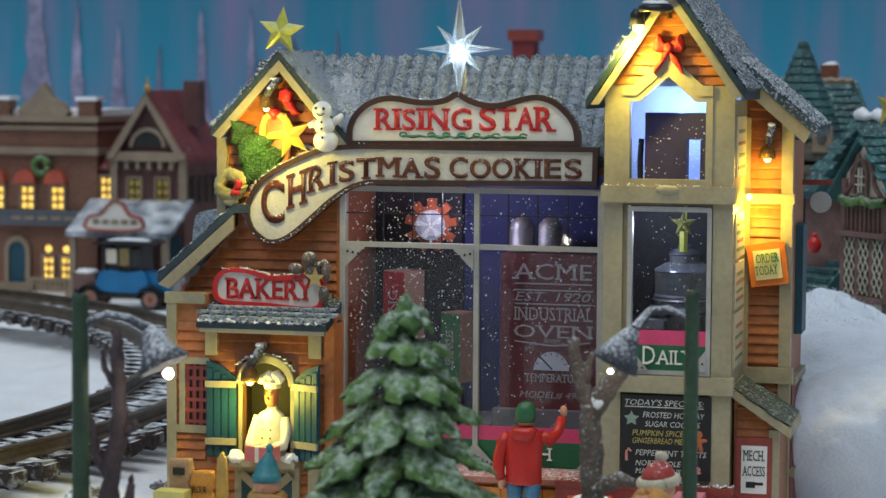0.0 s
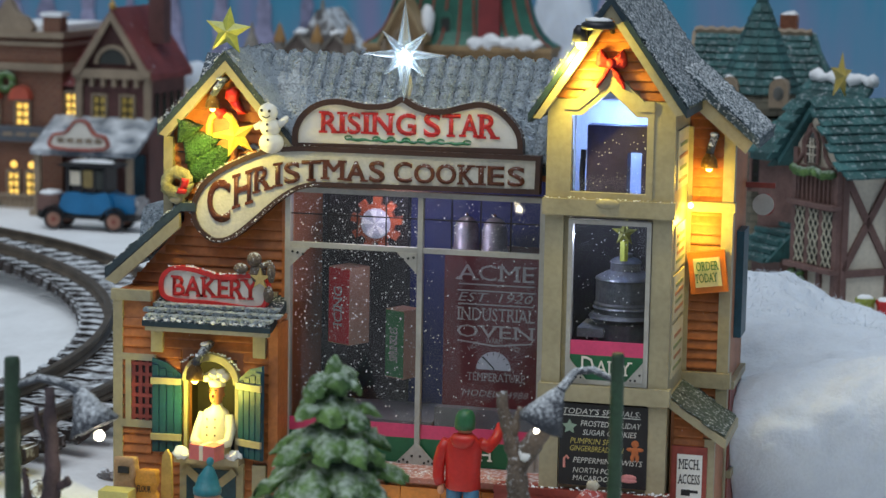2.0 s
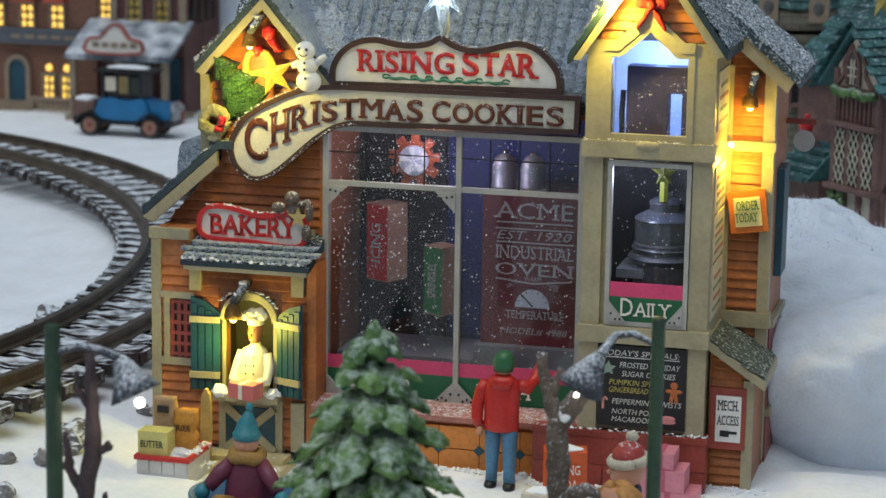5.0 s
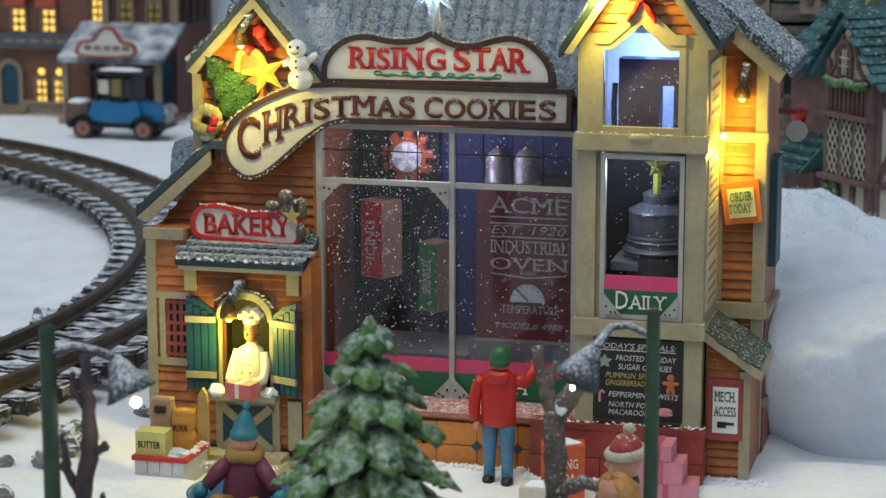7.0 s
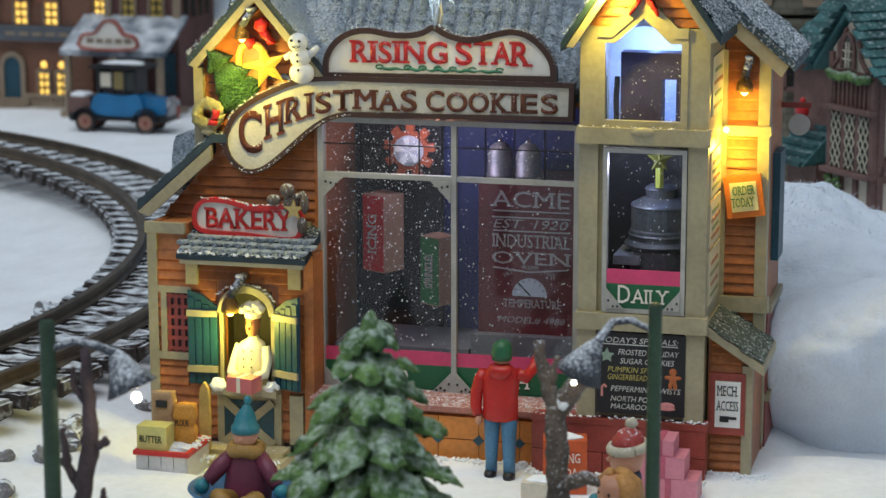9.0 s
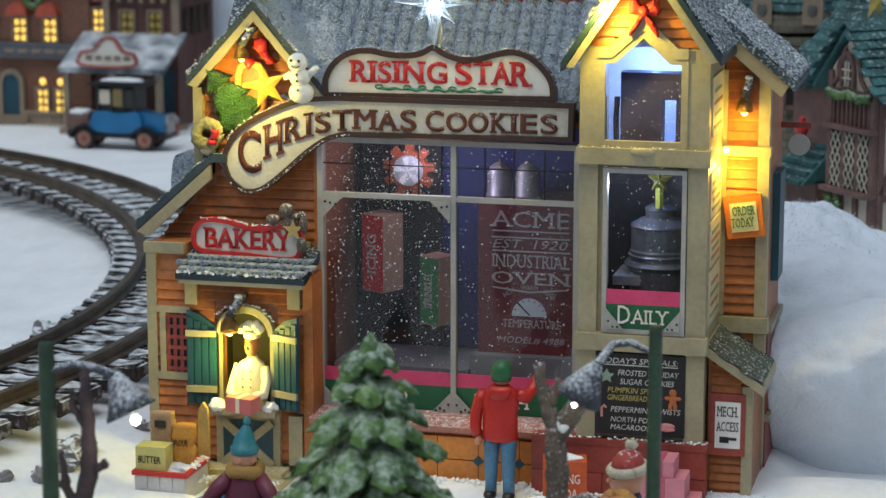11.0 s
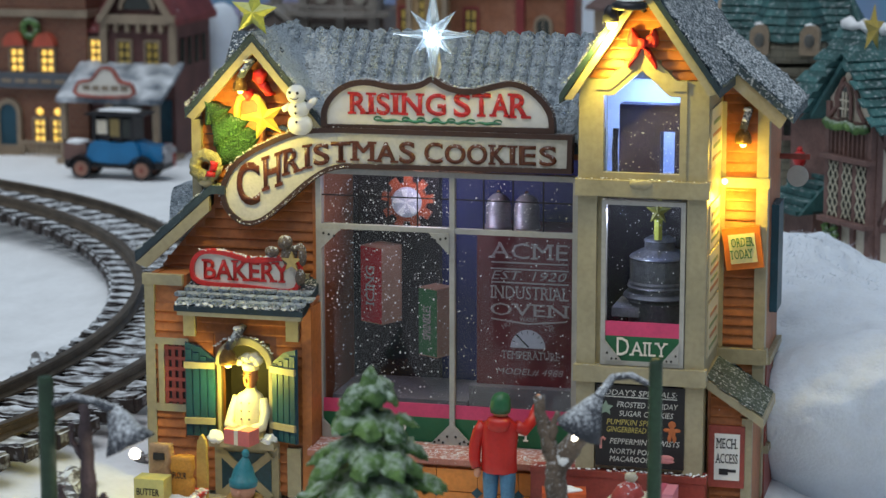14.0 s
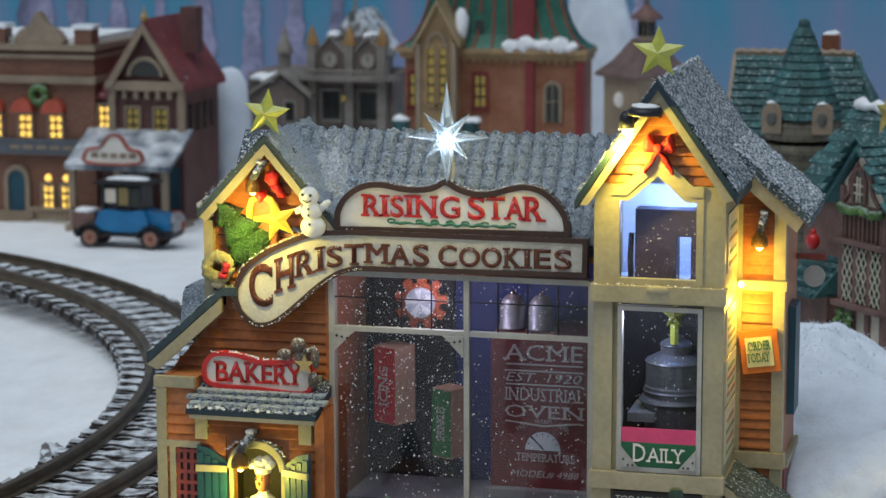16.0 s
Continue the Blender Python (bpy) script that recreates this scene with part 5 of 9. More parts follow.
part("tank_body", lathe(bmn(), 14.1, 3.0, 7.4, [(1.35, 0), (1.35, 2.35), (1.5, 2.45), (1.62, 2.6), (1.5, 2.75), (1.38, 2.8), (1.38, 2.95), (1.45, 3.02), (1.38, 3.1), (1.38, 3.2), (1.32, 3.3), (1.32, 4.25), (1.36, 4.32), (1.3, 4.4), (0.9, 4.62), (0.68, 4.7), (0.68, 5.0), (0.73, 5.06), (0.66, 5.14), (0.5, 5.25), (0.3, 5.3), (0.3, 5.45), (0.1, 5.5)], 36), mat("blue_grey_steel", (0.20, 0.20, 0.215), 0.32, 0.35, metal=0.5), tank, smooth=False)
part("tank_shelf", box(bmn(), 12.2, 1.6, 9.2, 13.4, 4.2, 9.6), M["dull_metal"], tank)
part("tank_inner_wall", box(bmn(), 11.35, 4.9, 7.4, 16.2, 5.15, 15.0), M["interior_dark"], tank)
part("tank_star", star_mesh(bmn(), 14.1, 2.4, 13.85, 0.62, 0.26, 0.15), mat("olive_plastic", (0.18, 0.175, 0.035), 0.3, 0.25, 80, 0.1), tank, "small olive-yellow star")
part("star_rod", tube(bmn(), [(14.1, 2.4, 12.6), (14.1, 2.4, 13.5)], 0.2, 6), M["yellow_star"], tank)
part("star_rod", tube(bmn(), [(14.2, 2.4, 14.0), (14.2, 2.4, 14.9)], 0.05, 6), M["yellow_star"], tank)
lamp("tower_inside_light", 13.7, 3.3, 18.6, 0.055, (0.32, 0.50, 1.0), 0.4)
# Added lamp without a fixture, to brighten the tank behind the lower window.
lamp("tower_lower_light", 12.7, 1.3, 13.8, 0.024, (0.62, 0.70, 1.0), 0.3)
lamp("shop_inside_light", 3.3, 3.9, 14.9, 0.046, (0.74, 0.72, 1.0), 0.4)

# ---- ground, snow banks, backdrop ----
def height(x, y):
    """Snow level over the layout, in centimetres."""
    h = 0.25 * noise.noise(Vector((x * 0.11, y * 0.11, 0.3))) + 0.12 * noise.noise(Vector((x * 0.5, y * 0.5, 1.7)))
    if y < 11 and -11 < x < 20:
        h = min(h, 0.05) if y > -6 else h
    if -9.2 < x < -0.9 and -3.6 < y < 2:
        h -= 0.55
    h -= 1.3 * min(1, max(0, (y - 40) / 40))
    if x > 18.9 and 4.2 < y < 12:
        h -= 1.1 * min(1, (x - 18.9) / 1.5) * min(1, (y - 4.2) / 2.2)
    elif x > 19.5 and -6 < y <= 4.2:
        h += 0.35 * min(1, (x - 19.5) / 2) * min(1, (y + 6) / 5) * min(1, (4.9 - y) / 1.2)
    r = math.hypot(x + 76.8, y - 12.7)
    h += 1.1 * max(0, 1 - ((r - 60) / 9) ** 2) if abs(r - 60) < 9 else 0
    if r < 52:
        h += 0.9 * min(1, (52 - r) / 10)
    return h


bm = bmn()
xs = [-400, -300, -220, -160] + [-120 + 3 * k for k in range(30)] + [-30 + 1.0 * k for k in range(61)] + [33 + 4 * k for k in range(12)] + [100, 160, 240, 320]
ys = [-150, -120, -90, -70] + [-55 + 1.2 * k for k in range(62)] + [20 + 3 * k for k in range(34)] + [130, 160, 200, 260, 400]
grid = [[bm.verts.new((x, y, height(x, y))) for y in ys] for x in xs]
for i in range(len(xs) - 1):
    for j in range(len(ys) - 1):
        bm.faces.new((grid[i][j], grid[i + 1][j], grid[i + 1][j + 1], grid[i][j + 1]))
tagged(part("ground", bm, M["snow"], smooth=True), "white artificial snow covering the whole layout", "snow ground", kind="structure")


def drift(name, x, y, rx, ry, rz, label, bumps=0.9, seed=1, z=-1.0, u=96, v=56):
    bm = bmn()
    made = bmesh.ops.create_uvsphere(bm, u_segments=u, v_segments=v, radius=1.0)["verts"]
    for w in made:
        c = w.co.copy()
        k = 1 + 0.09 * noise.noise(c * 1.8 + Vector((seed, 0, 0))) + 0.05 * noise.noise(c * 4.5 + Vector((0, seed, 0))) + 0.022 * noise.noise(c * 13) * bumps + 0.018 * noise.noise(c * 34) * bumps
        w.co = Vector((x + c.x * rx * k, y + c.y * ry * k, z + c.z * rz * k))
    return tagged(part(name, bm, M["cotton"], smooth=True), label, "snow drift", kind="structure")


def crest(x, y):
    """Top of the cotton snow heaped beside and behind the bakery."""
    near = 6.1 + 0.33 * min(max(x - 19.2, 0), 7)
    far = 8.9 - 0.42 * max(0, min(x - 19.5, 9))
    knots = [(9.3, near), (12.5, near - 0.25), (17, 0.4 * near + 0.6 * far - 0.1), (24, far), (29, far - 0.7), (36, far - 2.6), (44, far - 5.2)]
    for (y0, z0), (y1, z1) in zip(knots, knots[1:]):
        if y <= y1:
            f = (y - y0) / (y1 - y0)
            f = f * f * (3 - 2 * f)
            return z0 + (z1 - z0) * f
    return knots[-1][1]


bm = bmn()
rows = []
for j in range(150):
    if j < 50:
        f = j / 50
        y, zf = 9.6 - 0.3 * f - 3.2 * math.sin(f * math.pi) ** 1.5, f
    else:
        y, zf = 9.3 + 34.5 * ((j - 50) / 99) ** 1.25, None
    row = []
    for i in range(160):
        x = (18.72 if y < 10.9 else 18.72 - 4.2 * min(1, (y - 10.9) / 4)) + 34 * (i / 159) ** 1.5
        z = crest(x, y) if zf is None else -1.8 + (crest(x, 9.3) + 1.8) * math.sin(zf * math.pi / 2) ** 0.9
        p = Vector((x, y, z))
        k = noise.noise_vector(p * 0.22) * 0.8 + Vector((0, -0.6, 0.8)) * (0.85 * abs(noise.noise(p * 0.26 + Vector((7, 2, 1)))) + 0.42 * abs(noise.noise(p * 0.6)) + 0.16 * abs(noise.noise(p * 1.5)) + 0.05 * noise.noise(p * 4.0) - 0.35)
        if i == 0:
            k.x = 0
        p += k
        p.x = max(p.x, 18.7) if p.y < 10.9 else p.x
        row.append(bm.verts.new(p))
    rows.append(row)
for r0, r1 in zip(rows, rows[1:]):
    for i in range(159):
        bm.faces.new((r0[i], r0[i + 1], r1[i + 1], r1[i]))
hairs = random.Random(17)
wisp = bmn()
for k in range(6000):
    j, i = hairs.randrange(84, 132), int(159 * hairs.random() ** 1.3)
    p = rows[j][i].co.copy()
    d = Vector((hairs.gauss(0, 1), hairs.gauss(0, 1) - 0.4, hairs.gauss(0.5, 0.7))).normalized()
    e, ln = d.orthogonal().normalized(), hairs.uniform(0.12, 0.42)
    bend = noise.noise_vector(p * 9) * 0.2
    r = 0.012
    v = [wisp.verts.new(q) for q in (p - e * r, p + e * r, p + d * ln * 0.5 + bend * 0.4 + e * r, p + d * ln * 0.5 + bend * 0.4 - e * r, p + d * ln + bend)]
    wisp.faces.new((v[0], v[1], v[2], v[3])), wisp.faces.new((v[3], v[2], v[4]))
bank = tagged(part("snow_bank_1", bm, M["cotton"], smooth=True), "fluffy cotton snow bank heaped beside the bakery", "snow drift", kind="structure")
tagged(part("cotton_fibres", wisp, M["cotton"], bank, "loose cotton fibres"), kind="stuff")
bm = lathe(bmn(), -50.9, 127, -1.4, [(2.6, 0), (2.4, 5), (2.25, 9), (2.1, 11), (1.75, 12.6), (1.1, 13.6), (0.4, 13.95), (0.05, 14.0)], 28)
for v in bm.verts:
    v.co += noise.noise_vector(v.co * 0.5) * 0.35
tagged(part("snow_bank_4", bm, M["cotton"], smooth=True), "white snow hill behind the shop", "snow drift", kind="structure")
drift("snow_bank_6", -16.8, 152, 5.6, 4, 22.0, "tall white cotton snow behind the villa", 0.9, seed=8)
drift("snow_bank_5", 8, 26, 14, 9, 1.6, "low snow behind the bakery", seed=11)

bd = bpy.data.materials.new("painted_sky")
bd.use_nodes = True
n, l = bd.node_tree.nodes, bd.node_tree.links
tc, sep, ramp = n.new("ShaderNodeTexCoord"), n.new("ShaderNodeSeparateXYZ"), n.new("ShaderNodeValToRGB")
mr = n.new("ShaderNodeMapRange")
mr.inputs[1].default_value, mr.inputs[2].default_value = 0.0, 0.5
l.new(tc.outputs["Object"], sep.inputs[0]), l.new(sep.outputs["Z"], mr.inputs[0]), l.new(mr.outputs[0], ramp.inputs[0])
ramp.color_ramp.elements[0].color, ramp.color_ramp.elements[1].color = (0.17, 0.235, 0.36, 1), (0.015, 0.14, 0.22, 1)
e = ramp.color_ramp.elements.new(0.42)
e.color = (0.03, 0.27, 0.40, 1)
mp, ns, nr, mx = n.new("ShaderNodeMapping"), n.new("ShaderNodeTexNoise"), n.new("ShaderNodeValToRGB"), n.new("ShaderNodeMix")
mp.inputs["Scale"].default_value = (7, 7, 0.8)
ns.inputs["Scale"].default_value, ns.inputs["Detail"].default_value = 1.6, 6
l.new(tc.outputs["Object"], mp.inputs[0]), l.new(mp.outputs[0], ns.inputs["Vector"]), l.new(ns.outputs["Fac"], nr.inputs[0])
nr.color_ramp.elements[0].position, nr.color_ramp.elements[1].position = 0.44, 0.66
mx.data_type = "RGBA"
l.new(nr.outputs[0], mx.inputs[0]), l.new(ramp.outputs[0], mx.inputs[6])
mx.inputs[7].default_value = (0.23, 0.22, 0.38, 1)
l.new(mx.outputs[2], n["Principled BSDF"].inputs["Base Color"])
n["Principled BSDF"].inputs["Roughness"].default_value = 0.9
backdrop = tagged(part("backdrop", box(bmn(), -330, 196, -6, 220, 198, 130), bd), "painted teal winter sky with pale trees", "painted backdrop", kind="structure")
pine_m = mat("painted_pine", (0.19, 0.20, 0.33), 0.9, 0.4, 14, 0.0, second=(0.30, 0.29, 0.42))
rng = random.Random(8)
for x, z, w, h in ((-103, -2, 9, 41), (-112, -2, 5, 31), (-97, -2, 6, 32), (-91, -2, 6, 29), (-85, -2, 4, 26), (-79, -2, 6, 31), (-72, -2, 5, 31), (-120, -2, 8, 36), (-66, -2, 6, 27), (-60, -2, 5, 28), (-45, -2, 6, 26), (-20, -2, 6, 24), (20, -2, 7, 26), (48, -2, 6, 25)):
    pts = []
    for k in range(14):
        pts.append((x + w * 0.5 * (1 - k / 14) * (1.0 if k % 2 else 0.7) + rng.uniform(-0.2, 0.2), z + h * k / 14))
    pts.append((x, z + h))
    for k in range(13, -1, -1):
        pts.append((x - w * 0.5 * (1 - k / 14) * (1.0 if k % 2 else 0.7) + rng.uniform(-0.2, 0.2), z + h * k / 14))
    part("painted_pine", prism(bmn(), pts, 195.7, 196.2), pine_m, backdrop, "pale pink painted pine")

# ---- railway ----
TX, TY, TZ = -76.8, 12.7, 3.2
track = thing("railway_track", -17, 12, 1, "curved model railway track with snowy dark sleepers", "railway track")
for r in (57.75, 62.25):
    bm = bmn()
    prof = [(-0.32, -0.75), (0.32, -0.75), (0.32, -0.62), (0.09, -0.5), (0.09, -0.2), (0.2, -0.12), (0.2, 0), (-0.2, 0), (-0.2, -0.12), (-0.09, -0.2), (-0.09, -0.5), (-0.32, -0.62)]
    rings = []
    for k in range(141):
        a = radians(-62 + k)
        rings.append([bm.verts.new((TX + (r + u) * math.cos(a), TY + (r + u) * math.sin(a), TZ + w)) for u, w in prof])
    for a, b in zip(rings, rings[1:]):
        for k in range(12):
            bm.faces.new((a[k], a[(k + 1) % 12], b[(k + 1) % 12], b[k]))
    part("rail", bm, M["rail"], track, "weathered brown rail")
bm = bmn()
box(bm, -4.2, -0.72, -0.85, 4.2, 0.72, 0.0)
bmesh.ops.subdivide_edges(bm, edges=[e for e in bm.edges if e.calc_length() > 5], cuts=15)
bmesh.ops.bevel(bm, geom=[e for e in bm.edges if len(e.link_faces) == 2 and e.calc_face_angle(0) > 0.5], offset=0.16, segments=2, affect="EDGES")
for v in bm.verts:
    v.co += noise.noise_vector(v.co * 0.9) * 0.14 + noise.noise_vector(v.co * 2.6) * 0.10
bmesh.ops.scale(bm, vec=(S, S, S), verts=bm.verts)
sl = bpy.data.meshes.new("sleeper")
bm.to_mesh(sl), bm.free()
sl.materials.append(M["sleeper"])
rng = random.Random(2)
for k in range(62):
    a = radians(-58 + 2.15 * k)
    ob = new("sleeper", sl)
    ob.parent = track
    ob.matrix_local = Matrix.Translation((Vector((TX + 60 * math.cos(a), TY + 60 * math.sin(a), TZ - 0.72)) * S) - track.location) @ Matrix.Rotation(a + rng.uniform(-0.03, 0.03), 4, "Z")
bm = bmn()
ball(bm, 0, 0, 0, 1.0, 0.8, 0.6, 10, 7, rough=0.45)
proto = None
for k in range(46):
    a = radians(rng.uniform(-55, 8))
    r = 60 + rng.choice((-1, 1)) * rng.uniform(5.0, 7.6)
    if k < 24:
        a, r = radians(rng.uniform(-30, 6)), 60 + rng.uniform(5.2, 8.5)
    x, y = TX + r * math.cos(a), TY + r * math.sin(a)
    if x > -10.5 and y > -1:
        continue
    sc = rng.uniform(0.5, 1.15)
    m = Matrix.Translation((x * S, y * S, (height(x, y) + 0.25 * sc) * S)) @ Matrix.Rotation(rng.uniform(0, 6), 4, "Z") @ Matrix.Diagonal((sc, sc, sc, 1))
    if proto is None:
        proto = part("ballast_stone", bm, M["stone"], smooth=False)
        tagged(proto, "snowy grey stone beside the railway track", "stone", "stones along the track")
        proto.matrix_world = m
    else:
        ob = new("ballast_stone", proto.data)
        tagged(ob, "snowy grey stone beside the railway track", "stone", "stones along the track")
        ob.matrix_world = m


# ---- houses in the distance ----
def brickwork(name, c1, c2, mortar, scale, dark=1.0):
    m = mat(name, c1, 0.7, 0.25, 40, 0.2)
    n, l = m.node_tree.nodes, m.node_tree.links
    b = n["Principled BSDF"]
    src = b.inputs["Base Color"].links[0].from_socket
    bt, tc, mx, mp = n.new("ShaderNodeTexBrick"), n.new("ShaderNodeTexCoord"), n.new("ShaderNodeMix"), n.new("ShaderNodeMapping")
    mp.inputs["Rotation"].default_value = (radians(90), 0, 0)
    bt.inputs["Scale"].default_value = scale
    bt.inputs["Color1"].default_value, bt.inputs["Color2"].default_value, bt.inputs["Mortar"].default_value = (*c1, 1), (*c2, 1), (*mortar, 1)
    bt.inputs["Mortar Size"].default_value = 0.03
    l.new(tc.outputs["Object"], mp.inputs[0]), l.new(mp.outputs[0], bt.inputs["Vector"])
    mx.data_type, mx.blend_type = "RGBA", "MIX"
    mx.inputs[0].default_value = 0.7
    l.new(src, mx.inputs[6]), l.new(bt.outputs["Color"], mx.inputs[7]), l.new(mx.outputs[2], b.inputs["Base Color"])
    return m


M["brown_brick"] = brickwork("brown_brick", (0.22, 0.09, 0.05), (0.16, 0.06, 0.04), (0.20, 0.14, 0.10), 60)
M["red_clap"] = mat("dark_red_clapboard", (0.13, 0.055, 0.05), 0.6, 0.25, 40, 0.2)
M["stone_trim"] = mat("tan_stone_trim", (0.30, 0.23, 0.16), 0.6, 0.2, 40, 0.2, snow=0.15)
M["red_roof"] = mat("dull_red_roof", (0.22, 0.05, 0.05), 0.6, 0.25, 40, 0.3, snow=0.25, snow_scale=150)
M["teal_tile"] = mat("teal_roof_tile", (0.035, 0.115, 0.115), 0.65, 0.35, 50, 0.5, snow=0.22, snow_scale=380, island=0.3, snow_soft=0.3)
M["grey_stone"] = brickwork("grey_green_stone", (0.20, 0.18, 0.13), (0.15, 0.14, 0.105), (0.09, 0.085, 0.065), 45)
M["timber"] = mat("dark_timber", (0.18, 0.10, 0.085), 0.7, 0.3, 60, 0.3, snow=0.2)
M["plaster"] = mat("cream_plaster", (0.66, 0.59, 0.47), 0.7, 0.15, 50, 0.3, snow=0.1)
M["gilt_lead"] = mat("pale_gilt_lead", (0.60, 0.56, 0.42), 0.4, 0.2, 60, 0.1)
M["villa_brick"] = mat("orange_brown_wall", (0.40, 0.14, 0.06), 0.65, 0.35, 40, 0.3, second=(0.27, 0.12, 0.07))
M["dark_glass"] = mat("dark_window_glass", (0.03, 0.035, 0.03), 0.15, 0.2, 60, 0.0)
M["brown_wall"] = mat("brown_wall", (0.28, 0.10, 0.05), 0.6, 0.3, 40, 0.3)


def window(parent, x, y, z, w, h, lit=True, arch=False, frame=None, nx=2, nz=3, dot=False):
    """A framed window with its panes; z is its centre."""
    fm = frame or M["stone_trim"]
    bm = bmn()
    for a in ((x - w / 2 - 0.2, z - h / 2 - 0.2, x - w / 2, z + h / 2 + 0.2), (x + w / 2, z - h / 2 - 0.2, x + w / 2 + 0.2, z + h / 2 + 0.2), (x - w / 2, z + h / 2, x + w / 2, z + h / 2 + 0.25), (x - w / 2 - 0.3, z - h / 2 - 0.3, x + w / 2 + 0.3, z - h / 2)):
        box(bm, a[0], y - 0.3, a[1], a[2], y + 0.1, a[3])
    win = part("window", bm, fm, parent)
    for i in range(nx):
        for j in range(nz):
            px0, pz0 = x - w / 2 + i * w / nx, z - h / 2 + j * h / nz
            part("window_pane", box(bmn(), px0 + 0.12, y - 0.16, pz0 + 0.12, px0 + w / nx - 0.12, y - 0.05, pz0 + h / nz - 0.12), M["dim_win"] if lit == "dim" else M["warm_win"] if lit else M["dark_glass"], win)
    part("window_grid", box(bmn(), x - w / 2, y - 0.1, z - h / 2, x + w / 2, y - 0.02, z + h / 2), M["black"], win)
    if dot:
        part("round_pane", ball(bmn(), x, y - 0.1, z + h / 2 + 0.75, 0.36, 0.12, 0.36, 12, 8), M["warm_win"], win, smooth=True)
    return win


hall = thing("brick_hall", -68, 117, -1.3, "brown brick hall with lit windows and stone cornices", "model house")
part("hall_wall", box(bmn(), -84, 112, -1.4, -59.3, 126, 15.6), M["brown_brick"], hall)
for z0, z1, p in ((15.4, 16.0, 0.7), (14.6, 15.0, 0.4), (12.2, 12.9, 0.6), (-1.4, -0.7, 0.4)):
    part("cornice", box(bmn(), -84, 112 - p, z0, -59.3 + p * 0.6, 126, z1), M["stone_trim"], hall, bevel=0.08)
for x in (-83, -69.3, -60.2):
    part("parapet_pier", box(bmn(), x - 0.9, 111.6, 16, x + 0.9, 113.4, 17.5), M["brown_brick"], hall, bevel=0.08)
    part("pier_cap", box(bmn(), x - 1.1, 111.4, 17.5, x + 1.1, 113.6, 17.9), M["snow"], hall, bevel=0.1)
part("pediment", prism(bmn(), smooth_line([(-67.2, 16), (-62.4, 16), (-62.8, 17.3), (-63.8, 17.8), (-64.8, 19.2), (-65.8, 17.8), (-66.8, 17.3)], 3), 111.5, 112.6), M["stone_trim"], hall, "shaped stone pediment")
part("parapet_snow", box(bmn(), -84, 112.6, 15.8, -60, 125, 16.6), M["snow"], hall, "snow on the parapet", bevel=0.3)
for x in (-74.5, -69.8, -66.6, -63.4):
    window(hall, x, 112, 7.9, 1.35, 2.3)
    bm = bmn()
    prism(bm, [(x - 1.1, 9.3)] + [(x + 1.1 * math.cos(a), 9.4 + 1.3 * math.sin(a)) for a in [math.pi - math.pi * k / 8 for k in range(9)]], 110.9, 112)
    part("window_awning", bm, mat("coral_awning", (0.50, 0.09, 0.05), 0.6, 0.2), hall, "coral red arched awning", bevel=0.15)
bm = bmn()
tube(bm, [(-65.0 + 0.75 * math.cos(a), 111.6, 11.0 + 0.8 * math.sin(a)) for a in [2 * math.pi * k / 14 for k in range(15)]], 0.38, 6)
part("wreath", bm, M["leaf"], hall, "green wreath", smooth=True)
part("name_board", box(bmn(), -84, 111.2, 5.2, -59.6, 112, 6.7), mat("slate_band", (0.10, 0.11, 0.13), 0.6, 0.2), hall, "dark grey name board", bevel=0.06)
for i in range(5):
    part("print_bar", box(bmn(), -68 + i * 1.4, 111.1, 5.75, -67.0 + i * 1.4, 111.25, 6.1), M["stone_trim"], hall)
for x in (-72.5, -64.4, -62.5):
    window(hall, x, 112, 0.95, 1.1, 2.3, dot=True)
bm = bmn()
prism(bm, [(-68.5, -1.3), (-66.7, -1.3)] + [(-67.6 + 0.9 * math.cos(a), 2.6 + 1.0 * math.sin(a)) for a in [math.pi * k / 8 for k in range(9)]], 111.6, 112)
door = part("arched_door", bm, M["teal"], hall, "dark teal arched door")
bm = bmn()
for k in range(10):
    a0, a1 = math.pi * k / 10, math.pi * (k + 1) / 10
    prism(bm, [(-67.6 + q * math.cos(a), 2.6 + q * 1.1 * math.sin(a)) for q, a in ((0.9, a0), (1.35, a0), (1.35, a1), (0.9, a1))], 111.4, 112)
box(bm, -68.95, 111.4, -1.3, -68.5, 112, 2.6), box(bm, -66.7, 111.4, -1.3, -66.25, 112, 2.6)
part("door_surround", bm, M["stone_trim"], door)
for k in range(3):
    part("stair", box(bmn(), -69.5, 109.6 + 0.6 * k, -1.4, -65.7, 111.6, -1.1 + 0.3 * k), M["stone_trim"], hall, bevel=0.04)
for k in range(12):
    part("fence_post", box(bmn(), -65.4 + k * 0.5, 109.8, -1.3, -65.2 + k * 0.5, 110.0, 0.0), M["stone_trim"], hall)
part("fence_rail", box(bmn(), -65.5, 109.75, -0.1, -59.4, 110.05, 0.2), M["stone_trim"], hall)

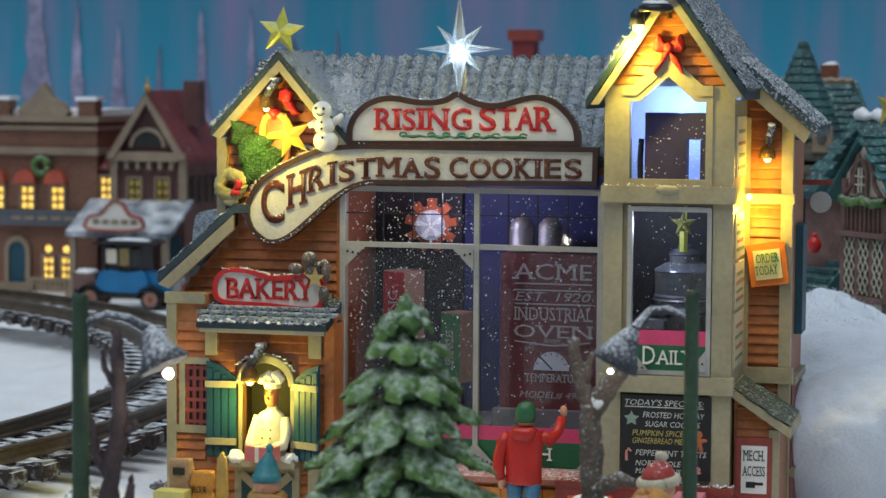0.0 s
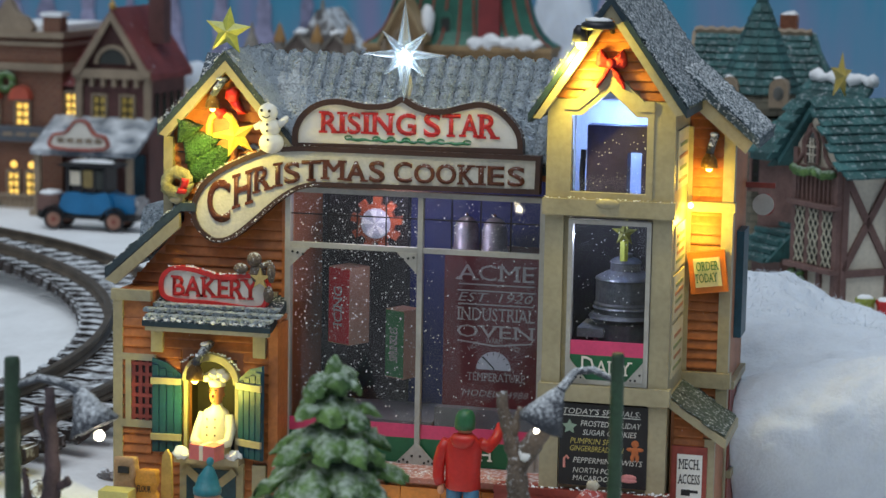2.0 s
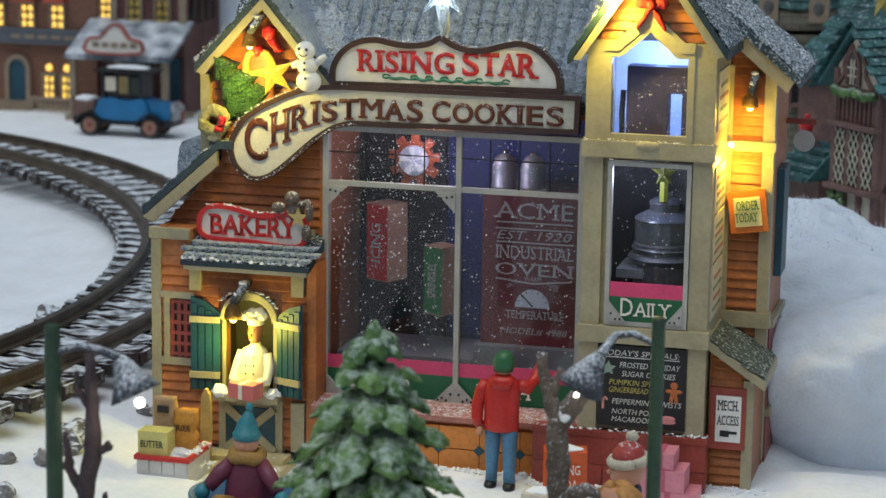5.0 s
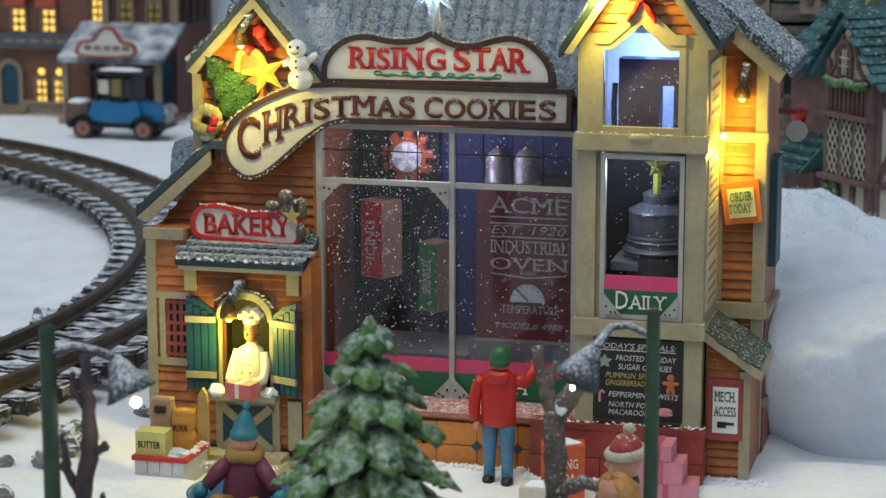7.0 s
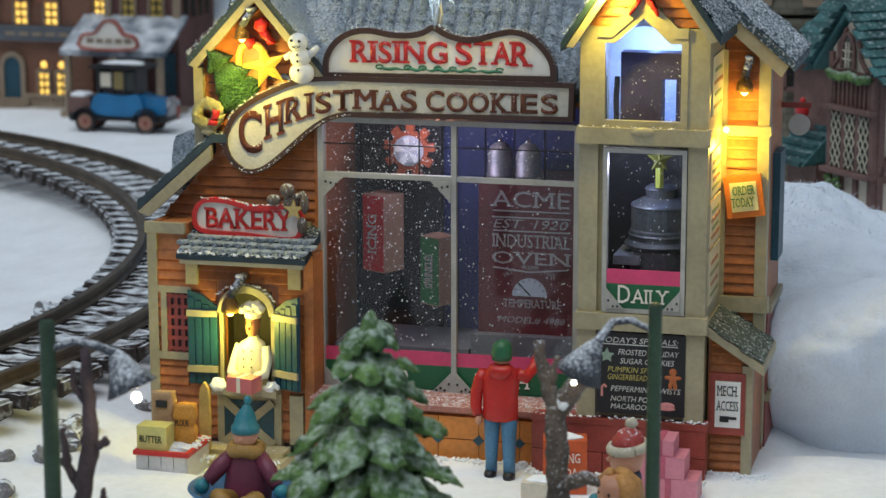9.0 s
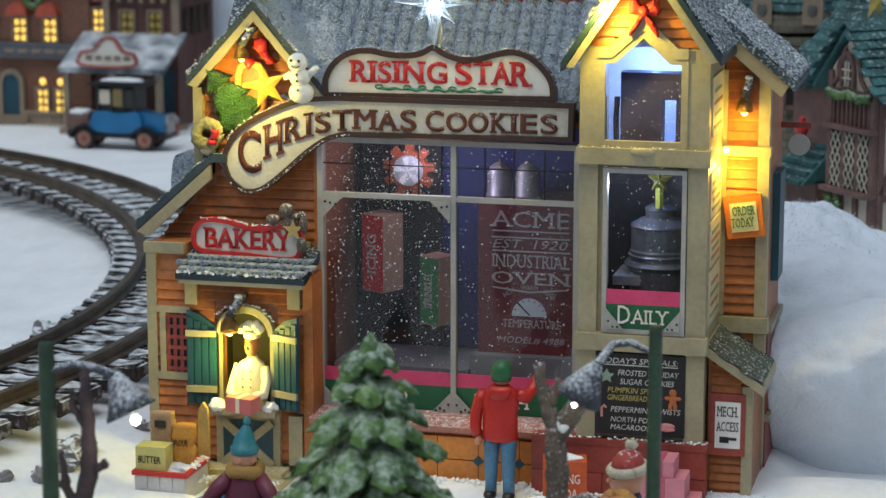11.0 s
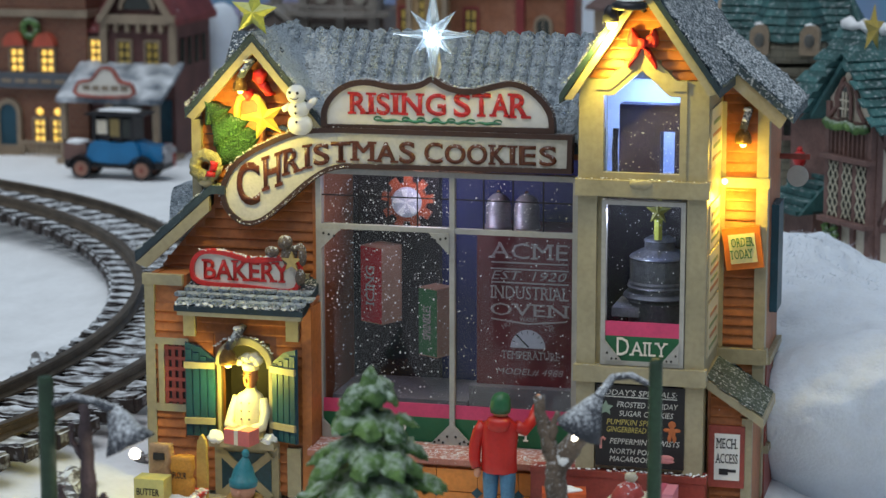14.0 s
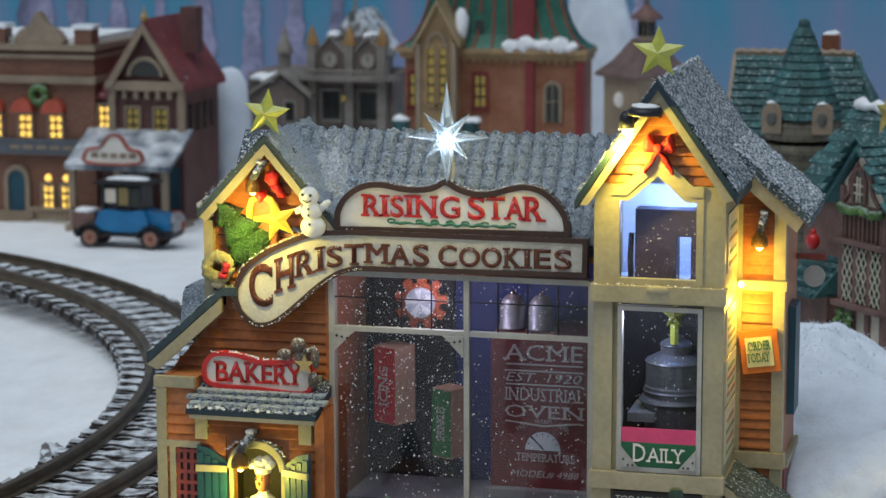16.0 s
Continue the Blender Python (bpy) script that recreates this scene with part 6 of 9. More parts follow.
shop = thing("porch_shop", -54, 115, -1.3, "dark red gabled shop with snowy porch and white arched sign", "model house")
part("shop_wall", prism(bmn(), [(-57.4, -1.4), (-50.2, -1.4), (-50.2, 12.6), (-53.8, 18.0), (-57.4, 12.6)], 112, 122), M["red_clap"], shop)
part("link_wall", box(bmn(), -59.6, 112.6, -1.4, -57.4, 121, 10.8), M["red_clap"], shop)
part("link_roof", prism(bmn(), [(112, 10.8), (121, 10.8), (117.5, 14.2)], -59.8, -57.3, "yz"), M["red_roof"], shop, "dull red roof")
window(shop, -58.5, 112.6, 8.9, 1.2, 2.3)
roof_slab("shop_roof", [(-58.0, 12.2), (-53.8, 18.6), (-49.6, 12.2)], 111.2, 122.6, "xz", M["red_roof"], shop, 0.6, "dull red steep roof")
for x0, x1 in ((-57.9, -53.8), (-49.7, -53.8)):
    part("rake_board", prism(bmn(), [(x0, 12.0), (x1, 18.3), (x1, 17.3), (x0 + (1 if x1 > x0 else -1) * 0.8, 12.0)], 110.9, 111.3), M["stone_trim"], shop)
part("finial", lathe(bmn(), -53.8, 111.5, 18.4, [(0.3, 0), (0.4, 0.4), (0.15, 0.8), (0.05, 1.5)], 8), mat("gilt_finial", (0.45, 0.27, 0.06), 0.4), shop)
part("eave_cornice", box(bmn(), -57.8, 111.1, 11.7, -49.8, 112.1, 12.6), M["stone_trim"], shop, bevel=0.08)
for k in range(7):
    part("eave_bracket", box(bmn(), -57.3 + k * 1.15, 111.3, 10.9, -56.9 + k * 1.15, 112.0, 11.7), M["stone_trim"], shop)
fan = [(-53.8 + 1.5 * math.cos(a), 13.1 + 1.5 * math.sin(a)) for a in [math.pi * k / 12 for k in range(13)]]
part("fan_window", prism(bmn(), fan, 111.7, 112.1), M["dark_glass"], shop, "half-round attic window")
bm = bmn()
for k in range(12):
    a0, a1 = math.pi * k / 12, math.pi * (k + 1) / 12
    prism(bm, [(-53.8 + q * math.cos(a), 13.1 + q * math.sin(a)) for q, a in ((1.5, a0), (1.9, a0), (1.9, a1), (1.5, a1))], 111.4, 112)
part("fan_window_surround", bm, M["stone_trim"], shop)
for x in (-55.3, -52.4):
    window(shop, x, 112, 8.7, 1.3, 2.5, lit="dim", frame=M["stone_trim"])
for x in (-57.4, -50.3):
    part("corner_board", box(bmn(), x - 0.35, 111.6, 7, x + 0.35, 112.1, 11.8), M["stone_trim"], shop)
for k in range(4):
    w = part("side_window", box(bmn(), -50.15, 113.5 + 2 * k, 7.5, -50.05, 114.4 + 2 * k, 10.2), M["dark_glass"], shop)
part("chimney", box(bmn(), -51.8, 116, 15, -50.2, 118, 19.5), M["red_clap"], shop, "dark red chimney", bevel=0.08)
part("porch_roof", prism(bmn(), [(105.8, 4.6), (112.2, 7.6), (112.2, 8.0), (105.8, 5.1)], -60.0, -49.3, "yz"), mat("icy_porch_roof", (0.10, 0.13, 0.17), 0.5, 0.3, 40, 0.3, snow=0.40, snow_scale=60, snow_soft=0.45), shop, "snowy slate porch roof", bevel=0.08)
bs = outline_sign("arched_shop_sign", smooth_line([(-57.6, 5.3), (-52.2, 5.3), (-52.1, 6.6), (-53.2, 6.9), (-54.0, 8.0), (-55.2, 8.1), (-56.2, 7.0), (-57.5, 6.7)], 3), 105.3, 105.8, mat("coral_rim", (0.42, 0.11, 0.08), 0.5), M["board_white"], 0.25, shop, "white arched shop sign, lettering illegible")
for i in range(5):
    part("print_bar", box(bmn(), -57.0 + i * 0.95, 105.38, 5.9, -56.3 + i * 0.95, 105.46, 6.35), M["stone_trim"], bs)
for x in (-59.4, -54.8, -50.0):
    part("porch_post", box(bmn(), x - 0.3, 106.0, -1.3, x + 0.3, 106.6, 4.8), M["stone_trim"], shop)
part("porch_deck", box(bmn(), -60.0, 105.6, -1.4, -49.3, 112, -0.8), M["stone_trim"], shop)
part("shop_door", box(bmn(), -52.6, 111.7, -0.8, -50.6, 112, 4.3), M["teal"], shop, "dark teal shop door")
part("shop_front_window", box(bmn(), -57.0, 111.7, 0.5, -53.6, 112, 4.2), M["dark_glass"], shop)
for k in range(6):
    part("porch_baluster", box(bmn(), -59.0 + k * 0.6, 106.1, -0.8, -58.8 + k * 0.6, 106.3, 0.8), M["stone_trim"], shop)
part("porch_rail", box(bmn(), -59.4, 106.0, 0.7, -55.2, 106.4, 1.0), M["stone_trim"], shop)
part("barrel", lathe(bmn(), -49.0, 106.5, -1.3, [(0.7, 0), (0.85, 1), (0.7, 2), (0.3, 2.2)], 12), M["brick"], shop, "dull red barrel", smooth=True)

car = thing("vintage_car", -50.8, 98.6, -1.3, "blue vintage car with black cabin parked on the snow", "car")
blue = mat("blue_car_paint", (0.01, 0.16, 0.36), 0.3, 0.15)
part("car_body", prism(bmn(), smooth_line([(-53.0, 0.4), (-48.6, 0.35), (-48.6, 2.2), (-50.2, 2.1), (-52.6, 2.25), (-53.2, 1.4)], 3), 97.2, 100.0), blue, car, bevel=0.1)
part("hood", prism(bmn(), smooth_line([(-48.7, 0.4), (-46.2, 0.45), (-46.15, 1.7), (-47.4, 1.95), (-48.7, 2.1)], 3), 97.7, 99.5), blue, car, "blue engine hood", bevel=0.12)
part("radiator", box(bmn(), -46.15, 97.7, 0.3, -45.85, 99.5, 1.95), M["dull_metal"], car, bevel=0.08)
for y in (97.6, 99.6):
    part("headlamp", ball(bmn(), -45.8, y, 1.35, 0.3, 0.34, 0.34, 12, 8), M["dull_metal"], car, smooth=True)
part("chassis", box(bmn(), -55.6, 97.4, -0.25, -45.9, 99.8, 0.4), M["black"], car)
cab = part("car_cabin", box(box(box(bmn(), -52.75, 97.3, 2.2, -52.35, 99.9, 4.6), -49.1, 97.3, 2.2, -48.75, 99.9, 4.6), -52.35, 99.6, 2.2, -49.1, 99.9, 4.6), M["black"], car, "black car cabin")
for x0, x1 in ((-51.3, -51.05), (-50.1, -49.85)):
    part("cabin_pillar", box(bmn(), x0, 97.3, 2.2, x1, 97.55, 4.6), M["black"], cab)
part("car_window", box(bmn(), -52.35, 97.35, 2.9, -51.3, 97.45, 4.2), M["plaster"], cab, "pale window")
part("car_window", box(bmn(), -51.05, 97.35, 2.7, -50.1, 97.45, 4.3), mat("amber_glass", (0.30, 0.22, 0.08), 0.3), cab, "amber window")
part("car_window", box(bmn(), -49.85, 97.35, 2.6, -49.1, 97.45, 4.3), M["dark_glass"], cab)
part("seat_back", box(bmn(), -52.3, 97.6, 2.2, -49.2, 99.5, 3.1), M["interior_dark"], cab)
part("car_roof", prism(bmn(), smooth_line([(-53.1, 4.6), (-48.0, 4.6), (-48.2, 4.85), (-50.5, 5.0), (-52.9, 4.9)], 3), 97.0, 100.2), M["black"], car, "black roof", bevel=0.08)
part("roof_snow", ball(bmn(), -50.6, 98.6, 4.95, 2.1, 1.3, 0.22, 20, 10, rough=0.12), M["snow"], car, "snow on the roof", smooth=True)
tan_t = mat("tan_wheel_paint", (0.34, 0.17, 0.12), 0.7, 0.2)
for x in (-53.9, -48.0):
    for y in (97.2, 100.1):
        z = -0.33
        wheel = part("wheel", tube(bmn(), [(x + 0.82 * math.cos(a), y, z + 0.82 * math.sin(a)) for a in [2 * math.pi * k / 20 for k in range(21)]], 0.16, 8), M["black"], car, "dark tyre", smooth=True)
        part("rim", prism(bmn(), [(x + 0.72 * math.cos(a), z + 0.72 * math.sin(a)) for a in [2 * math.pi * k / 20 for k in range(20)]], y - 0.06, y + 0.06), tan_t, wheel, "tan wheel disc")
        part("hubcap", ball(bmn(), x, y - 0.08, z, 0.2, 0.1, 0.2, 10, 6), M["brick"], wheel)
        bm = bmn()
        arc = [(x + 1.25 * math.cos(a), z + 1.3 * math.sin(a)) for a in [math.pi * (0.05 + 0.95 * k / 10) for k in range(11)]]
        low = [(x + 1.12 * math.cos(a), z + 1.16 * math.sin(a)) for a in [math.pi * (0.05 + 0.95 * k / 10) for k in range(11)]]
        for k in range(10):
            prism(bm, [arc[k], arc[k + 1], low[k + 1], low[k]], y - 0.35, y + 0.35)
        bmesh.ops.remove_doubles(bm, verts=bm.verts, dist=1e-3)
        part("fender", bm, M["black"], car)
part("running_board", box(bmn(), -52.7, 96.95, -0.1, -49.1, 97.4, 0.1), M["black"], car, bevel=0.03)
part("luggage_trunk", box(bmn(), -55.7, 97.5, 0.4, -53.5, 99.7, 1.9), M["timber"], car, "snowy trunk on the rear rack", bevel=0.1)
part("trunk_snow", ball(bmn(), -54.7, 98.5, 1.95, 1.1, 1.1, 0.35, 18, 10, rough=0.2), M["snow"], car, "snow on the trunk", smooth=True)

clockh = thing("clock_house", -44, 138, -1.3, "grey-brown clock house with gilt turrets and snowy roof", "model house")
clock_grey = mat("grey_brown_wall", (0.19, 0.15, 0.13), 0.7, 0.3, 40, 0.3, snow=0.1)
clock_stone = mat("grey_carved_stone", (0.27, 0.245, 0.215), 0.65, 0.3, 40, 0.3, snow=0.2)
gilt_cap = mat("gilt_cap", (0.36, 0.20, 0.07), 0.5, 0.2)
part("clock_wall", box(bmn(), -51.5, 135, -1.4, -35.6, 145, 11.4), clock_grey, clockh)
for x in (-44.2, -40.1, -36.6):
    part("turret", box(bmn(), x - 0.45, 134, 2, x + 0.45, 135.2, 14.6), clock_stone, clockh, bevel=0.08)
    part("turret_cap", lathe(bmn(), x, 134.6, 14.5, [(0.72, 0), (0.62, 0.6), (0.1, 2.0)], 8), gilt_cap, clockh, "gilt turret cap")
for x in (-42.25, -38.15):
    g = part("clock_gable", prism(bmn(), [(x - 1.75, 11.3), (x + 1.75, 11.3), (x + 1.75, 13.6), (x, 15.1), (x - 1.75, 13.6)], 134.6, 138), clock_grey, clockh)
    c = part("clock_face", prism(bmn(), [(x + 0.68 * math.cos(a), 12.95 + 0.72 * math.sin(a)) for a in [2 * math.pi * k / 18 for k in range(18)]], 134.4, 134.62), mat("aged_clock_face", (0.42, 0.40, 0.34), 0.5, 0.15), g, "pale round clock face")
    part("clock_rim", tube(bmn(), [(x + 0.74 * math.cos(a), 134.45, 12.95 + 0.78 * math.sin(a)) for a in [2 * math.pi * k / 18 for k in range(19)]], 0.1, 5), clock_stone, g, smooth=True)
    part("clock_hand", box(bmn(), x - 0.05, 134.3, 12.9, x + 0.05, 134.4, 13.45), M["black"], g)
    roof_slab("clock_gable_roof", [(x - 2.0, 13.5), (x, 15.6), (x + 2.0, 13.5)], 134.3, 138.2, "xz", clock_stone, clockh, 0.35)
    part("gable_snow", ball(bmn(), x, 136, 15.5, 0.7, 1.6, 0.35, 16, 9, rough=0.3), M["snow"], clockh, smooth=True)
    window(clockh, x, 134.9, 8.2, 2.0, 3.0, lit=False, frame=clock_stone)
part("clock_roof", prism(bmn(), [(-43.6, 13.4), (-37.0, 13.4), (-39.6, 17.4), (-40.2, 18.0), (-40.9, 17.8), (-41.4, 16.9)], 137, 144), mat("snowy_slate_roof", (0.16, 0.15, 0.15), 0.7, 0.3, 40, 0.4, snow=0.5, snow_scale=110), clockh, "steep snow-patched roof", bevel=0.25)
part("ridge_finial", lathe(bmn(), -40.5, 138, 17.8, [(0.3, 0), (0.22, 0.7), (0.06, 1.6)], 8), clock_stone, clockh)
part("balcony", prism(bmn(), smooth_line([(-45.1, 133.4), (-40.3, 132.4), (-35.5, 133.4), (-35.5, 135), (-45.1, 135)], 3), 10.9, 11.4, "xy"), clock_stone, clockh, "curved stone balcony")
part("balcony_rail", tube(bmn(), [(-45.0 + 0.95 * k, 133.3 - 0.8 * math.sin(math.pi * k / 10), 12.0) for k in range(11)], 0.12, 5), clock_stone, clockh, smooth=True)
for k in range(21):
    f = k / 20
    part("baluster", box(bmn(), -45.1 + 9.5 * f, 133.25 - 0.8 * math.sin(math.pi * f), 11.35, -44.95 + 9.5 * f, 133.4 - 0.8 * math.sin(math.pi * f), 12.0), clock_stone, clockh)
part("low_gable", prism(bmn(), [(-50.6, 2), (-44.6, 2), (-44.6, 9.2), (-47.2, 11.2), (-50.6, 9.2)], 133, 136), clock_grey, clockh)
roof_slab("low_gable_roof", [(-51.4, 9.2), (-47.1, 12.0), (-43.8, 9.5)], 132.5, 137, "xz", clock_stone, clockh, 0.45)
part("low_gable_snow", ball(bmn(), -49.2, 134.4, 10.95, 1.9, 1.6, 0.55, 18, 10, rough=0.4), M["snow"], clockh, "snow on the low gable", smooth=True)
for x in (-48.6, -46.2):
    window(clockh, x, 133, 7.6, 1.0, 2.0, lit=False, frame=clock_stone)
part("small_lantern", ball(bmn(), -40.6, 133.8, 9.0, 0.25, 0.2, 0.35), M["dim_win"], clockh, "small lit lantern", smooth=True)
part("slim_turret", lathe(bmn(), -48.4, 138, 8, [(0.75, 0), (0.7, 5.2), (1.0, 5.3), (0.9, 5.8), (0.35, 7.2), (0.3, 7.6), (0.06, 8.4)], 8), clock_stone, clockh, "slim turret with snowy cap")

green = thing("green_roof_villa", -22, 132, -1.3, "brick villa with green mansard roof and snowy dormers", "model house")
villa_red = mat("deep_red_paint", (0.22, 0.028, 0.03), 0.6, 0.2)
villa_tan = mat("weathered_tan_stone", (0.38, 0.25, 0.125), 0.65, 0.3, 40, 0.3, snow=0.15)
part("villa_wall", box(bmn(), -31.8, 126, -1.4, -13.6, 130, 14.3), M["villa_brick"], green)
part("villa_cornice", box(box(bmn(), -32.2, 125.5, 14.1, -13.3, 130.2, 14.7), -32.5, 125.1, 14.7, -13.1, 130.4, 15.2), villa_tan, green, "tan cornice", bevel=0.12)
CURVE = ((9.6, 2.6, 15.2), (8.7, 2.1, 15.7), (8.0, 1.75, 16.5), (7.4, 1.5, 17.6), (7.0, 1.3, 18.8), (6.6, 1.15, 20.2), (6.3, 1.0, 22.0))
bm = bmn()
rings = [[bm.verts.new((-22.8 + sx * a, 128 + sy * b, z)) for sx, sy in ((-1, -1), (1, -1), (1, 1), (-1, 1))] for a, b, z in CURVE]
for r0, r1 in zip(rings, rings[1:]):
    for k in range(4):
        bm.faces.new((r0[k], r0[(k + 1) % 4], r1[(k + 1) % 4], r1[k]))
bm.faces.new(rings[-1]), bm.faces.new(rings[0][::-1])
part("villa_roof", bm, mat("green_roof", (0.02, 0.125, 0.085), 0.5, 0.35, 30, 0.3, snow=0.1, snow_scale=160), green, "green mansard roof with flared eaves")
for k in range(11):
    f = -1 + 0.2 * k
    part("roof_rib", tube(bmn(), [(-22.8 + f * a, 127.95 - b, z) for a, b, z in CURVE], 0.13, 5), mat("red_roof_rib", (0.28, 0.075, 0.05), 0.5, 0.2), green, "red standing rib")
for k in range(16):
    part("cornice_bracket", box(bmn(), -25.6 + k * 0.76, 125.6, 13.75, -25.35 + k * 0.76, 126, 14.12), villa_tan, green)
part("villa_bay", prism(bmn(), [(-29.6, -1.4), (-26.2, -1.4), (-26.2, 16.6), (-27.8, 19.3), (-29.6, 16.4)], 123.6, 127.4), villa_tan, green, "narrow tan bay with a steep gable")
for x in (-29.75, -26.15):
    part("bay_pier", box(bmn(), x - 0.25, 123.2, -1.4, x + 0.25, 124, 15.8), M["stone_trim"], green, bevel=0.08)
roof_slab("bay_roof", [(-30.3, 15.6), (-27.8, 20.1), (-25.5, 16.0)], 123.0, 128.4, "xz", mat("tan_bargeboard", (0.36, 0.26, 0.14), 0.6, 0.2, snow=0.2), green, 0.6)
part("gable_arch", tube(bmn(), [(-27.85 + 0.95 * math.cos(a), 123.4, 15.2 + 1.6 * math.sin(a)) for a in [math.pi * k / 12 for k in range(13)]], 0.18, 6), M["stone_trim"], green, smooth=True)
for x in (-28.45, -27.25):
    window(green, x, 123.6, 12.6, 0.7, 5.6, lit="dim", frame=villa_tan, nx=1, nz=6)
for x in (-30.7, -24.05):
    window(green, x, 126, 10.9, 1.2, 3.3, lit="dim", frame=villa_red)
arch = [(-17.35, 8.0), (-16.05, 8.0), (-16.05, 11.1)] + [(-16.7 + 0.65 * math.cos(a), 11.1 + 0.7 * math.sin(a)) for a in [math.pi * k / 8 for k in range(1, 8)]] + [(-17.35, 11.1)]
aw = part("arched_window", prism(bmn(), arch, 125.75, 126.1), M["dark_glass"], green, "dark arched window")
part("window_surround", tube(bmn(), [(-17.5, 125.8, 8.0), (-17.5, 125.8, 11.1)] + [(-16.7 - 0.8 * math.cos(a), 125.8, 11.1 + 0.85 * math.sin(a)) for a in [math.pi * k / 8 for k in range(1, 8)]] + [(-15.9, 125.8, 11.1), (-15.9, 125.8, 8.0)], 0.2, 6), M["stone_trim"], aw)
part("glazing_bar", box(box(bmn(), -16.75, 125.7, 8.0, -16.65, 125.8, 11.7), -17.3, 125.7, 10.0, -16.1, 125.8, 10.1), M["stone_trim"], aw)
for x in (-19.0, -13.95):
    part("red_column", box(bmn(), x - 0.42, 125.5, -1.4, x + 0.42, 126.2, 14.0), villa_red, green, "deep red corner column", bevel=0.1)
for x in (-31.3, -24.2):
    urn = part("urn", lathe(bmn(), x, 122.6, 6.4, [(0.8, 0), (1.0, 0.9), (0.8, 1.4), (1.05, 1.7), (0.3, 2.1)], 12), M["teal_tile"], green, "snowy dark urn", smooth=True)
    part("urn_snow", ball(bmn(), x, 122.6, 8.3, 0.95, 0.8, 0.4, 16, 9, rough=0.2), M["snow"], urn, smooth=True)
dm = part("dormer", prism(bmn(), [(-25.0, 16.2), (-23.4, 16.2), (-23.4, 17.7)] + [(-24.2 + 0.8 * math.cos(a), 17.7 + 0.9 * math.sin(a)) for a in [math.pi * k / 8 for k in range(1, 8)]] + [(-25.0, 17.7)], 126.3, 129), mat("green_dormer_paint", (0.03, 0.13, 0.09), 0.5, 0.2), green, "arched green dormer", bevel=0.1)
part("dormer_pane", box(bmn(), -24.65, 126.2, 16.5, -23.75, 126.35, 17.9), M["dark_glass"], dm)
part("villa_chimney", box(bmn(), -20.8, 125.9, 15.4, -18.6, 128.6, 24.2), villa_red, green, "deep red chimney", bevel=0.1)
part("chimney_cap", box(bmn(), -21.2, 125.6, 23.7, -18.2, 128.9, 24.8), M["brick"], green, bevel=0.08)
for x, z, rx, rz in ((-26.0, 17.3, 0.75, 1.7), (-20.9, 15.5, 0.9, 0.5), (-19.4, 15.6, 1.1, 0.75), (-17.6, 15.5, 1.0, 0.6), (-16.0, 15.6, 1.0, 0.75), (-14.7, 15.4, 0.8, 0.45)):
    part("roof_snow", ball(bmn(), x, 125.6, z, rx, 0.8, rz, 18, 12, rough=0.35), M["snow"], green, "snow lying on the roof", smooth=True)

cup = thing("cupola_house", -7, 122, -1.3, "tan house with brown tiled roof and small cupola", "model house")
part("cupola_wall", lathe(bmn(), -6.9, 122, -1.4, [(4.0, 0), (4.0, 14.4), (4.3, 14.5), (4.3, 14.9)], 4), M["stone_trim"], cup)
part("cupola_roof", lathe(bmn(), -6.9, 122, 13.1, [(4.9, 0), (4.9, 0.3), (3.1, 1.6), (1.3, 3.6)], 4), mat("brown_tiles", (0.17, 0.11, 0.10), 0.7, 0.3, 60, 0.4, snow=0.15), cup, "brown tiled roof")
drum = part("cupola_drum", lathe(bmn(), -6.8, 122, 16.4, [(1.05, 0), (1.05, 0.3), (0.85, 0.4), (0.85, 2.3)], 8), M["stone_trim"], cup)
for k in range(5):
    a = math.pi * (1.1 + 0.2 * k)
    part("louvre", box(bmn(), -0.2, -0.06, 0, 0.2, 0.06, 1.3, Matrix.Translation((-6.8 + 0.8 * math.cos(a), 122 + 0.8 * math.sin(a), 17.0)) @ Matrix.Rotation(a + math.pi / 2, 4, "Z")), M["dark_glass"], drum)
part("cupola_cap", lathe(bmn(), -6.8, 122, 18.6, [(1.6, 0), (1.5, 0.25), (0.7, 0.9), (0.3, 1.3), (0.22, 1.7), (0.05, 2.7)], 10), mat("brown_cap", (0.16, 0.08, 0.065), 0.6, 0.25, snow=0.15), cup, "brown cupola cap")
part("round_vent", ball(bmn(), -9.0, 120.0, 11.0, 0.6, 0.4, 0.75), M["board_white"], cup, smooth=True)

# stone house with a turret
stone = thing("turret_house", 13, 66, 0, "grey-green stone house with steep teal tiled turret", "model house")
part("stone_wall", box(bmn(), 8.8, 64, -1, 18.6, 74, 15.0), M["grey_stone"], stone)
part("stone_band", box(bmn(), 8.5, 63.6, 14.4, 18.8, 74, 15.2), M["stone_trim"], stone, bevel=0.1)
bm = bmn()
corner = [bm.verts.new(p) for p in ((8.3, 62.9, 14.6), (19.2, 62.9, 14.6), (19.2, 74.5, 14.6), (8.3, 74.5, 14.6), (8.3, 68.5, 19.8), (16.9, 68.5, 19.8))]
for q in ((0, 1, 5, 4), (1, 2, 5), (2, 3, 4, 5), (3, 0, 4), (3, 2, 1, 0)):
    bm.faces.new([corner[k] for k in q])
sr = part("stone_roof", bm, M["teal_tile"], stone, "steep teal tiled roof hipped at one end")
d = Vector((0, -5.6, -5.2)).normalized()
for r in range(11):
    shingled(sr, "roof_tile", Vector((8.5, 68.4, 19.9)) + d * 0.7 * r, Vector((1, 0, 0)), d, Vector((0, d.z, -d.y)), 10 + round(0.27 * r), 1, 0.82, 0.72, M["teal_tile"], lift=0.16, round_=False)
bm = bmn()
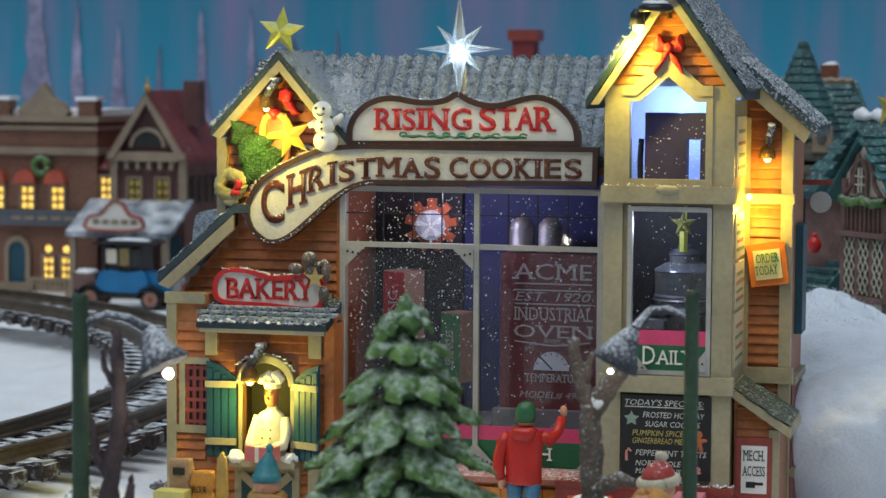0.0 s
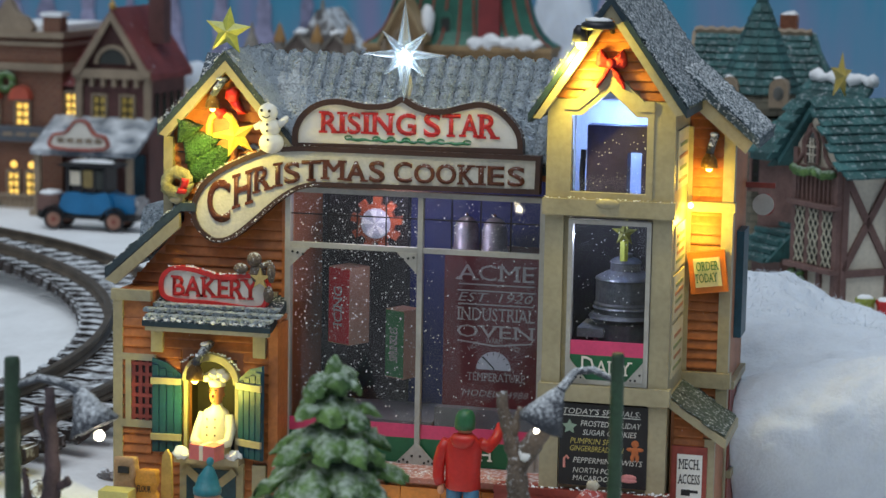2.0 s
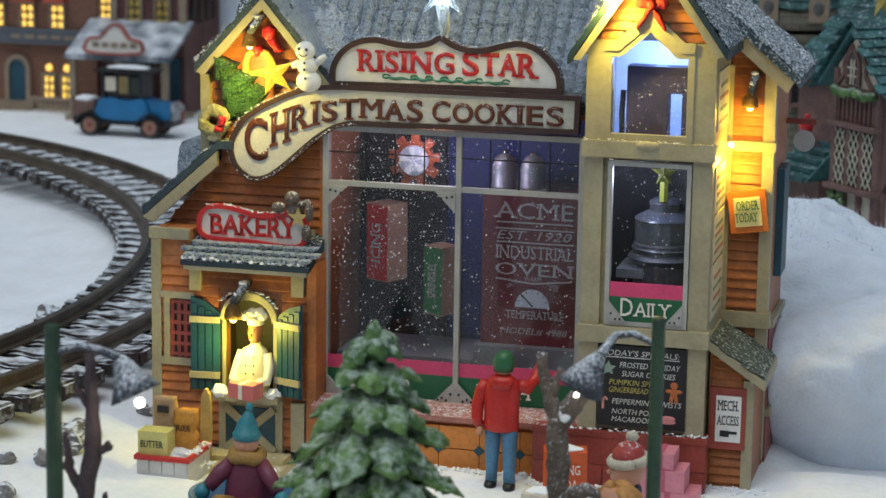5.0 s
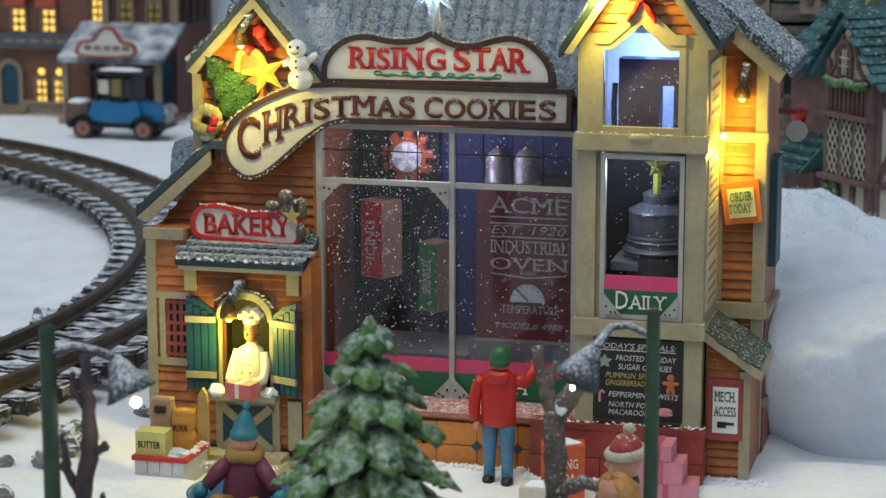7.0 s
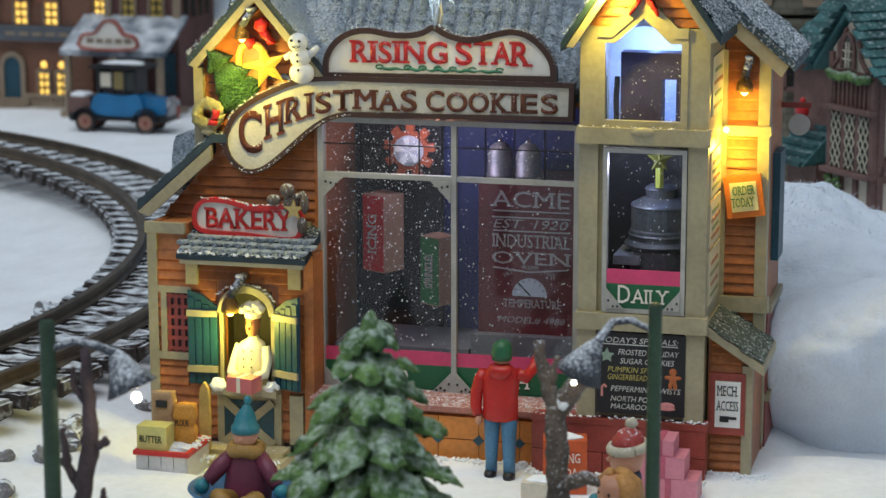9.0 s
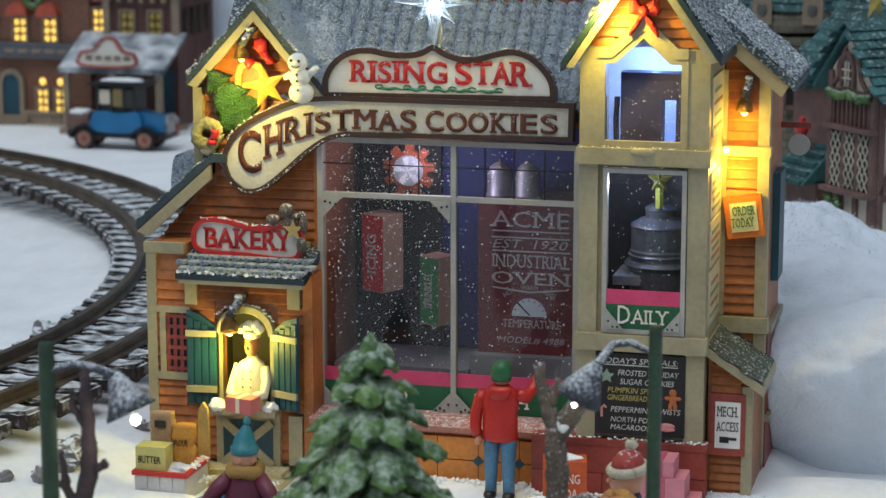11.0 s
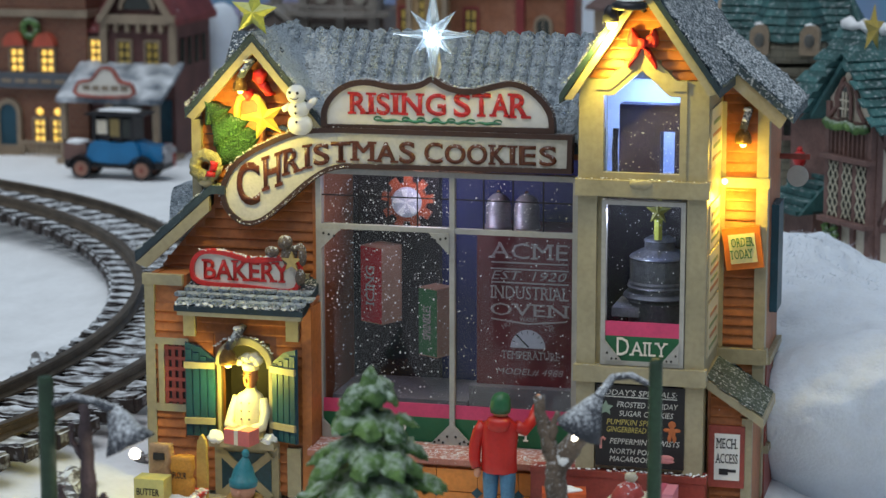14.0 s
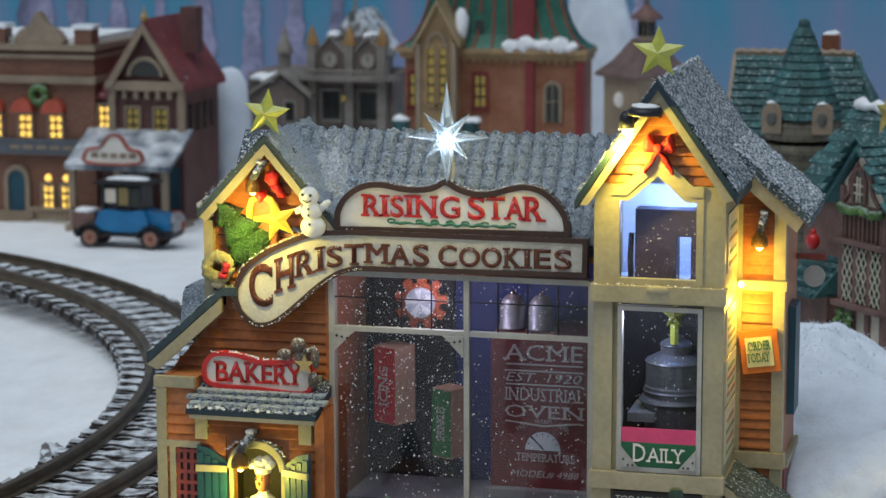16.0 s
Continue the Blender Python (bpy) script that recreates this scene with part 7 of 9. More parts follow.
tube(bm, [(8.4 + 0.4 * k, 68.4, 19.95 + 0.12 * (k % 2)) for k in range(22)], 0.3, 6)
part("ridge_tiles", bm, M["stone_trim"], stone, "scalloped pale ridge tiles")
part("hip_tiles", tube(bmn(), [(16.9 + 0.23 * k, 68.4 - 0.55 * k, 19.9 - 0.52 * k + 0.08 * (k % 2)) for k in range(11)], 0.22, 6), M["teal_tile"], stone, "hip tiles")
part("gable_end", prism(bmn(), [(62.9, 14.6), (68.5, 20.0), (74.5, 14.6)], 8.2, 8.7, "yz"), M["stone_trim"], stone)
part("turret_wall", lathe(bmn(), 13.7, 63, -1, [(2.4, 0), (2.4, 14.6), (2.75, 14.8), (2.75, 15.3)], 8), M["grey_stone"], stone, "octagonal stone turret")
troof2 = part("turret_roof", lathe(bmn(), 13.7, 63, 16.0, [(2.5, 0), (0.45, 6.1), (0.42, 6.5), (0.3, 6.75), (0.05, 6.85)], 8), M["teal_tile"], stone, "pointed teal turret roof")
for k in range(8):
    a0 = 2 * math.pi * (k + 0.5) / 8
    if math.sin(a0) < 0.3:
        for r in range(11):
            f0 = r / 11
            rad = 2.2 * (1 - f0) + 0.4
            cz = 16.1 + 6.1 * f0
            wide = 2 * rad * math.tan(math.pi / 8)
            nseg = max(1, round(wide / 0.55))
            for s in range(nseg):
                off = (s + 0.5 - nseg / 2) * wide / nseg
                c = Vector((13.7 + rad * math.cos(a0) - off * math.sin(a0), 63 + rad * math.sin(a0) + off * math.cos(a0), cz))
                m = Matrix.Translation(c) @ Matrix.Rotation(a0 + math.pi / 2, 4, "Z") @ Matrix.Rotation(radians(-33), 4, "X")
                part("roof_tile", box(bmn(), -wide / nseg * 0.49, -0.16, -0.08, wide / nseg * 0.49, 0.02, 0.6, m), M["teal_tile"], troof2)
part("turret_band", lathe(bmn(), 13.7, 63, 14.6, [(2.5, 0), (2.7, 0.3), (2.75, 1.0), (2.5, 1.4)], 16), M["grey_stone"], stone, "carved band under the turret roof")
for x in (11.9, 15.3):
    dm = part("dormer", prism(bmn(), [(x - 0.66, 15.2), (x + 0.66, 15.2)] + [(x + 0.66 * math.cos(a), 16.6 + 0.62 * math.sin(a)) for a in [math.pi * k / 8 for k in range(9)]], 60.2, 63), M["stone_trim"], stone, "round-headed snowy dormer", bevel=0.15)
    part("dormer_pane", ball(bmn(), x, 60.15, 16.2, 0.36, 0.1, 0.48), mat("grey_dormer_glass", (0.12, 0.12, 0.11), 0.3, 0.2), dm, smooth=True)
    part("dormer_snow", ball(bmn(), x - 0.1, 61.2, 17.2, 0.36, 0.6, 0.1, 14, 8, rough=0.08), M["snow"], dm, smooth=True)
part("stone_chimney", box(bmn(), 14.3, 70, 18, 15.5, 72, 21.2), M["brown_wall"], stone, bevel=0.1)
part("chimney_snow", ball(bmn(), 14.9, 71, 21.2, 0.65, 0.9, 0.25, 16, 10, rough=0.2), M["snow"], stone, smooth=True)
for x in (11.8, 14.2):
    window(stone, x, 60.3, 11.0, 1.0, 2.6, lit=False, frame=M["timber"])

# half-timbered house
def bmesh_turned(bm, x, y, degrees):
    bmesh.ops.rotate(bm, cent=(x, y, 0), matrix=Matrix.Rotation(radians(degrees), 3, "Z"), verts=bm.verts)
    return bm


tim = thing("timbered_house", 18.7, 44, 4, "half-timbered house with teal tiled roof and lattice windows", "model house")
part("gable_body", prism(bmn(), [(16.9, 0), (21.3, 0), (21.3, 13.6), (18.7, 16.3), (16.9, 14.4)], 42.2, 60), M["plaster"], tim)
tr = roof_slab("timbered_roof", [(15.3, 13.3), (18.7, 17.1), (22.1, 13.3)], 41.85, 60.5, "xz", M["teal_tile"], tim, 0.4, "snowy teal tiled roof")
d = Vector((3.4, 0, -3.8)).normalized()
shingled(tr, "roof_tile", Vector((18.75, 60.3, 17.2)), Vector((0, -1, 0)), d, Vector((-d.z, 0, d.x)), 25, 9, 0.75, 0.66, M["teal_tile"], lift=0.16, round_=False)
d = Vector((-3.4, 0, -3.8)).normalized()
shingled(tr, "roof_tile", Vector((18.65, 41.6, 17.2)), Vector((0, 1, 0)), d, Vector((d.z, 0, -d.x)), 8, 9, 0.75, 0.66, M["teal_tile"], lift=0.16, round_=False)


def beam(x0, z0, x1, z1, y=42.1, w=0.34, name="timber_beam"):
    dv = Vector((x1 - x0, z1 - z0)).normalized()
    o = Vector((-dv.y, dv.x)) * w / 2
    part(name, prism(bmn(), [(x0 + o.x, z0 + o.y), (x0 - o.x, z0 - o.y), (x1 - o.x, z1 - o.y), (x1 + o.x, z1 + o.y)], y - 0.12, y + 0.4), M["timber"], tim)


def curved_beam(pts, w=0.15):
    line = smooth_line(pts, 4, False)
    part("curved_brace", tube(bmn(), [(x, 42.1, z) for x, z in line[: 4 * (len(pts) - 1) + 1]], w, 6), M["timber"], tim, "curved gable brace")


for a in ((16.95, 0, 16.95, 14.2), (21.2, 0, 21.2, 13.2), (16.9, 13.0, 21.3, 13.0), (16.9, 10.85, 21.3, 10.85), (16.9, 7.0, 21.3, 7.0), (18.4, 10.8, 18.4, 7.0), (19.8, 10.8, 19.8, 7.0), (18.2, 0, 18.2, 7.0), (19.7, 0, 19.7, 7.0)):
    beam(*a, w=0.4)
curved_beam([(16.9, 13.2), (17.6, 13.9), (17.6, 14.6), (17.95, 15.1), (18.35, 15.7)])
curved_beam([(20.6, 13.2), (19.9, 13.9), (19.8, 14.6), (19.45, 15.1), (19.05, 15.7)])
for k in range(9):
    beam(17.35 + 0.44 * k, 10.9, 17.35 + 0.44 * k, 12.9, w=0.15, name="timber_stud")
part("sill_board", box(bmn(), 16.7, 41.5, 6.9, 21.5, 42.3, 7.2), M["timber"], tim, "snow-dusted sill", bevel=0.05)
part("jetty_board", box(bmn(), 16.7, 41.6, 10.75, 21.5, 42.3, 11.05), M["timber"], tim, bevel=0.05)
bm = bmn()
tube(bm, [(17.0 + 0.105 * k + rng.uniform(-0.03, 0.03), 41.75, 13.0 - 0.22 * abs(math.sin(k * math.pi / 20)) + rng.uniform(-0.08, 0.08)) for k in range(41)], [0.26 + 0.12 * noise.noise(Vector((k * 0.9, 0, 0))) for k in range(41)], 8)
part("garland", bm, M["leaf"], tim, "snowy green garland", smooth=True)
for k in range(3):
    x = 17.7 + 1.4 * k
    w = part("lattice_window", box(bmn(), x - 0.5, 42.0, 7.25, x + 0.5, 42.15, 10.6), M["dark_glass"], tim, "lattice window with pale leads")
    for j in range(-3, 6):
        for s in (1, -1):
            p0, p1 = Vector((x - s * 0.5, 7.25 + 0.84 * j)), Vector((x + s * 0.5, 7.25 + 0.84 * j + 1.7))
            t0, t1 = max(0, (7.25 - p0.y) / 1.7), min(1, (10.6 - p0.y) / 1.7)
            if t1 > t0:
                q0, q1 = p0 + (p1 - p0) * t0, p0 + (p1 - p0) * t1
                part("window_lead", tube(bmn(), [(q0.x, 41.95, q0.y), (q1.x, 41.95, q1.y)], 0.042, 4), M["gilt_lead"], w)
aw = part("attic_window", prism(bmn(), [(18.25, 13.4), (19.15, 13.4), (19.15, 14.6), (18.9, 15.1), (18.7, 15.25), (18.5, 15.1), (18.25, 14.6)], 41.95, 42.1), M["dark_glass"], tim, "small arched attic window")
for k in range(2):
    part("window_lead", box(bmn(), 18.52 + 0.3 * k, 41.86, 13.4, 18.6 + 0.3 * k, 41.96, 14.9), M["plaster"], aw)
    part("window_lead", box(bmn(), 18.25, 41.86, 13.85 + 0.5 * k, 19.15, 41.96, 13.93 + 0.5 * k), M["plaster"], aw)
part("window_hood", tube(bmn(), [(18.1, 41.95, 13.3), (18.1, 41.95, 14.6), (18.4, 41.95, 15.25), (18.7, 41.95, 15.45), (19.0, 41.95, 15.25), (19.3, 41.95, 14.6), (19.3, 41.95, 13.3)], 0.13, 6), M["timber"], tim)
for y0, z0, y1, z1 in ((42.6, 0, 42.6, 13.2), (46.0, 0, 46.0, 13.2), (49.4, 0, 49.4, 13.2), (52.8, 0, 52.8, 13.2), (42.6, 6.9, 60, 6.9), (42.6, 12.9, 60, 12.9), (42.6, 7.1, 46.0, 12.8), (46.0, 7.1, 42.6, 12.8), (46.0, 12.8, 49.4, 7.1), (49.4, 7.1, 52.8, 12.8)):
    dv = Vector((y1 - y0, z1 - z0)).normalized()
    o = Vector((-dv.y, dv.x)) * 0.22
    part("timber_beam", prism(bmn(), [(y0 + o.x, z0 + o.y), (y0 - o.x, z0 - o.y), (y1 - o.x, z1 - o.y), (y1 + o.x, z1 + o.y)], 21.2, 21.5, "yz"), M["timber"], tim)
part("roof_snow", ball(bmn(), 21.3, 49.5, 14.3, 1.0, 2.6, 0.8, 26, 14, rough=0.5), M["snow"], tim, "snow hanging over the eave", smooth=True)
part("roof_snow", ball(bmn(), 18.9, 52, 17.2, 0.7, 4.5, 0.6, 26, 12, rough=0.3), M["snow"], tim, "snow along the ridge", smooth=True)
part("roof_star", bmesh_turned(star_mesh(bmn(), 18.2, 44.2, 18.55, 1.55, 0.65, 0.35, 0.1), 18.2, 44.2, 118), mat("gold_star", (0.55, 0.42, 0.10), 0.4, 0.2, snow=0.15), tim, "golden star on the roof")
part("low_annex", box(bmn(), 8.6, 44.7, 0, 11.8, 48.5, 6.4), M["timber"], tim)
ar = part("annex_roof", prism(bmn(), [(43.7, 6.2), (46.5, 8.8), (49.3, 6.2)], 8.0, 11.8, "yz"), M["teal_tile"], tim, "low teal annex roof")
for k in range(5):
    for i in range(5):
        part("roof_tile", box(bmn(), 8.02 + 0.72 * i, 43.55 + 0.56 * k, 6.15 + 0.53 * k, 8.7 + 0.72 * i, 44.3 + 0.56 * k, 6.45 + 0.53 * k), M["teal_tile"], ar)
part("red_lantern", ball(ball(bmn(), 10.3, 44.6, 9.6, 0.45, 0.45, 0.55), 10.3, 44.6, 10.2, 0.2), M["red"], tim, "small red lantern", smooth=True)
bm = bmn()
for k in range(26):
    ball(bm, 17.8 + rng.uniform(-0.7, 0.7), 41.6 + rng.uniform(-0.2, 0.2), 5.2 + rng.uniform(-0.8, 1.5), 0.24, 0.22, 0.24, 8, 6, rough=0.2)
part("climbing_bush", bm, M["leaf"], tim, "green climbing bush", smooth=True)
def from_plan(x, y, z):
    """A place on the layout, as it lies in the house before the house is turned."""
    c, d = math.cos(radians(50)), math.sin(radians(50))
    u, v = x + 0.44 - 21.4, y + 2.3 - 42
    return Vector((21.4 + u * c - v * d, 42 + u * d + v * c, z))


def slab(bm, corners, thick):
    lo = [bm.verts.new(p - Vector((0, 0, thick))) for p in corners]
    hi = [bm.verts.new(p) for p in corners]
    bm.faces.new(lo[::-1]), bm.faces.new(hi)
    for k in range(4):
        bm.faces.new((lo[k], lo[(k + 1) % 4], hi[(k + 1) % 4], hi[k]))
    return bm


part("rear_wing_wall", slab(bmn(), [from_plan(15.0, 52.2, 13.0), from_plan(19.2, 48.6, 13.0), from_plan(20.4, 50.0, 13.0), from_plan(16.2, 53.6, 13.0)], 13.0), M["timber"], tim, "dark timbered rear wing")
rr = part("rear_wing_roof", slab(bmn(), [from_plan(14.4, 51.8, 12.9), from_plan(19.3, 47.6, 12.9), from_plan(22.2, 51.0, 17.6), from_plan(18.0, 55.0, 17.6)], 0.4), M["teal_tile"], tim, "teal tiled rear roof with snow")
ea, eb = from_plan(14.4, 51.8, 13.0), from_plan(19.3, 47.6, 13.0)
ra, rb = from_plan(18.0, 55.0, 17.7), from_plan(22.2, 51.0, 17.7)
for r in range(7):
    for k in range(8):
        f, g = r / 7, (k + 0.5 * (r % 2)) / 8
        c = ea.lerp(eb, g).lerp(ra.lerp(rb, g), f)
        u, w = (eb - ea) / 8 * 0.47, (ra - ea) / 7
        part("roof_tile", slab(bmn(), [c - u, c + u, c + u + w * 1.1 - Vector((0, 0, 0.14)), c - u + w * 1.1 - Vector((0, 0, 0.14))], 0.12), M["teal_tile"], rr)
part("ridge_snow", tube(bmn(), [ra.lerp(rb, k / 12) + Vector((0, 0, 0.15 + 0.12 * math.sin(k * 2.1))) for k in range(13)], [0.35 + 0.12 * math.sin(k * 1.7) for k in range(13)], 8), M["snow"], rr, "snow along the ridge", smooth=True)
pivot = Matrix.Translation((0.214, 0.42, 0))
tim.matrix_world = Matrix.Translation((-0.0044, -0.023, 0)) @ pivot @ Matrix.Rotation(radians(-50), 4, "Z") @ pivot.inverted() @ tim.matrix_world

# tubs on the snow before the timbered house
for x, y, z, m, label in ((23.05, 36.0, 6.1, mat("lime_tub_paint", (0.30, 0.34, 0.05), 0.5, 0.2), "lime green tub filled with snow"), (24.25, 36.0, 6.0, M["red"], "red tub filled with snow")):
    tub = thing("tub", x, y, z, label, "tub", "tubs on the snow bank")
    part("tub_body", lathe(bmn(), x, y, z - 1.6, [(0.42, 0), (0.55, 1.4), (0.6, 1.5), (0.6, 1.7), (0.45, 1.7)], 14), m, tub, smooth=False)
    part("tub_snow", ball(bmn(), x, y, z + 0.1, 0.5, 0.5, 0.2, 14, 8, rough=0.1), M["snow"], tub, smooth=True)

# ---- things before the bakery ----
rng = random.Random(21)
spruce = thing("spruce_tree", 9.1, -26.6, 0, "frosted green model spruce standing on the snow", "tree")
part("trunk", tube(bmn(), [(9.1, -26.6, -0.3), (9.1, -26.6, 4), (9.05, -26.6, 12)], [0.6, 0.5, 0.12], 8), M["bark"], spruce)
def bough(bm, base, a, reach, wide, drop, rough):
    """One carved bough: a drooping spoon of needles, narrow at the trunk, blunt at its tip, flat beneath."""
    out, side = Vector((math.cos(a), math.sin(a), 0)), Vector((-math.sin(a), math.cos(a), 0))
    rings = []
    for i in range(15):
        f = i / 14
        w = wide * (0.5 + 0.52 * math.sin(min(1, f / 0.72) * math.pi / 2)) * max(0.0, 1 - max(0.0, (f - 0.6) / 0.4) ** 2.4) * (1 + 0.10 * math.sin(7 * f + 5 * a)) + 0.02
        t = w * 0.48
        c = base + out * reach * f - Vector((0, 0, drop * reach * (0.35 * f + 0.65 * f * f)))
        ring = []
        for q in range(18):
            b = 2 * math.pi * q / 18
            up = math.sin(b)
            ring.append(bm.verts.new(c + side * w * math.cos(b) + (Vector((0, 0, 1)) + out * 0.45 * drop) * (t * up if up > 0 else t * 0.35 * up) - Vector((0, 0, 0.30 * w * math.cos(b) ** 2))))
        rings.append(ring)
    for r0, r1 in zip(rings, rings[1:]):
        for q in range(18):
            bm.faces.new((r0[q], r0[(q + 1) % 18], r1[(q + 1) % 18], r1[q]))
    bm.faces.new(rings[-1]), bm.faces.new(rings[0][::-1])
    for ring in rings:
        for v in ring:
            p = v.co.copy()
            v.co += noise.noise_vector(p * 1.5) * rough + noise.noise_vector(p * 3.6) * rough * 1.0 + noise.noise_vector(p * 8.0) * rough * 0.75


AX, AY = 9.14, -26.6
# Near-black core: the shade between the boughs is put into its colour.
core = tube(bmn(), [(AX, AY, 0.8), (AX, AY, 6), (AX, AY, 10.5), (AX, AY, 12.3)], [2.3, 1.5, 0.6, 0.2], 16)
crown = part("crown", core, mat("bough_gap_shade", (0.012, 0.03, 0.018), 0.95, 0.4, 130, 1.8), spruce, "spruce core coloured dark for the shade between boughs", smooth=True)
z, tier = 12.75, 0
while z > 1.2:
    h = 13.2 - z
    reach, n = 0.72 + 0.55 * h, 6 + int(1.15 * h)
    for k in range(n):
        a = 2 * math.pi * (k + 0.5 * (tier % 2)) / n + rng.uniform(-0.16, 0.16)
        bm = bmn()
        bough(bm, Vector((AX, AY, z + rng.uniform(-0.1, 0.1))), a, reach * rng.uniform(0.86, 1.14), (0.34 + 0.052 * h) * rng.uniform(0.8, 1.2), rng.uniform(0.32, 0.62) if tier else 0.8, 0.12 + 0.014 * h)
        part("bough", bm, M["leaf"], crown, smooth=True)
    z -= 0.95 + 0.05 * h
    tier += 1
bm = tube(bmn(), [(AX, AY, 11.9), (AX, AY, 12.6), (AX + 0.02, AY, 13.0), (AX + 0.03, AY, 13.22)], [0.42, 0.36, 0.24, 0.08], 14)
for v in bm.verts:
    v.co += noise.noise_vector(v.co * 4.0) * 0.06
part("bough", bm, M["leaf"], crown, "pointed top", smooth=True)
bm = bmn()
for x, y, zz, r, q in ((7.3, -29.9, 6.2, 1.0, 0.55), (8.0, -30.2, 5.7, 0.8, 0.5), (10.6, -30.0, 5.9, 0.7, 0.4)):
    ball(bm, x, y, zz, r, r * 0.8, r * q, 40, 26, rough=0.13)
    for k in range(5):
        d = 2 * math.pi * k / 5 + x
        ball(bm, x + 0.62 * r * math.cos(d), y + 0.4 * r * math.sin(d), zz - 0.1 * r, r * 0.45, r * 0.4, r * q * 0.7, 24, 16, rough=0.11)
part("branch_snow", bm, M["snow"], spruce, "snow lumps on the branches", smooth=True)


def street_lamp(px, py, top, side, bulb, label):
    """A post, an arm, a snowy cone hood and a bulb in its mouth."""
    t = thing("street_lamp", px, py, 0, label, "street lamp", "street lamps on the snow")
    part("post", tube(bmn(), [(px, py, -0.3), (px, py, top - 0.1), (px, py, top)], [0.29 + 0.01 * side, 0.245 + 0.015 * side, 0.2 + 0.02 * side], 14), M["post"], t, "dark green post", smooth=False)
    b = Vector(bulb)
    ap = b + Vector((-0.75 * side, 0.1, 1.45))
    part("arm", tube(bmn(), [(px + 0.1 * side, py, top - 0.95), (px + 0.45 * (ap.x - px), py, top - 0.62), (px + 0.8 * (ap.x - px), py, top - 0.72), tuple(ap + Vector((0, 0, -0.05)))], [0.1, 0.13, 0.14, 0.18], 8), M["hood"], t, "snowy lamp arm")
    ax = (b - ap).normalized()
    o = ax.orthogonal().normalized()
    q = ax.cross(o)
    bmh = bmn()
    rings = []
    for s, r in ((0, 0.18), (0.25, 0.36), (0.6, 0.55), (1.0, 0.86), (1.02, 0.76), (0.6, 0.4)):
        rings.append([bmh.verts.new(ap + ax * 1.35 * s + (o * math.cos(k * math.pi / 8) + q * math.sin(k * math.pi / 8)) * r * rng.uniform(0.93, 1.07)) for k in range(16)])
    for r0, r1 in zip(rings, rings[1:]):
        for k in range(16):
            bmh.faces.new((r0[k], r0[(k + 1) % 16], r1[(k + 1) % 16], r1[k]))
    bmh.faces.new(rings[0][::-1])
    part("lamp_hood", bmh, M["hood"], t, "snow-crusted cone hood", smooth=True)
    part("lamp_bulb", ball(bmn(), b.x, b.y, b.z, 0.16 if side > 0 else 0.085), M["white_bulb"], t, "glowing white bulb", smooth=True)


street_lamp(-0.5, -30.7, 13.3, 1, (2.3, -30.2, 10.8), "green street lamp with snowy cone hood")
lamp("street_lamp_light", 2.45, -30.2, 10.5, 0.014, (1.0, 0.86, 0.62), 0.2)
street_lamp(18.1, -23.5, 13.3, -1, (15.55, -24.4, 10.65), "green street lamp with snowy cone hood")
lamp("street_lamp_light", 15.2, -24.6, 10.3, 0.003, (1.0, 0.86, 0.62), 0.2)


def limb(bm, pts, radii):
    pts2, rad2 = [], []
    for i in range(len(pts) - 1):
        for s in range(8):
            f = s / 8
            p = Vector(pts[i]) * (1 - f) + Vector(pts[i + 1]) * f
            pts2.append(p + noise.noise_vector(p * 0.9) * 0.14 + noise.noise_vector(p * 3.2) * 0.05)
            rad2.append((radii[i] * (1 - f) + radii[i + 1] * f) * (1 + 0.2 * noise.noise(p * 2.5) + 0.16 * noise.noise(p * 6.5)))
    pts2.append(Vector(pts[-1])), rad2.append(radii[-1])
    first = len(bm.verts)
    tube(bm, pts2, rad2, 12)
    bm.verts.ensure_lookup_table()
    for v in bm.verts[first:]:
        v.co += noise.noise_vector(v.co * 5.0) * 0.05


bare = thing("bare_tree", 14.6, -22, 0, "bare grey-brown tree stump with forked limbs", "tree")
bm = bmn()
limb(bm, [(14.5, -22, -0.3), (14.7, -22, 4), (14.5, -22, 7.5), (14.45, -22, 9.2)], [0.56, 0.44, 0.40, 0.38])
part("trunk", bm, M["bark"], bare, smooth=True)
for pts, rad in (([(14.45, -22, 9.0), (14.1, -22.1, 10.0), (13.85, -22.1, 11.4)], [0.32, 0.25, 0.19]), ([(14.5, -22, 8.9), (15.2, -22.1, 9.9), (15.75, -22.2, 10.6), (15.7, -22.2, 11.4)], [0.38, 0.3, 0.22, 0.13]),
                 ([(14.6, -22, 6.2), (15.5, -22.2, 6.7), (16.1, -22.3, 6.6)], [0.3, 0.24, 0.15]), ([(14.3, -22.1, 10.0), (14.6, -22.4, 11.0)], [0.15, 0.1])):
    bm = bmn()
    limb(bm, pts, rad)
    part("limb", bm, M["bark"], bare, smooth=True)
part("snow_in_fork", ball(bmn(), 14.75, -22.25, 9.35, 0.22, 0.2, 0.3, rough=0.1), M["snow"], bare, smooth=True)
bare2 = thing("bare_tree", -0.1, -29, 0, "small bare dark tree beside the lamp post", "tree")
bm = bmn()
limb(bm, [(-0.2, -29, -0.3), (-0.3, -29, 5), (-0.1, -29, 7.4), (0.12, -29, 9.3), (0.05, -29, 12.0)], [0.5, 0.36, 0.3, 0.26, 0.17])
part("trunk", bm, M["bark_dark"], bare2, smooth=True)
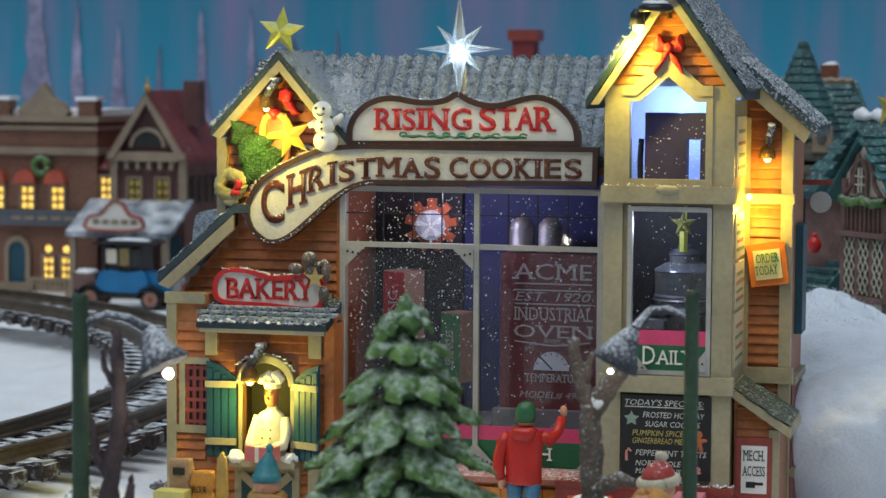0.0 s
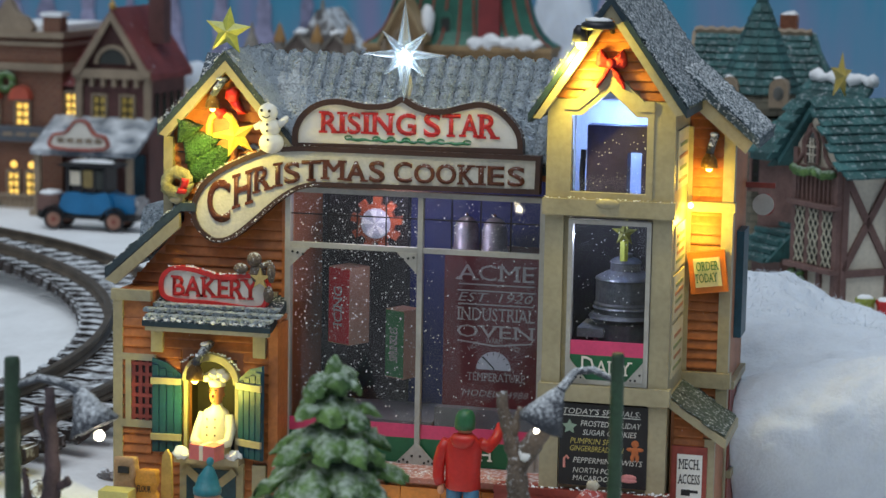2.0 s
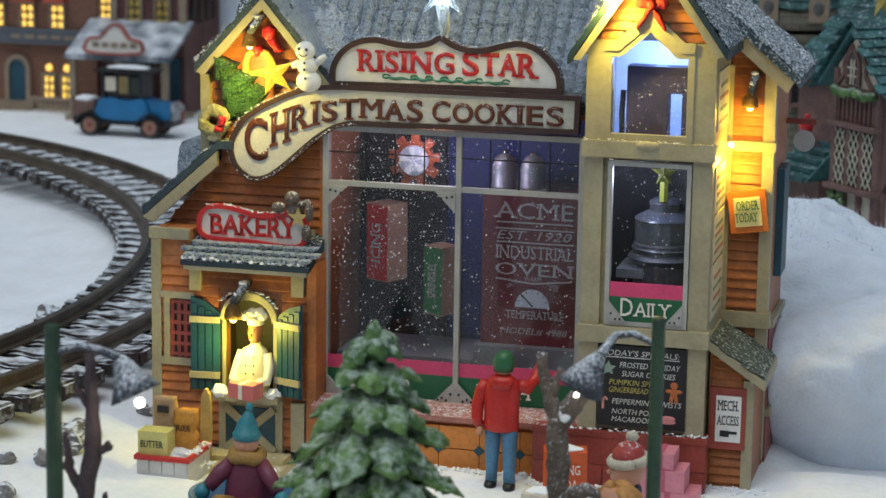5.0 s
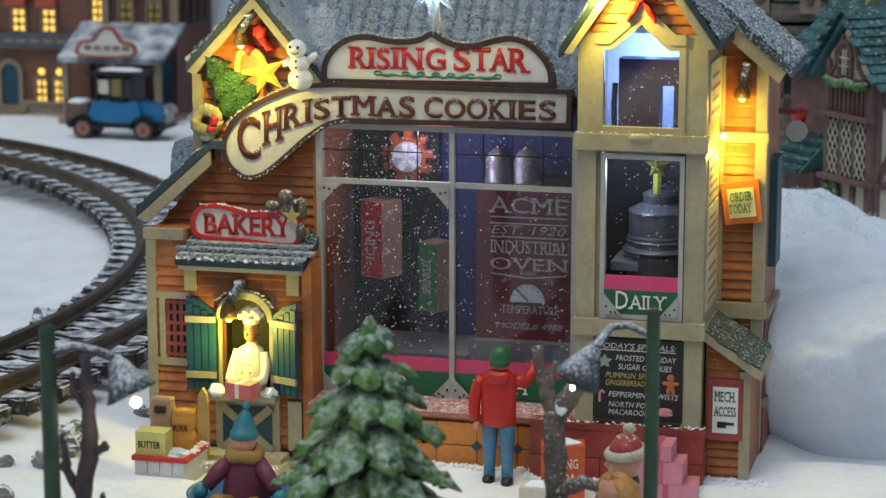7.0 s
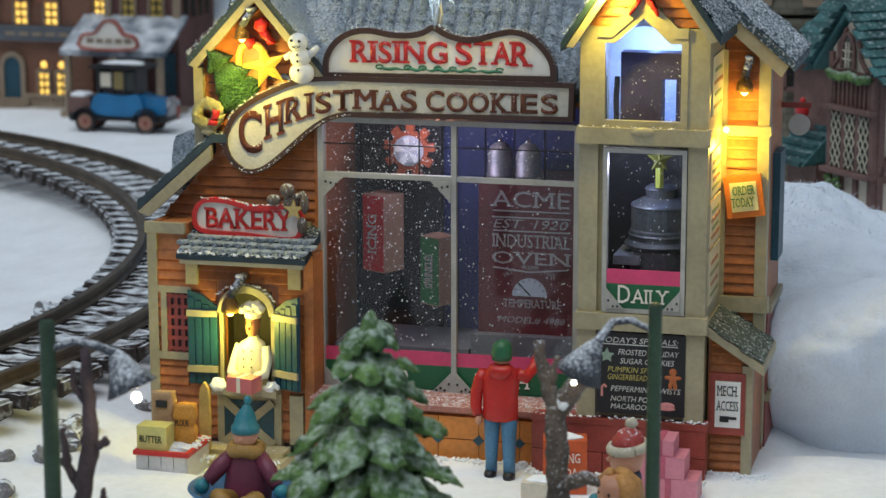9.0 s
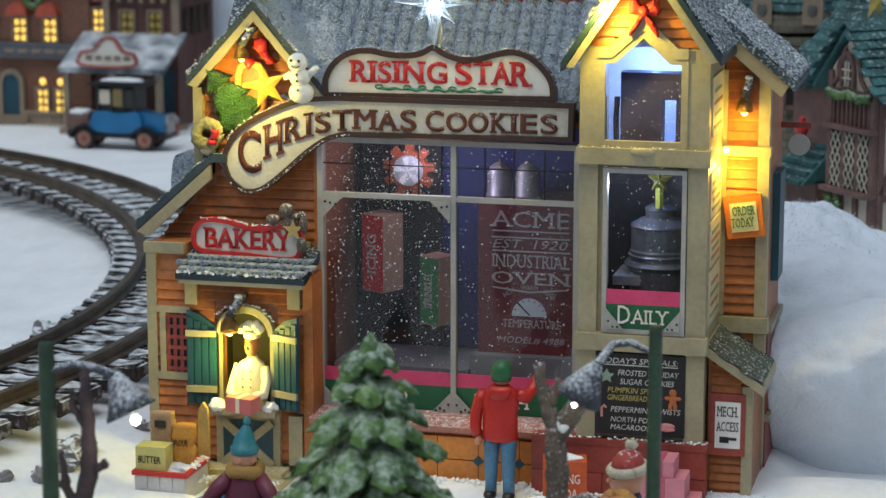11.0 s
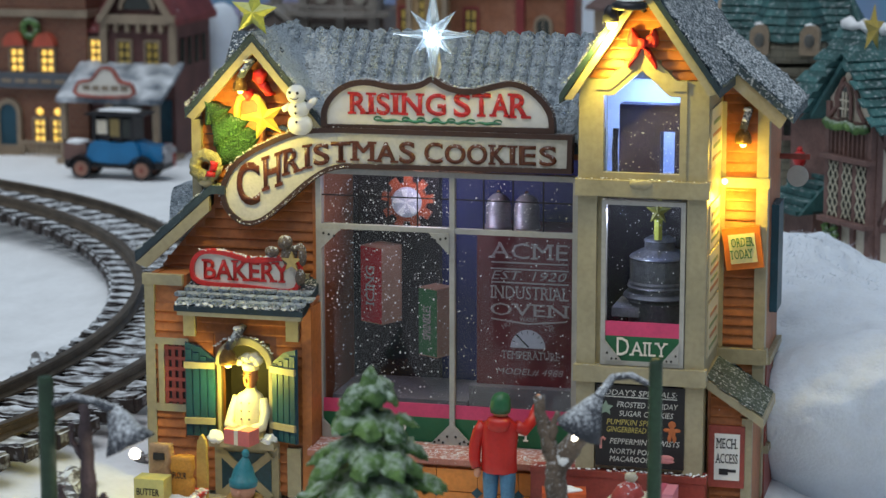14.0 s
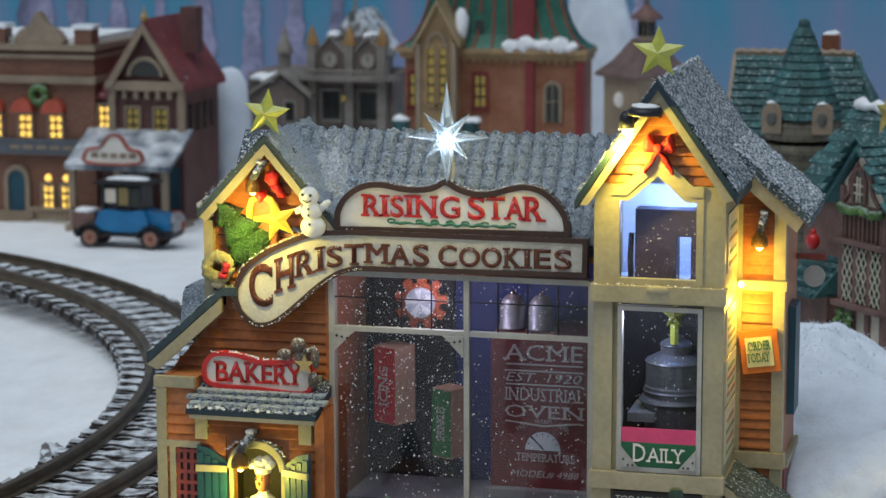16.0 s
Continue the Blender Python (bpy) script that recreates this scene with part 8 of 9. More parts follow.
for pts, rad in (([(-0.2, -29, 7.0), (-0.7, -29, 8.0), (-0.8, -29, 9.2)], [0.2, 0.17, 0.1]), ([(-0.7, -29, 8.0), (-1.25, -29, 8.1)], [0.12, 0.08]), ([(0.12, -29, 8.6), (0.62, -29, 8.8), (0.72, -29.1, 9.0)], [0.2, 0.15, 0.09]),
                 ([(0.1, -29, 10.0), (-0.35, -29, 10.7), (-0.4, -29, 11.3)], [0.17, 0.12, 0.07]), ([(-0.25, -29, 5.6), (0.5, -29, 6.4), (0.6, -29, 7.2)], [0.22, 0.15, 0.08])):
    bm = bmn()
    limb(bm, pts, rad)
    part("limb", bm, M["bark_dark"], bare2, smooth=True)

# figures, each one plain shape
def loft(bm, rings, n=16, mi=0):
    """A closed skin over level ovals: centre, height and the two half widths of each."""
    loops = [[bm.verts.new((x + rx * math.cos(2 * math.pi * k / n), y + ry * math.sin(2 * math.pi * k / n), z)) for k in range(n)] for x, y, z, rx, ry in rings]
    for a, b in zip(loops, loops[1:]):
        for k in range(n):
            bm.faces.new((a[k], a[(k + 1) % n], b[(k + 1) % n], b[k])).material_index = mi
    bm.faces.new(loops[0][::-1]).material_index = mi
    bm.faces.new(loops[-1]).material_index = mi
    return bm


skin = mat("painted_skin", (0.55, 0.26, 0.16), 0.5, 0.1)
denim = mat("denim_blue_paint", (0.07, 0.20, 0.34), 0.45, 0.25, 80)
coat = mat("red_coat_paint", (0.50, 0.02, 0.015), 0.4, 0.15, snow=0.08)
hat_g = mat("green_hat_paint", (0.02, 0.12, 0.05), 0.45, 0.2)
tan_p = mat("tan_paint", (0.50, 0.22, 0.07), 0.5, 0.2)
maroon = mat("maroon_paint", (0.16, 0.03, 0.06), 0.5, 0.2)
teal_p = mat("sea_teal_paint", (0.03, 0.22, 0.26), 0.5, 0.2)
chef_w = mat("chef_white_paint", (0.75, 0.70, 0.55), 0.45, 0.08)
bm = bmn()
X, Y = 7.78, -1.35
for s, k in ((-0.4, 0), (0.42, -0.12)):
    loft(bm, [(X + s * 1.05, Y + k, 0.1, 0.27, 0.3), (X + s * 1.02, Y + k, 0.6, 0.27, 0.28), (X + s, Y + k, 1.45, 0.31, 0.32), (X + s * 0.95, Y + k * 0.5, 2.3, 0.37, 0.38), (X + s * 0.85, Y, 2.85, 0.40, 0.42)], 14, 1)
    loft(bm, [(X + s * 1.08, Y + k - 0.12, -0.08, 0.27, 0.42), (X + s * 1.08, Y + k - 0.12, 0.08, 0.28, 0.44), (X + s * 1.06, Y + k - 0.02, 0.25, 0.22, 0.26)], 12, 2)
loft(bm, [(X + 0.02, Y, 2.55, 0.74, 0.52), (X, Y, 2.66, 0.82, 0.56), (X, Y, 3.0, 0.80, 0.55), (X, Y, 3.7, 0.80, 0.52), (X, Y, 4.35, 0.86, 0.5), (X + 0.02, Y, 4.75, 0.78, 0.44), (X + 0.04, Y, 4.98, 0.5, 0.36), (X + 0.05, Y, 5.12, 0.3, 0.3)], 22, 0)
tube(bm, [(X - 0.72, Y, 4.72), (X - 0.92, Y, 4.3), (X - 1.08, Y - 0.05, 3.7), (X - 1.08, Y - 0.15, 3.1), (X - 0.96, Y - 0.25, 2.75)], [0.26, 0.30, 0.28, 0.26, 0.22], 12, mi=0)
ball(bm, X - 0.92, Y - 0.28, 2.55, 0.17, 0.2, 0.24, 12, 8, mi=3)
tube(bm, [(X + 0.75, Y, 4.7), (X + 1.05, Y + 0.3, 4.45), (X + 1.3, Y + 0.9, 4.75), (X + 1.45, Y + 1.2, 5.35)], [0.27, 0.28, 0.25, 0.2], 12, mi=0)
ball(bm, X + 1.5, Y + 1.25, 5.62, 0.17, 0.15, 0.27, 12, 8, mi=3)
loft(bm, [(X + 0.03, Y - 0.28, 4.35, 0.2, 0.12), (X + 0.03, Y - 0.36, 4.6, 0.46, 0.2), (X + 0.03, Y - 0.32, 4.9, 0.56, 0.26), (X + 0.03, Y - 0.2, 5.08, 0.46, 0.26)], 16, 0)
ball(bm, X + 0.06, Y + 0.02, 5.45, 0.40, 0.42, 0.46, 16, 12, mi=3)
loft(bm, [(X + 0.05, Y, 5.28, 0.44, 0.46), (X + 0.05, Y, 5.52, 0.47, 0.48), (X + 0.06, Y, 5.85, 0.44, 0.45), (X + 0.08, Y, 6.08, 0.32, 0.33), (X + 0.08, Y, 6.18, 0.1, 0.1)], 18, 4)
tagged(part("figurine", bm, [coat, denim, M["black"], skin, hat_g], smooth=True), "painted figurine in red coat and blue trousers facing the shop", "figurine")

bm = bmn()
X, Y = -4.62, 0.9
loft(bm, [(X - 0.02, Y, 2.5, 0.95, 0.62), (X - 0.02, Y, 3.2, 0.92, 0.62), (X, Y, 4.0, 0.80, 0.56), (X + 0.05, Y, 4.55, 0.80, 0.5), (X + 0.1, Y, 4.8, 0.66, 0.42), (X + 0.14, Y, 4.98, 0.32, 0.3), (X + 0.16, Y, 5.15, 0.24, 0.24)], 20, 0)
tube(bm, [(X - 0.62, Y, 4.65), (X - 0.85, Y - 0.15, 3.95), (X - 0.9, Y - 0.6, 3.45), (X - 0.4, Y - 1.0, 3.4)], [0.26, 0.28, 0.26, 0.2], 10, mi=0)
tube(bm, [(X + 0.78, Y, 4.6), (X + 0.98, Y - 0.15, 3.95), (X + 1.0, Y - 0.6, 3.45), (X + 0.6, Y - 1.0, 3.4)], [0.26, 0.28, 0.26, 0.2], 10, mi=0)
loft(bm, [(X + 0.15, Y - 0.05, 5.1, 0.20, 0.2), (X + 0.14, Y - 0.1, 5.3, 0.33, 0.34), (X + 0.15, Y - 0.1, 5.6, 0.38, 0.4), (X + 0.17, Y - 0.05, 5.95, 0.37, 0.4), (X + 0.17, Y, 6.15, 0.30, 0.34)], 18, 1)
ball(bm, X + 0.07, Y - 0.48, 5.55, 0.07, 0.12, 0.1, 8, 6, mi=1), ball(bm, X + 0.52, Y - 0.02, 5.58, 0.06, 0.1, 0.12, 8, 6, mi=1)
for dx in (-0.1, 0.22):
    ball(bm, X + dx, Y - 0.46, 5.72, 0.05, 0.05, 0.035, 8, 5, mi=4), tube(bm, [(X + dx - 0.09, Y - 0.47, 5.82), (X + dx + 0.09, Y - 0.47, 5.83)], 0.025, 5, mi=4)
tube(bm, [(X - 0.02, Y - 0.46, 5.35), (X + 0.07, Y - 0.48, 5.32), (X + 0.18, Y - 0.46, 5.35)], 0.025, 5, mi=2)
loft(bm, [(X + 0.16, Y, 5.98, 0.43, 0.45), (X + 0.14, Y, 6.2, 0.46, 0.46), (X + 0.1, Y, 6.3, 0.6, 0.5)], 18, 0)
for dx, dz, r in ((-0.42, 6.38, 0.30), (0.0, 6.45, 0.36), (0.42, 6.42, 0.34), (-0.15, 6.55, 0.3), (0.25, 6.58, 0.3), (-0.55, 6.3, 0.2)):
    ball(bm, X + 0.12 + dx, Y - 0.05, dz, r, 0.36, r * 0.72, mi=0, rough=0.06)
for k in range(3):
    for dx in (-0.2, 0.25):
        ball(bm, X + dx, Y - 0.57 - 0.02 * k, 4.5 - 0.38 * k, 0.05, 0.04, 0.05, 8, 5, mi=4)
bx = Matrix.Translation((X + 0.06, Y - 1.3, 2.8)) @ Matrix.Rotation(radians(-14), 4, "Z")
box(bm, -0.78, -0.45, 0.0, 0.84, 0.45, 0.7, bx, mi=2), box(bm, -0.12, -0.465, 0.0, 0.12, 0.465, 0.715, bx, mi=5)
for v in bm.verts:
    v.co.x = X + (v.co.x - X) * 0.86
baker = tagged(part("figurine", bm, [chef_w, mat("tanned_skin_paint", (0.36, 0.14, 0.06), 0.5, 0.15), mat("pink_box_paint", (0.60, 0.16, 0.16), 0.5, 0.1), tan_p, M["black"], chef_w], smooth=True), "painted baker figurine in white holding a pink box in the hatch", "figurine")
for f in baker.data.polygons:
    f.use_smooth = f.material_index not in (2, 5)


def child(x, y, mats, label, turn, hat=True, z=-0.05):
    """A painted child in a bulky jacket, scarf and knitted hat, or with loose hair; turn is the way it looks."""
    bm = bmn()
    for s in (-0.36, 0.36):
        loft(bm, [(s, 0, 0.1, 0.27, 0.3), (s, 0, 1.0, 0.3, 0.32), (s * 0.9, 0, 1.9, 0.42, 0.42)], 12, 1)
        loft(bm, [(s, -0.14, -0.06, 0.27, 0.44), (s, -0.12, 0.14, 0.28, 0.44), (s, 0, 0.32, 0.24, 0.28)], 12, 4)
    loft(bm, [(0, 0, 1.6, 0.82, 0.66), (0, 0, 1.75, 0.92, 0.74), (0, 0, 2.7, 0.9, 0.7), (0, 0, 3.4, 0.84, 0.6), (0, 0, 3.75, 0.5, 0.45)], 20, 0)
    for s in (-1, 1):
        tube(bm, [(s * 0.72, 0, 3.45), (s * 1.05, -0.25, 2.85), (s * 0.9, -0.85, 2.6)], [0.32, 0.34, 0.26], 12, mi=0)
        ball(bm, s * 0.85, -1.05, 2.6, 0.24, 0.24, 0.24, 12, 8, mi=5)
    loft(bm, [(0, 0, 3.5, 0.5, 0.46), (0, 0, 3.62, 0.62, 0.58), (0, 0, 3.85, 0.58, 0.54), (0, 0, 3.98, 0.42, 0.4)], 18, 6)
    loft(bm, [(0, -0.02, 3.9, 0.34, 0.36), (0, -0.06, 4.1, 0.58, 0.6), (0, -0.04, 4.5, 0.68, 0.7), (0, 0, 4.9, 0.68, 0.68), (0, 0, 5.2, 0.5, 0.5)], 20, 2)
    ball(bm, 0, -0.74, 4.48, 0.11, 0.14, 0.11, 10, 7, mi=2)
    for s in (-1, 1):
        ball(bm, s * 0.25, -0.66, 4.66, 0.06, 0.05, 0.07, 8, 5, mi=4)
    if hat:
        tube(bm, [(0.7 * math.cos(a), 0.68 * math.sin(a) + 0.02, 4.92 + 0.1 * math.sin(a)) for a in [2 * math.pi * k / 20 for k in range(21)]], 0.2, 8, mi=7)
        loft(bm, [(0, 0, 4.9, 0.7, 0.68), (0, 0.02, 5.2, 0.66, 0.64), (0, 0.06, 5.5, 0.48, 0.46), (0, 0.1, 5.7, 0.2, 0.2)], 18, 3)
        ball(bm, 0.0, 0.12, 5.85, 0.24, 0.24, 0.22, 12, 9, mi=7, rough=0.08)
    else:
        for k in range(15):
            a = math.pi * (k / 14) - 0.35 if k < 11 else math.pi * (k - 11) / 3
            tube(bm, [(0.3 * math.cos(a), 0.3 * math.sin(a), 5.3), (0.68 * math.cos(a), 0.66 * math.sin(a) + 0.05, 4.9), (0.74 * math.cos(a), 0.7 * math.sin(a) + 0.08, 4.3), (0.62 * math.cos(a), 0.6 * math.sin(a) + 0.1, 3.6)], [0.22, 0.27, 0.25, 0.1], 8, mi=3)
    bmesh.ops.rotate(bm, cent=(0, 0, 0), matrix=Matrix.Rotation(radians(turn), 3, "Z"), verts=bm.verts)
    bmesh.ops.translate(bm, vec=(x, y, z), verts=bm.verts)
    return tagged(part("figurine", bm, mats, smooth=True), label, "figurine", "painted figurines on the snow")


amber = mat("amber_jacket_paint", (0.55, 0.22, 0.02), 0.45, 0.2)
cream_k = mat("cream_knit_paint", (0.55, 0.50, 0.38), 0.7, 0.2, 120, 0.8, snow=0.3)
child(15.3, -12, [amber, denim, skin, mat("red_knit_paint", (0.38, 0.05, 0.04), 0.6, 0.3, snow=0.30, snow_scale=700), M["black"], teal_p, mat("navy_scarf_paint", (0.03, 0.05, 0.09), 0.6, 0.2), cream_k], "painted child figurine in amber jacket and red hat with cream brim", -62)
child(15.75, -17, [mat("rose_coat_paint", (0.36, 0.11, 0.12), 0.5, 0.2), maroon, skin, mat("blond_hair_paint", (0.50, 0.24, 0.07), 0.55, 0.35, 90, 0.8), M["black"], skin, maroon, cream_k], "painted figurine with long blond hair and rose coat", -35, False, 0.0)

SX, SY = -1.3, -9.5
sled = thing("saucer_sled", SX, SY, 0, "round blue saucer sled lying on the snow", "sled")
part("saucer", lathe(bmn(), SX, SY, 0.0, [(0.2, 0.0), (1.3, 0.06), (2.0, 0.5), (2.4, 1.15), (2.48, 1.2), (2.46, 1.28), (2.32, 1.25), (1.9, 0.7), (1.1, 0.25), (0.05, 0.2)], 36), mat("blue_sled_paint", (0.03, 0.14, 0.30), 0.4, 0.25), sled, smooth=True)
bm = bmn()
loft(bm, [(SX, SY + 0.2, 0.35, 0.95, 0.85), (SX, SY + 0.2, 1.0, 1.02, 0.8), (SX + 0.02, SY + 0.15, 1.7, 0.92, 0.66), (SX + 0.02, SY + 0.1, 2.2, 0.74, 0.52), (SX + 0.02, SY + 0.1, 2.5, 0.4, 0.36)], 18, 0)
for sgn in (-1, 1):
    tube(bm, [(SX + sgn * 0.62, SY, 2.15), (SX + sgn * 1.1, SY - 0.25, 1.75), (SX + sgn * 1.5, SY - 0.5, 1.3)], [0.34, 0.33, 0.27], 12, mi=0)
    ball(bm, SX + sgn * 1.72, SY - 0.6, 1.12, 0.32, 0.3, 0.28, 12, 8, mi=3)
    tube(bm, [(SX + sgn * 0.4, SY - 0.4, 0.6), (SX + sgn * 0.85, SY - 1.1, 0.85), (SX + sgn * 0.3, SY - 1.5, 0.75)], [0.42, 0.38, 0.32], 12, mi=4)
tube(bm, [(SX + 0.58 * math.cos(a), SY + 0.05 + 0.48 * math.sin(a), 2.45 + 0.05 * math.sin(3 * a)) for a in [2 * math.pi * k / 16 for k in range(17)]], 0.26, 10, mi=4)
ball(bm, SX, SY - 0.05, 2.98, 0.52, 0.5, 0.5, 18, 12, mi=2)
ball(bm, SX, SY - 0.56, 2.92, 0.09, 0.1, 0.09, 8, 6, mi=2)
loft(bm, [(SX, SY, 3.08, 0.58, 0.57), (SX, SY, 3.3, 0.59, 0.58), (SX, SY, 3.32, 0.52, 0.52), (SX + 0.02, SY, 3.7, 0.40, 0.40), (SX + 0.08, SY, 4.05, 0.16, 0.16), (SX + 0.1, SY, 4.15, 0.05, 0.05)], 18, 3)
ball(bm, SX + 0.12, SY, 4.25, 0.16, 0.16, 0.16, 12, 8, mi=3)
for v in bm.verts:
    v.co = Vector((SX, SY, 0.15)) + Vector(((v.co.x - SX) * 1.02, (v.co.y - SY) * 1.05, (v.co.z - 0.15) * 1.18))
tagged(part("figurine", bm, [maroon, M["black"], skin, teal_p, mat("mustard_paint", (0.36, 0.20, 0.05), 0.55, 0.25)], smooth=True), "painted child in maroon coat and teal hat on a sled", "figurine", "painted figurines on the snow")

# goods beside the door
crate = thing("goods_crate", -6.8, -2.7, 0, "white snowy crate with red rim beside the door", "crate")
wht = mat("white_crate_paint", (0.62, 0.60, 0.56), 0.6, 0.15, snow=0.3)
part("crate_body", box(bmn(), -8.4, -4.2, -0.75, -5.95, -1.4, 0.62), wht, crate, bevel=0.06)
for a in ((-8.5, -4.32, 0.6, -5.85, -4.08, 0.8), (-8.5, -1.5, 0.6, -5.85, -1.3, 0.8), (-8.5, -4.08, 0.6, -8.28, -1.5, 0.8), (-6.07, -4.08, 0.6, -5.85, -1.5, 0.8)):
    part("crate_rim", box(bmn(), *a), M["red"], crate, bevel=0.04)
for k in range(4):
    part("crate_slat", box(bmn(), -8.35 + 0.6 * k, -4.26, 0.0, -7.8 + 0.6 * k, -4.16, 0.58), wht, crate)
butter = thing("butter_box", -7.5, -3.5, 0.75, "pale yellow butter box in the crate", "box")
part("box_body", box(bmn(), -8.42, -4.0, 0.76, -7.0, -3.0, 1.86), mat("pale_yellow_card", (0.60, 0.54, 0.18), 0.55, 0.12), butter, bevel=0.06)
fitted("letters", "BUTTER", -8.28, -7.22, -4.02, 1.12, 0.32, M["black"], butter, depth=0.02)
sack = mat("tan_sack_cloth", (0.48, 0.30, 0.16), 0.8, 0.25, 90, 0.5, snow=0.12)
sack_o = mat("orange_sack_cloth", (0.60, 0.27, 0.04), 0.7, 0.25, 90, 0.5, snow=0.15)


def sack_thing(name, x, y, z, w, h, m, label, words):
    t = thing(name, x, y, z, label, "sack")
    bm = bmn()
    rings = []
    for k in range(17):
        f = k / 16
        sw = w * (0.92 + 0.14 * math.sin(math.pi * f) - (0.26 if words else 0.06) * max(0, 1 - abs(f - 0.5) / 0.16))
        rings.append([bm.verts.new((x + sw * math.copysign(abs(math.cos(a)) ** 0.5, math.cos(a)), y + sw * 0.62 * math.copysign(abs(math.sin(a)) ** 0.5, math.sin(a)), z + h * f)) for a in [2 * math.pi * j / 16 for j in range(16)]])
    for r0, r1 in zip(rings, rings[1:]):
        for j in range(16):
            bm.faces.new((r0[j], r0[(j + 1) % 16], r1[(j + 1) % 16], r1[j]))
    bm.faces.new(rings[0][::-1]), bm.faces.new(rings[-1])
    for v in bm.verts:
        v.co += noise.noise_vector(v.co * 1.6) * 0.1
    part("sack_body", bm, m, t, smooth=True)
    if words:
        fitted("letters", words, x - w * 0.6, x + w * 0.6, y - w * 0.62 - 0.12, z + h * 0.5, 0.3, M["black"], t, depth=0.04)
    else:
        part("print_bar", box(bmn(), x - w * 0.5, y - w * 0.62 - 0.1, z + h * 0.72, x + w * 0.5, y - w * 0.62, z + h * 0.85), M["black"], t)


sack_thing("tan_sack", -7.72, -2.3, 0.76, 0.52, 2.3, sack, "tall tan paper sack in the crate", "")
sack_thing("flour_sack", -6.62, -2.5, 0.76, 0.54, 1.85, sack_o, "plump orange flour sack in the crate", "FLOUR")
board = thing("leaning_board", -6.3, -0.8, 0, "yellow board leaning beside the crate", "board")
part("board_plank", prism(bmn(), smooth_line([(-6.55, 0.0), (-6.1, 0.0), (-6.1, 2.6), (-6.2, 3.0), (-6.33, 3.2), (-6.45, 3.0), (-6.55, 2.6)], 2), -0.9, -0.65), mat("yellow_board", (0.55, 0.40, 0.12), 0.6, 0.2), board, bevel=0.04)
soda = thing("baking_soda_box", 10.9, -2.6, 0, "orange baking soda box on the snow", "box")
om2 = Matrix.Translation((10.95, -2.6, 0)) @ Matrix.Rotation(radians(12), 4, "Z")
part("box_body", box(bmn(), -0.95, -0.6, -0.1, 0.95, 0.6, 2.3, om2), mat("orange_card", (0.55, 0.09, 0.02), 0.5, 0.15, snow=0.1), soda, bevel=0.05)
fitted("letters", "BAKING", 10.4, 11.75, -3.3, 1.35, 0.42, M["board_white"], soda, depth=0.02, spin=12)
fitted("letters", "SODA", 10.6, 11.65, -3.3, 0.7, 0.42, M["board_white"], soda, depth=0.02, spin=12)
blockb = thing("white_box", 11.0, -8, 0, "small white carton on the snow", "box")
part("box_body", box(bmn(), 10.3, -8.6, -0.1, 11.9, -7.4, 2.0), M["plaster"], blockb, bevel=0.06)
part("print_bar", box(bmn(), 10.9, -8.65, 0.9, 11.3, -8.58, 1.35), M["black"], blockb)
gifts = [(15.6, -2.6, 0, 1.25, 1.0), (15.35, -2.6, 1.0, 0.95, 0.95), (15.2, -2.5, 1.95, 0.6, 0.7)]
for x, y, z, w, h in gifts:
    g = thing("pink_box", x, y, z, "pink cake box in a stack before the plinth", "box", "stack of pink boxes")
    part("box_body", box(bmn(), x - w, y - 0.8, z - (0.1 if z == 0 else 0), x + w, y + 0.8, z + h - 0.02), mat("pink_card", (0.62, 0.22, 0.28), 0.5, 0.12, snow=0.15), g, bevel=0.08)
    part("box_ribbon", box(bmn(), x - 0.12, y - 0.83, z, x + 0.12, y + 0.83, z + h + 0.01), mat("rose_ribbon", (0.50, 0.10, 0.16), 0.4), g)

# snow lying on small things
def snow_pad(x, y, z, rx, ry, rz, parent):
    part("snow_cap", ball(bmn(), x, y, z, rx, ry, rz, 22, 10, rough=0.35 * rz + 0.06), M["snow"], parent, "snow lying on top", smooth=True)


snow_pad(-6.0, 0.2, 2.82, 0.42, 0.36, 0.3, house)
snow_pad(-3.42, 0.25, 2.82, 0.3, 0.34, 0.26, house)
snow_pad(-7.1, -2.7, 0.68, 1.0, 1.1, 0.2, crate)
snow_pad(10.95, -2.6, 2.32, 0.8, 0.5, 0.14, soda)
snow_pad(11.1, -8.0, 2.02, 0.7, 0.5, 0.12, blockb)

# loose snow along the foot of the walls
bm = bmn()
rng = random.Random(31)
for k in range(800):
    x = rng.uniform(-10.5, 19.5)
    y0 = -0.45 if x > 8.9 else 0.35 if x > -2 else 0.6
    if x > 16.8:
        y0 = 1.0
    if -7.5 < x < -2.3:
        y0 = -2.1
    y = y0 - abs(rng.gauss(0, 0.35)) + 0.05
    r = rng.uniform(0.03, 0.11)
    ball(bm, x, y, 0.02 + rng.uniform(-0.02, 0.1), r, r, r * 0.7, 6, 5, rough=0.06)
tagged(part("loose_snow", bm, M["snow"]), "loose snow crumbs along the foot of the bakery", "snow", kind="stuff")


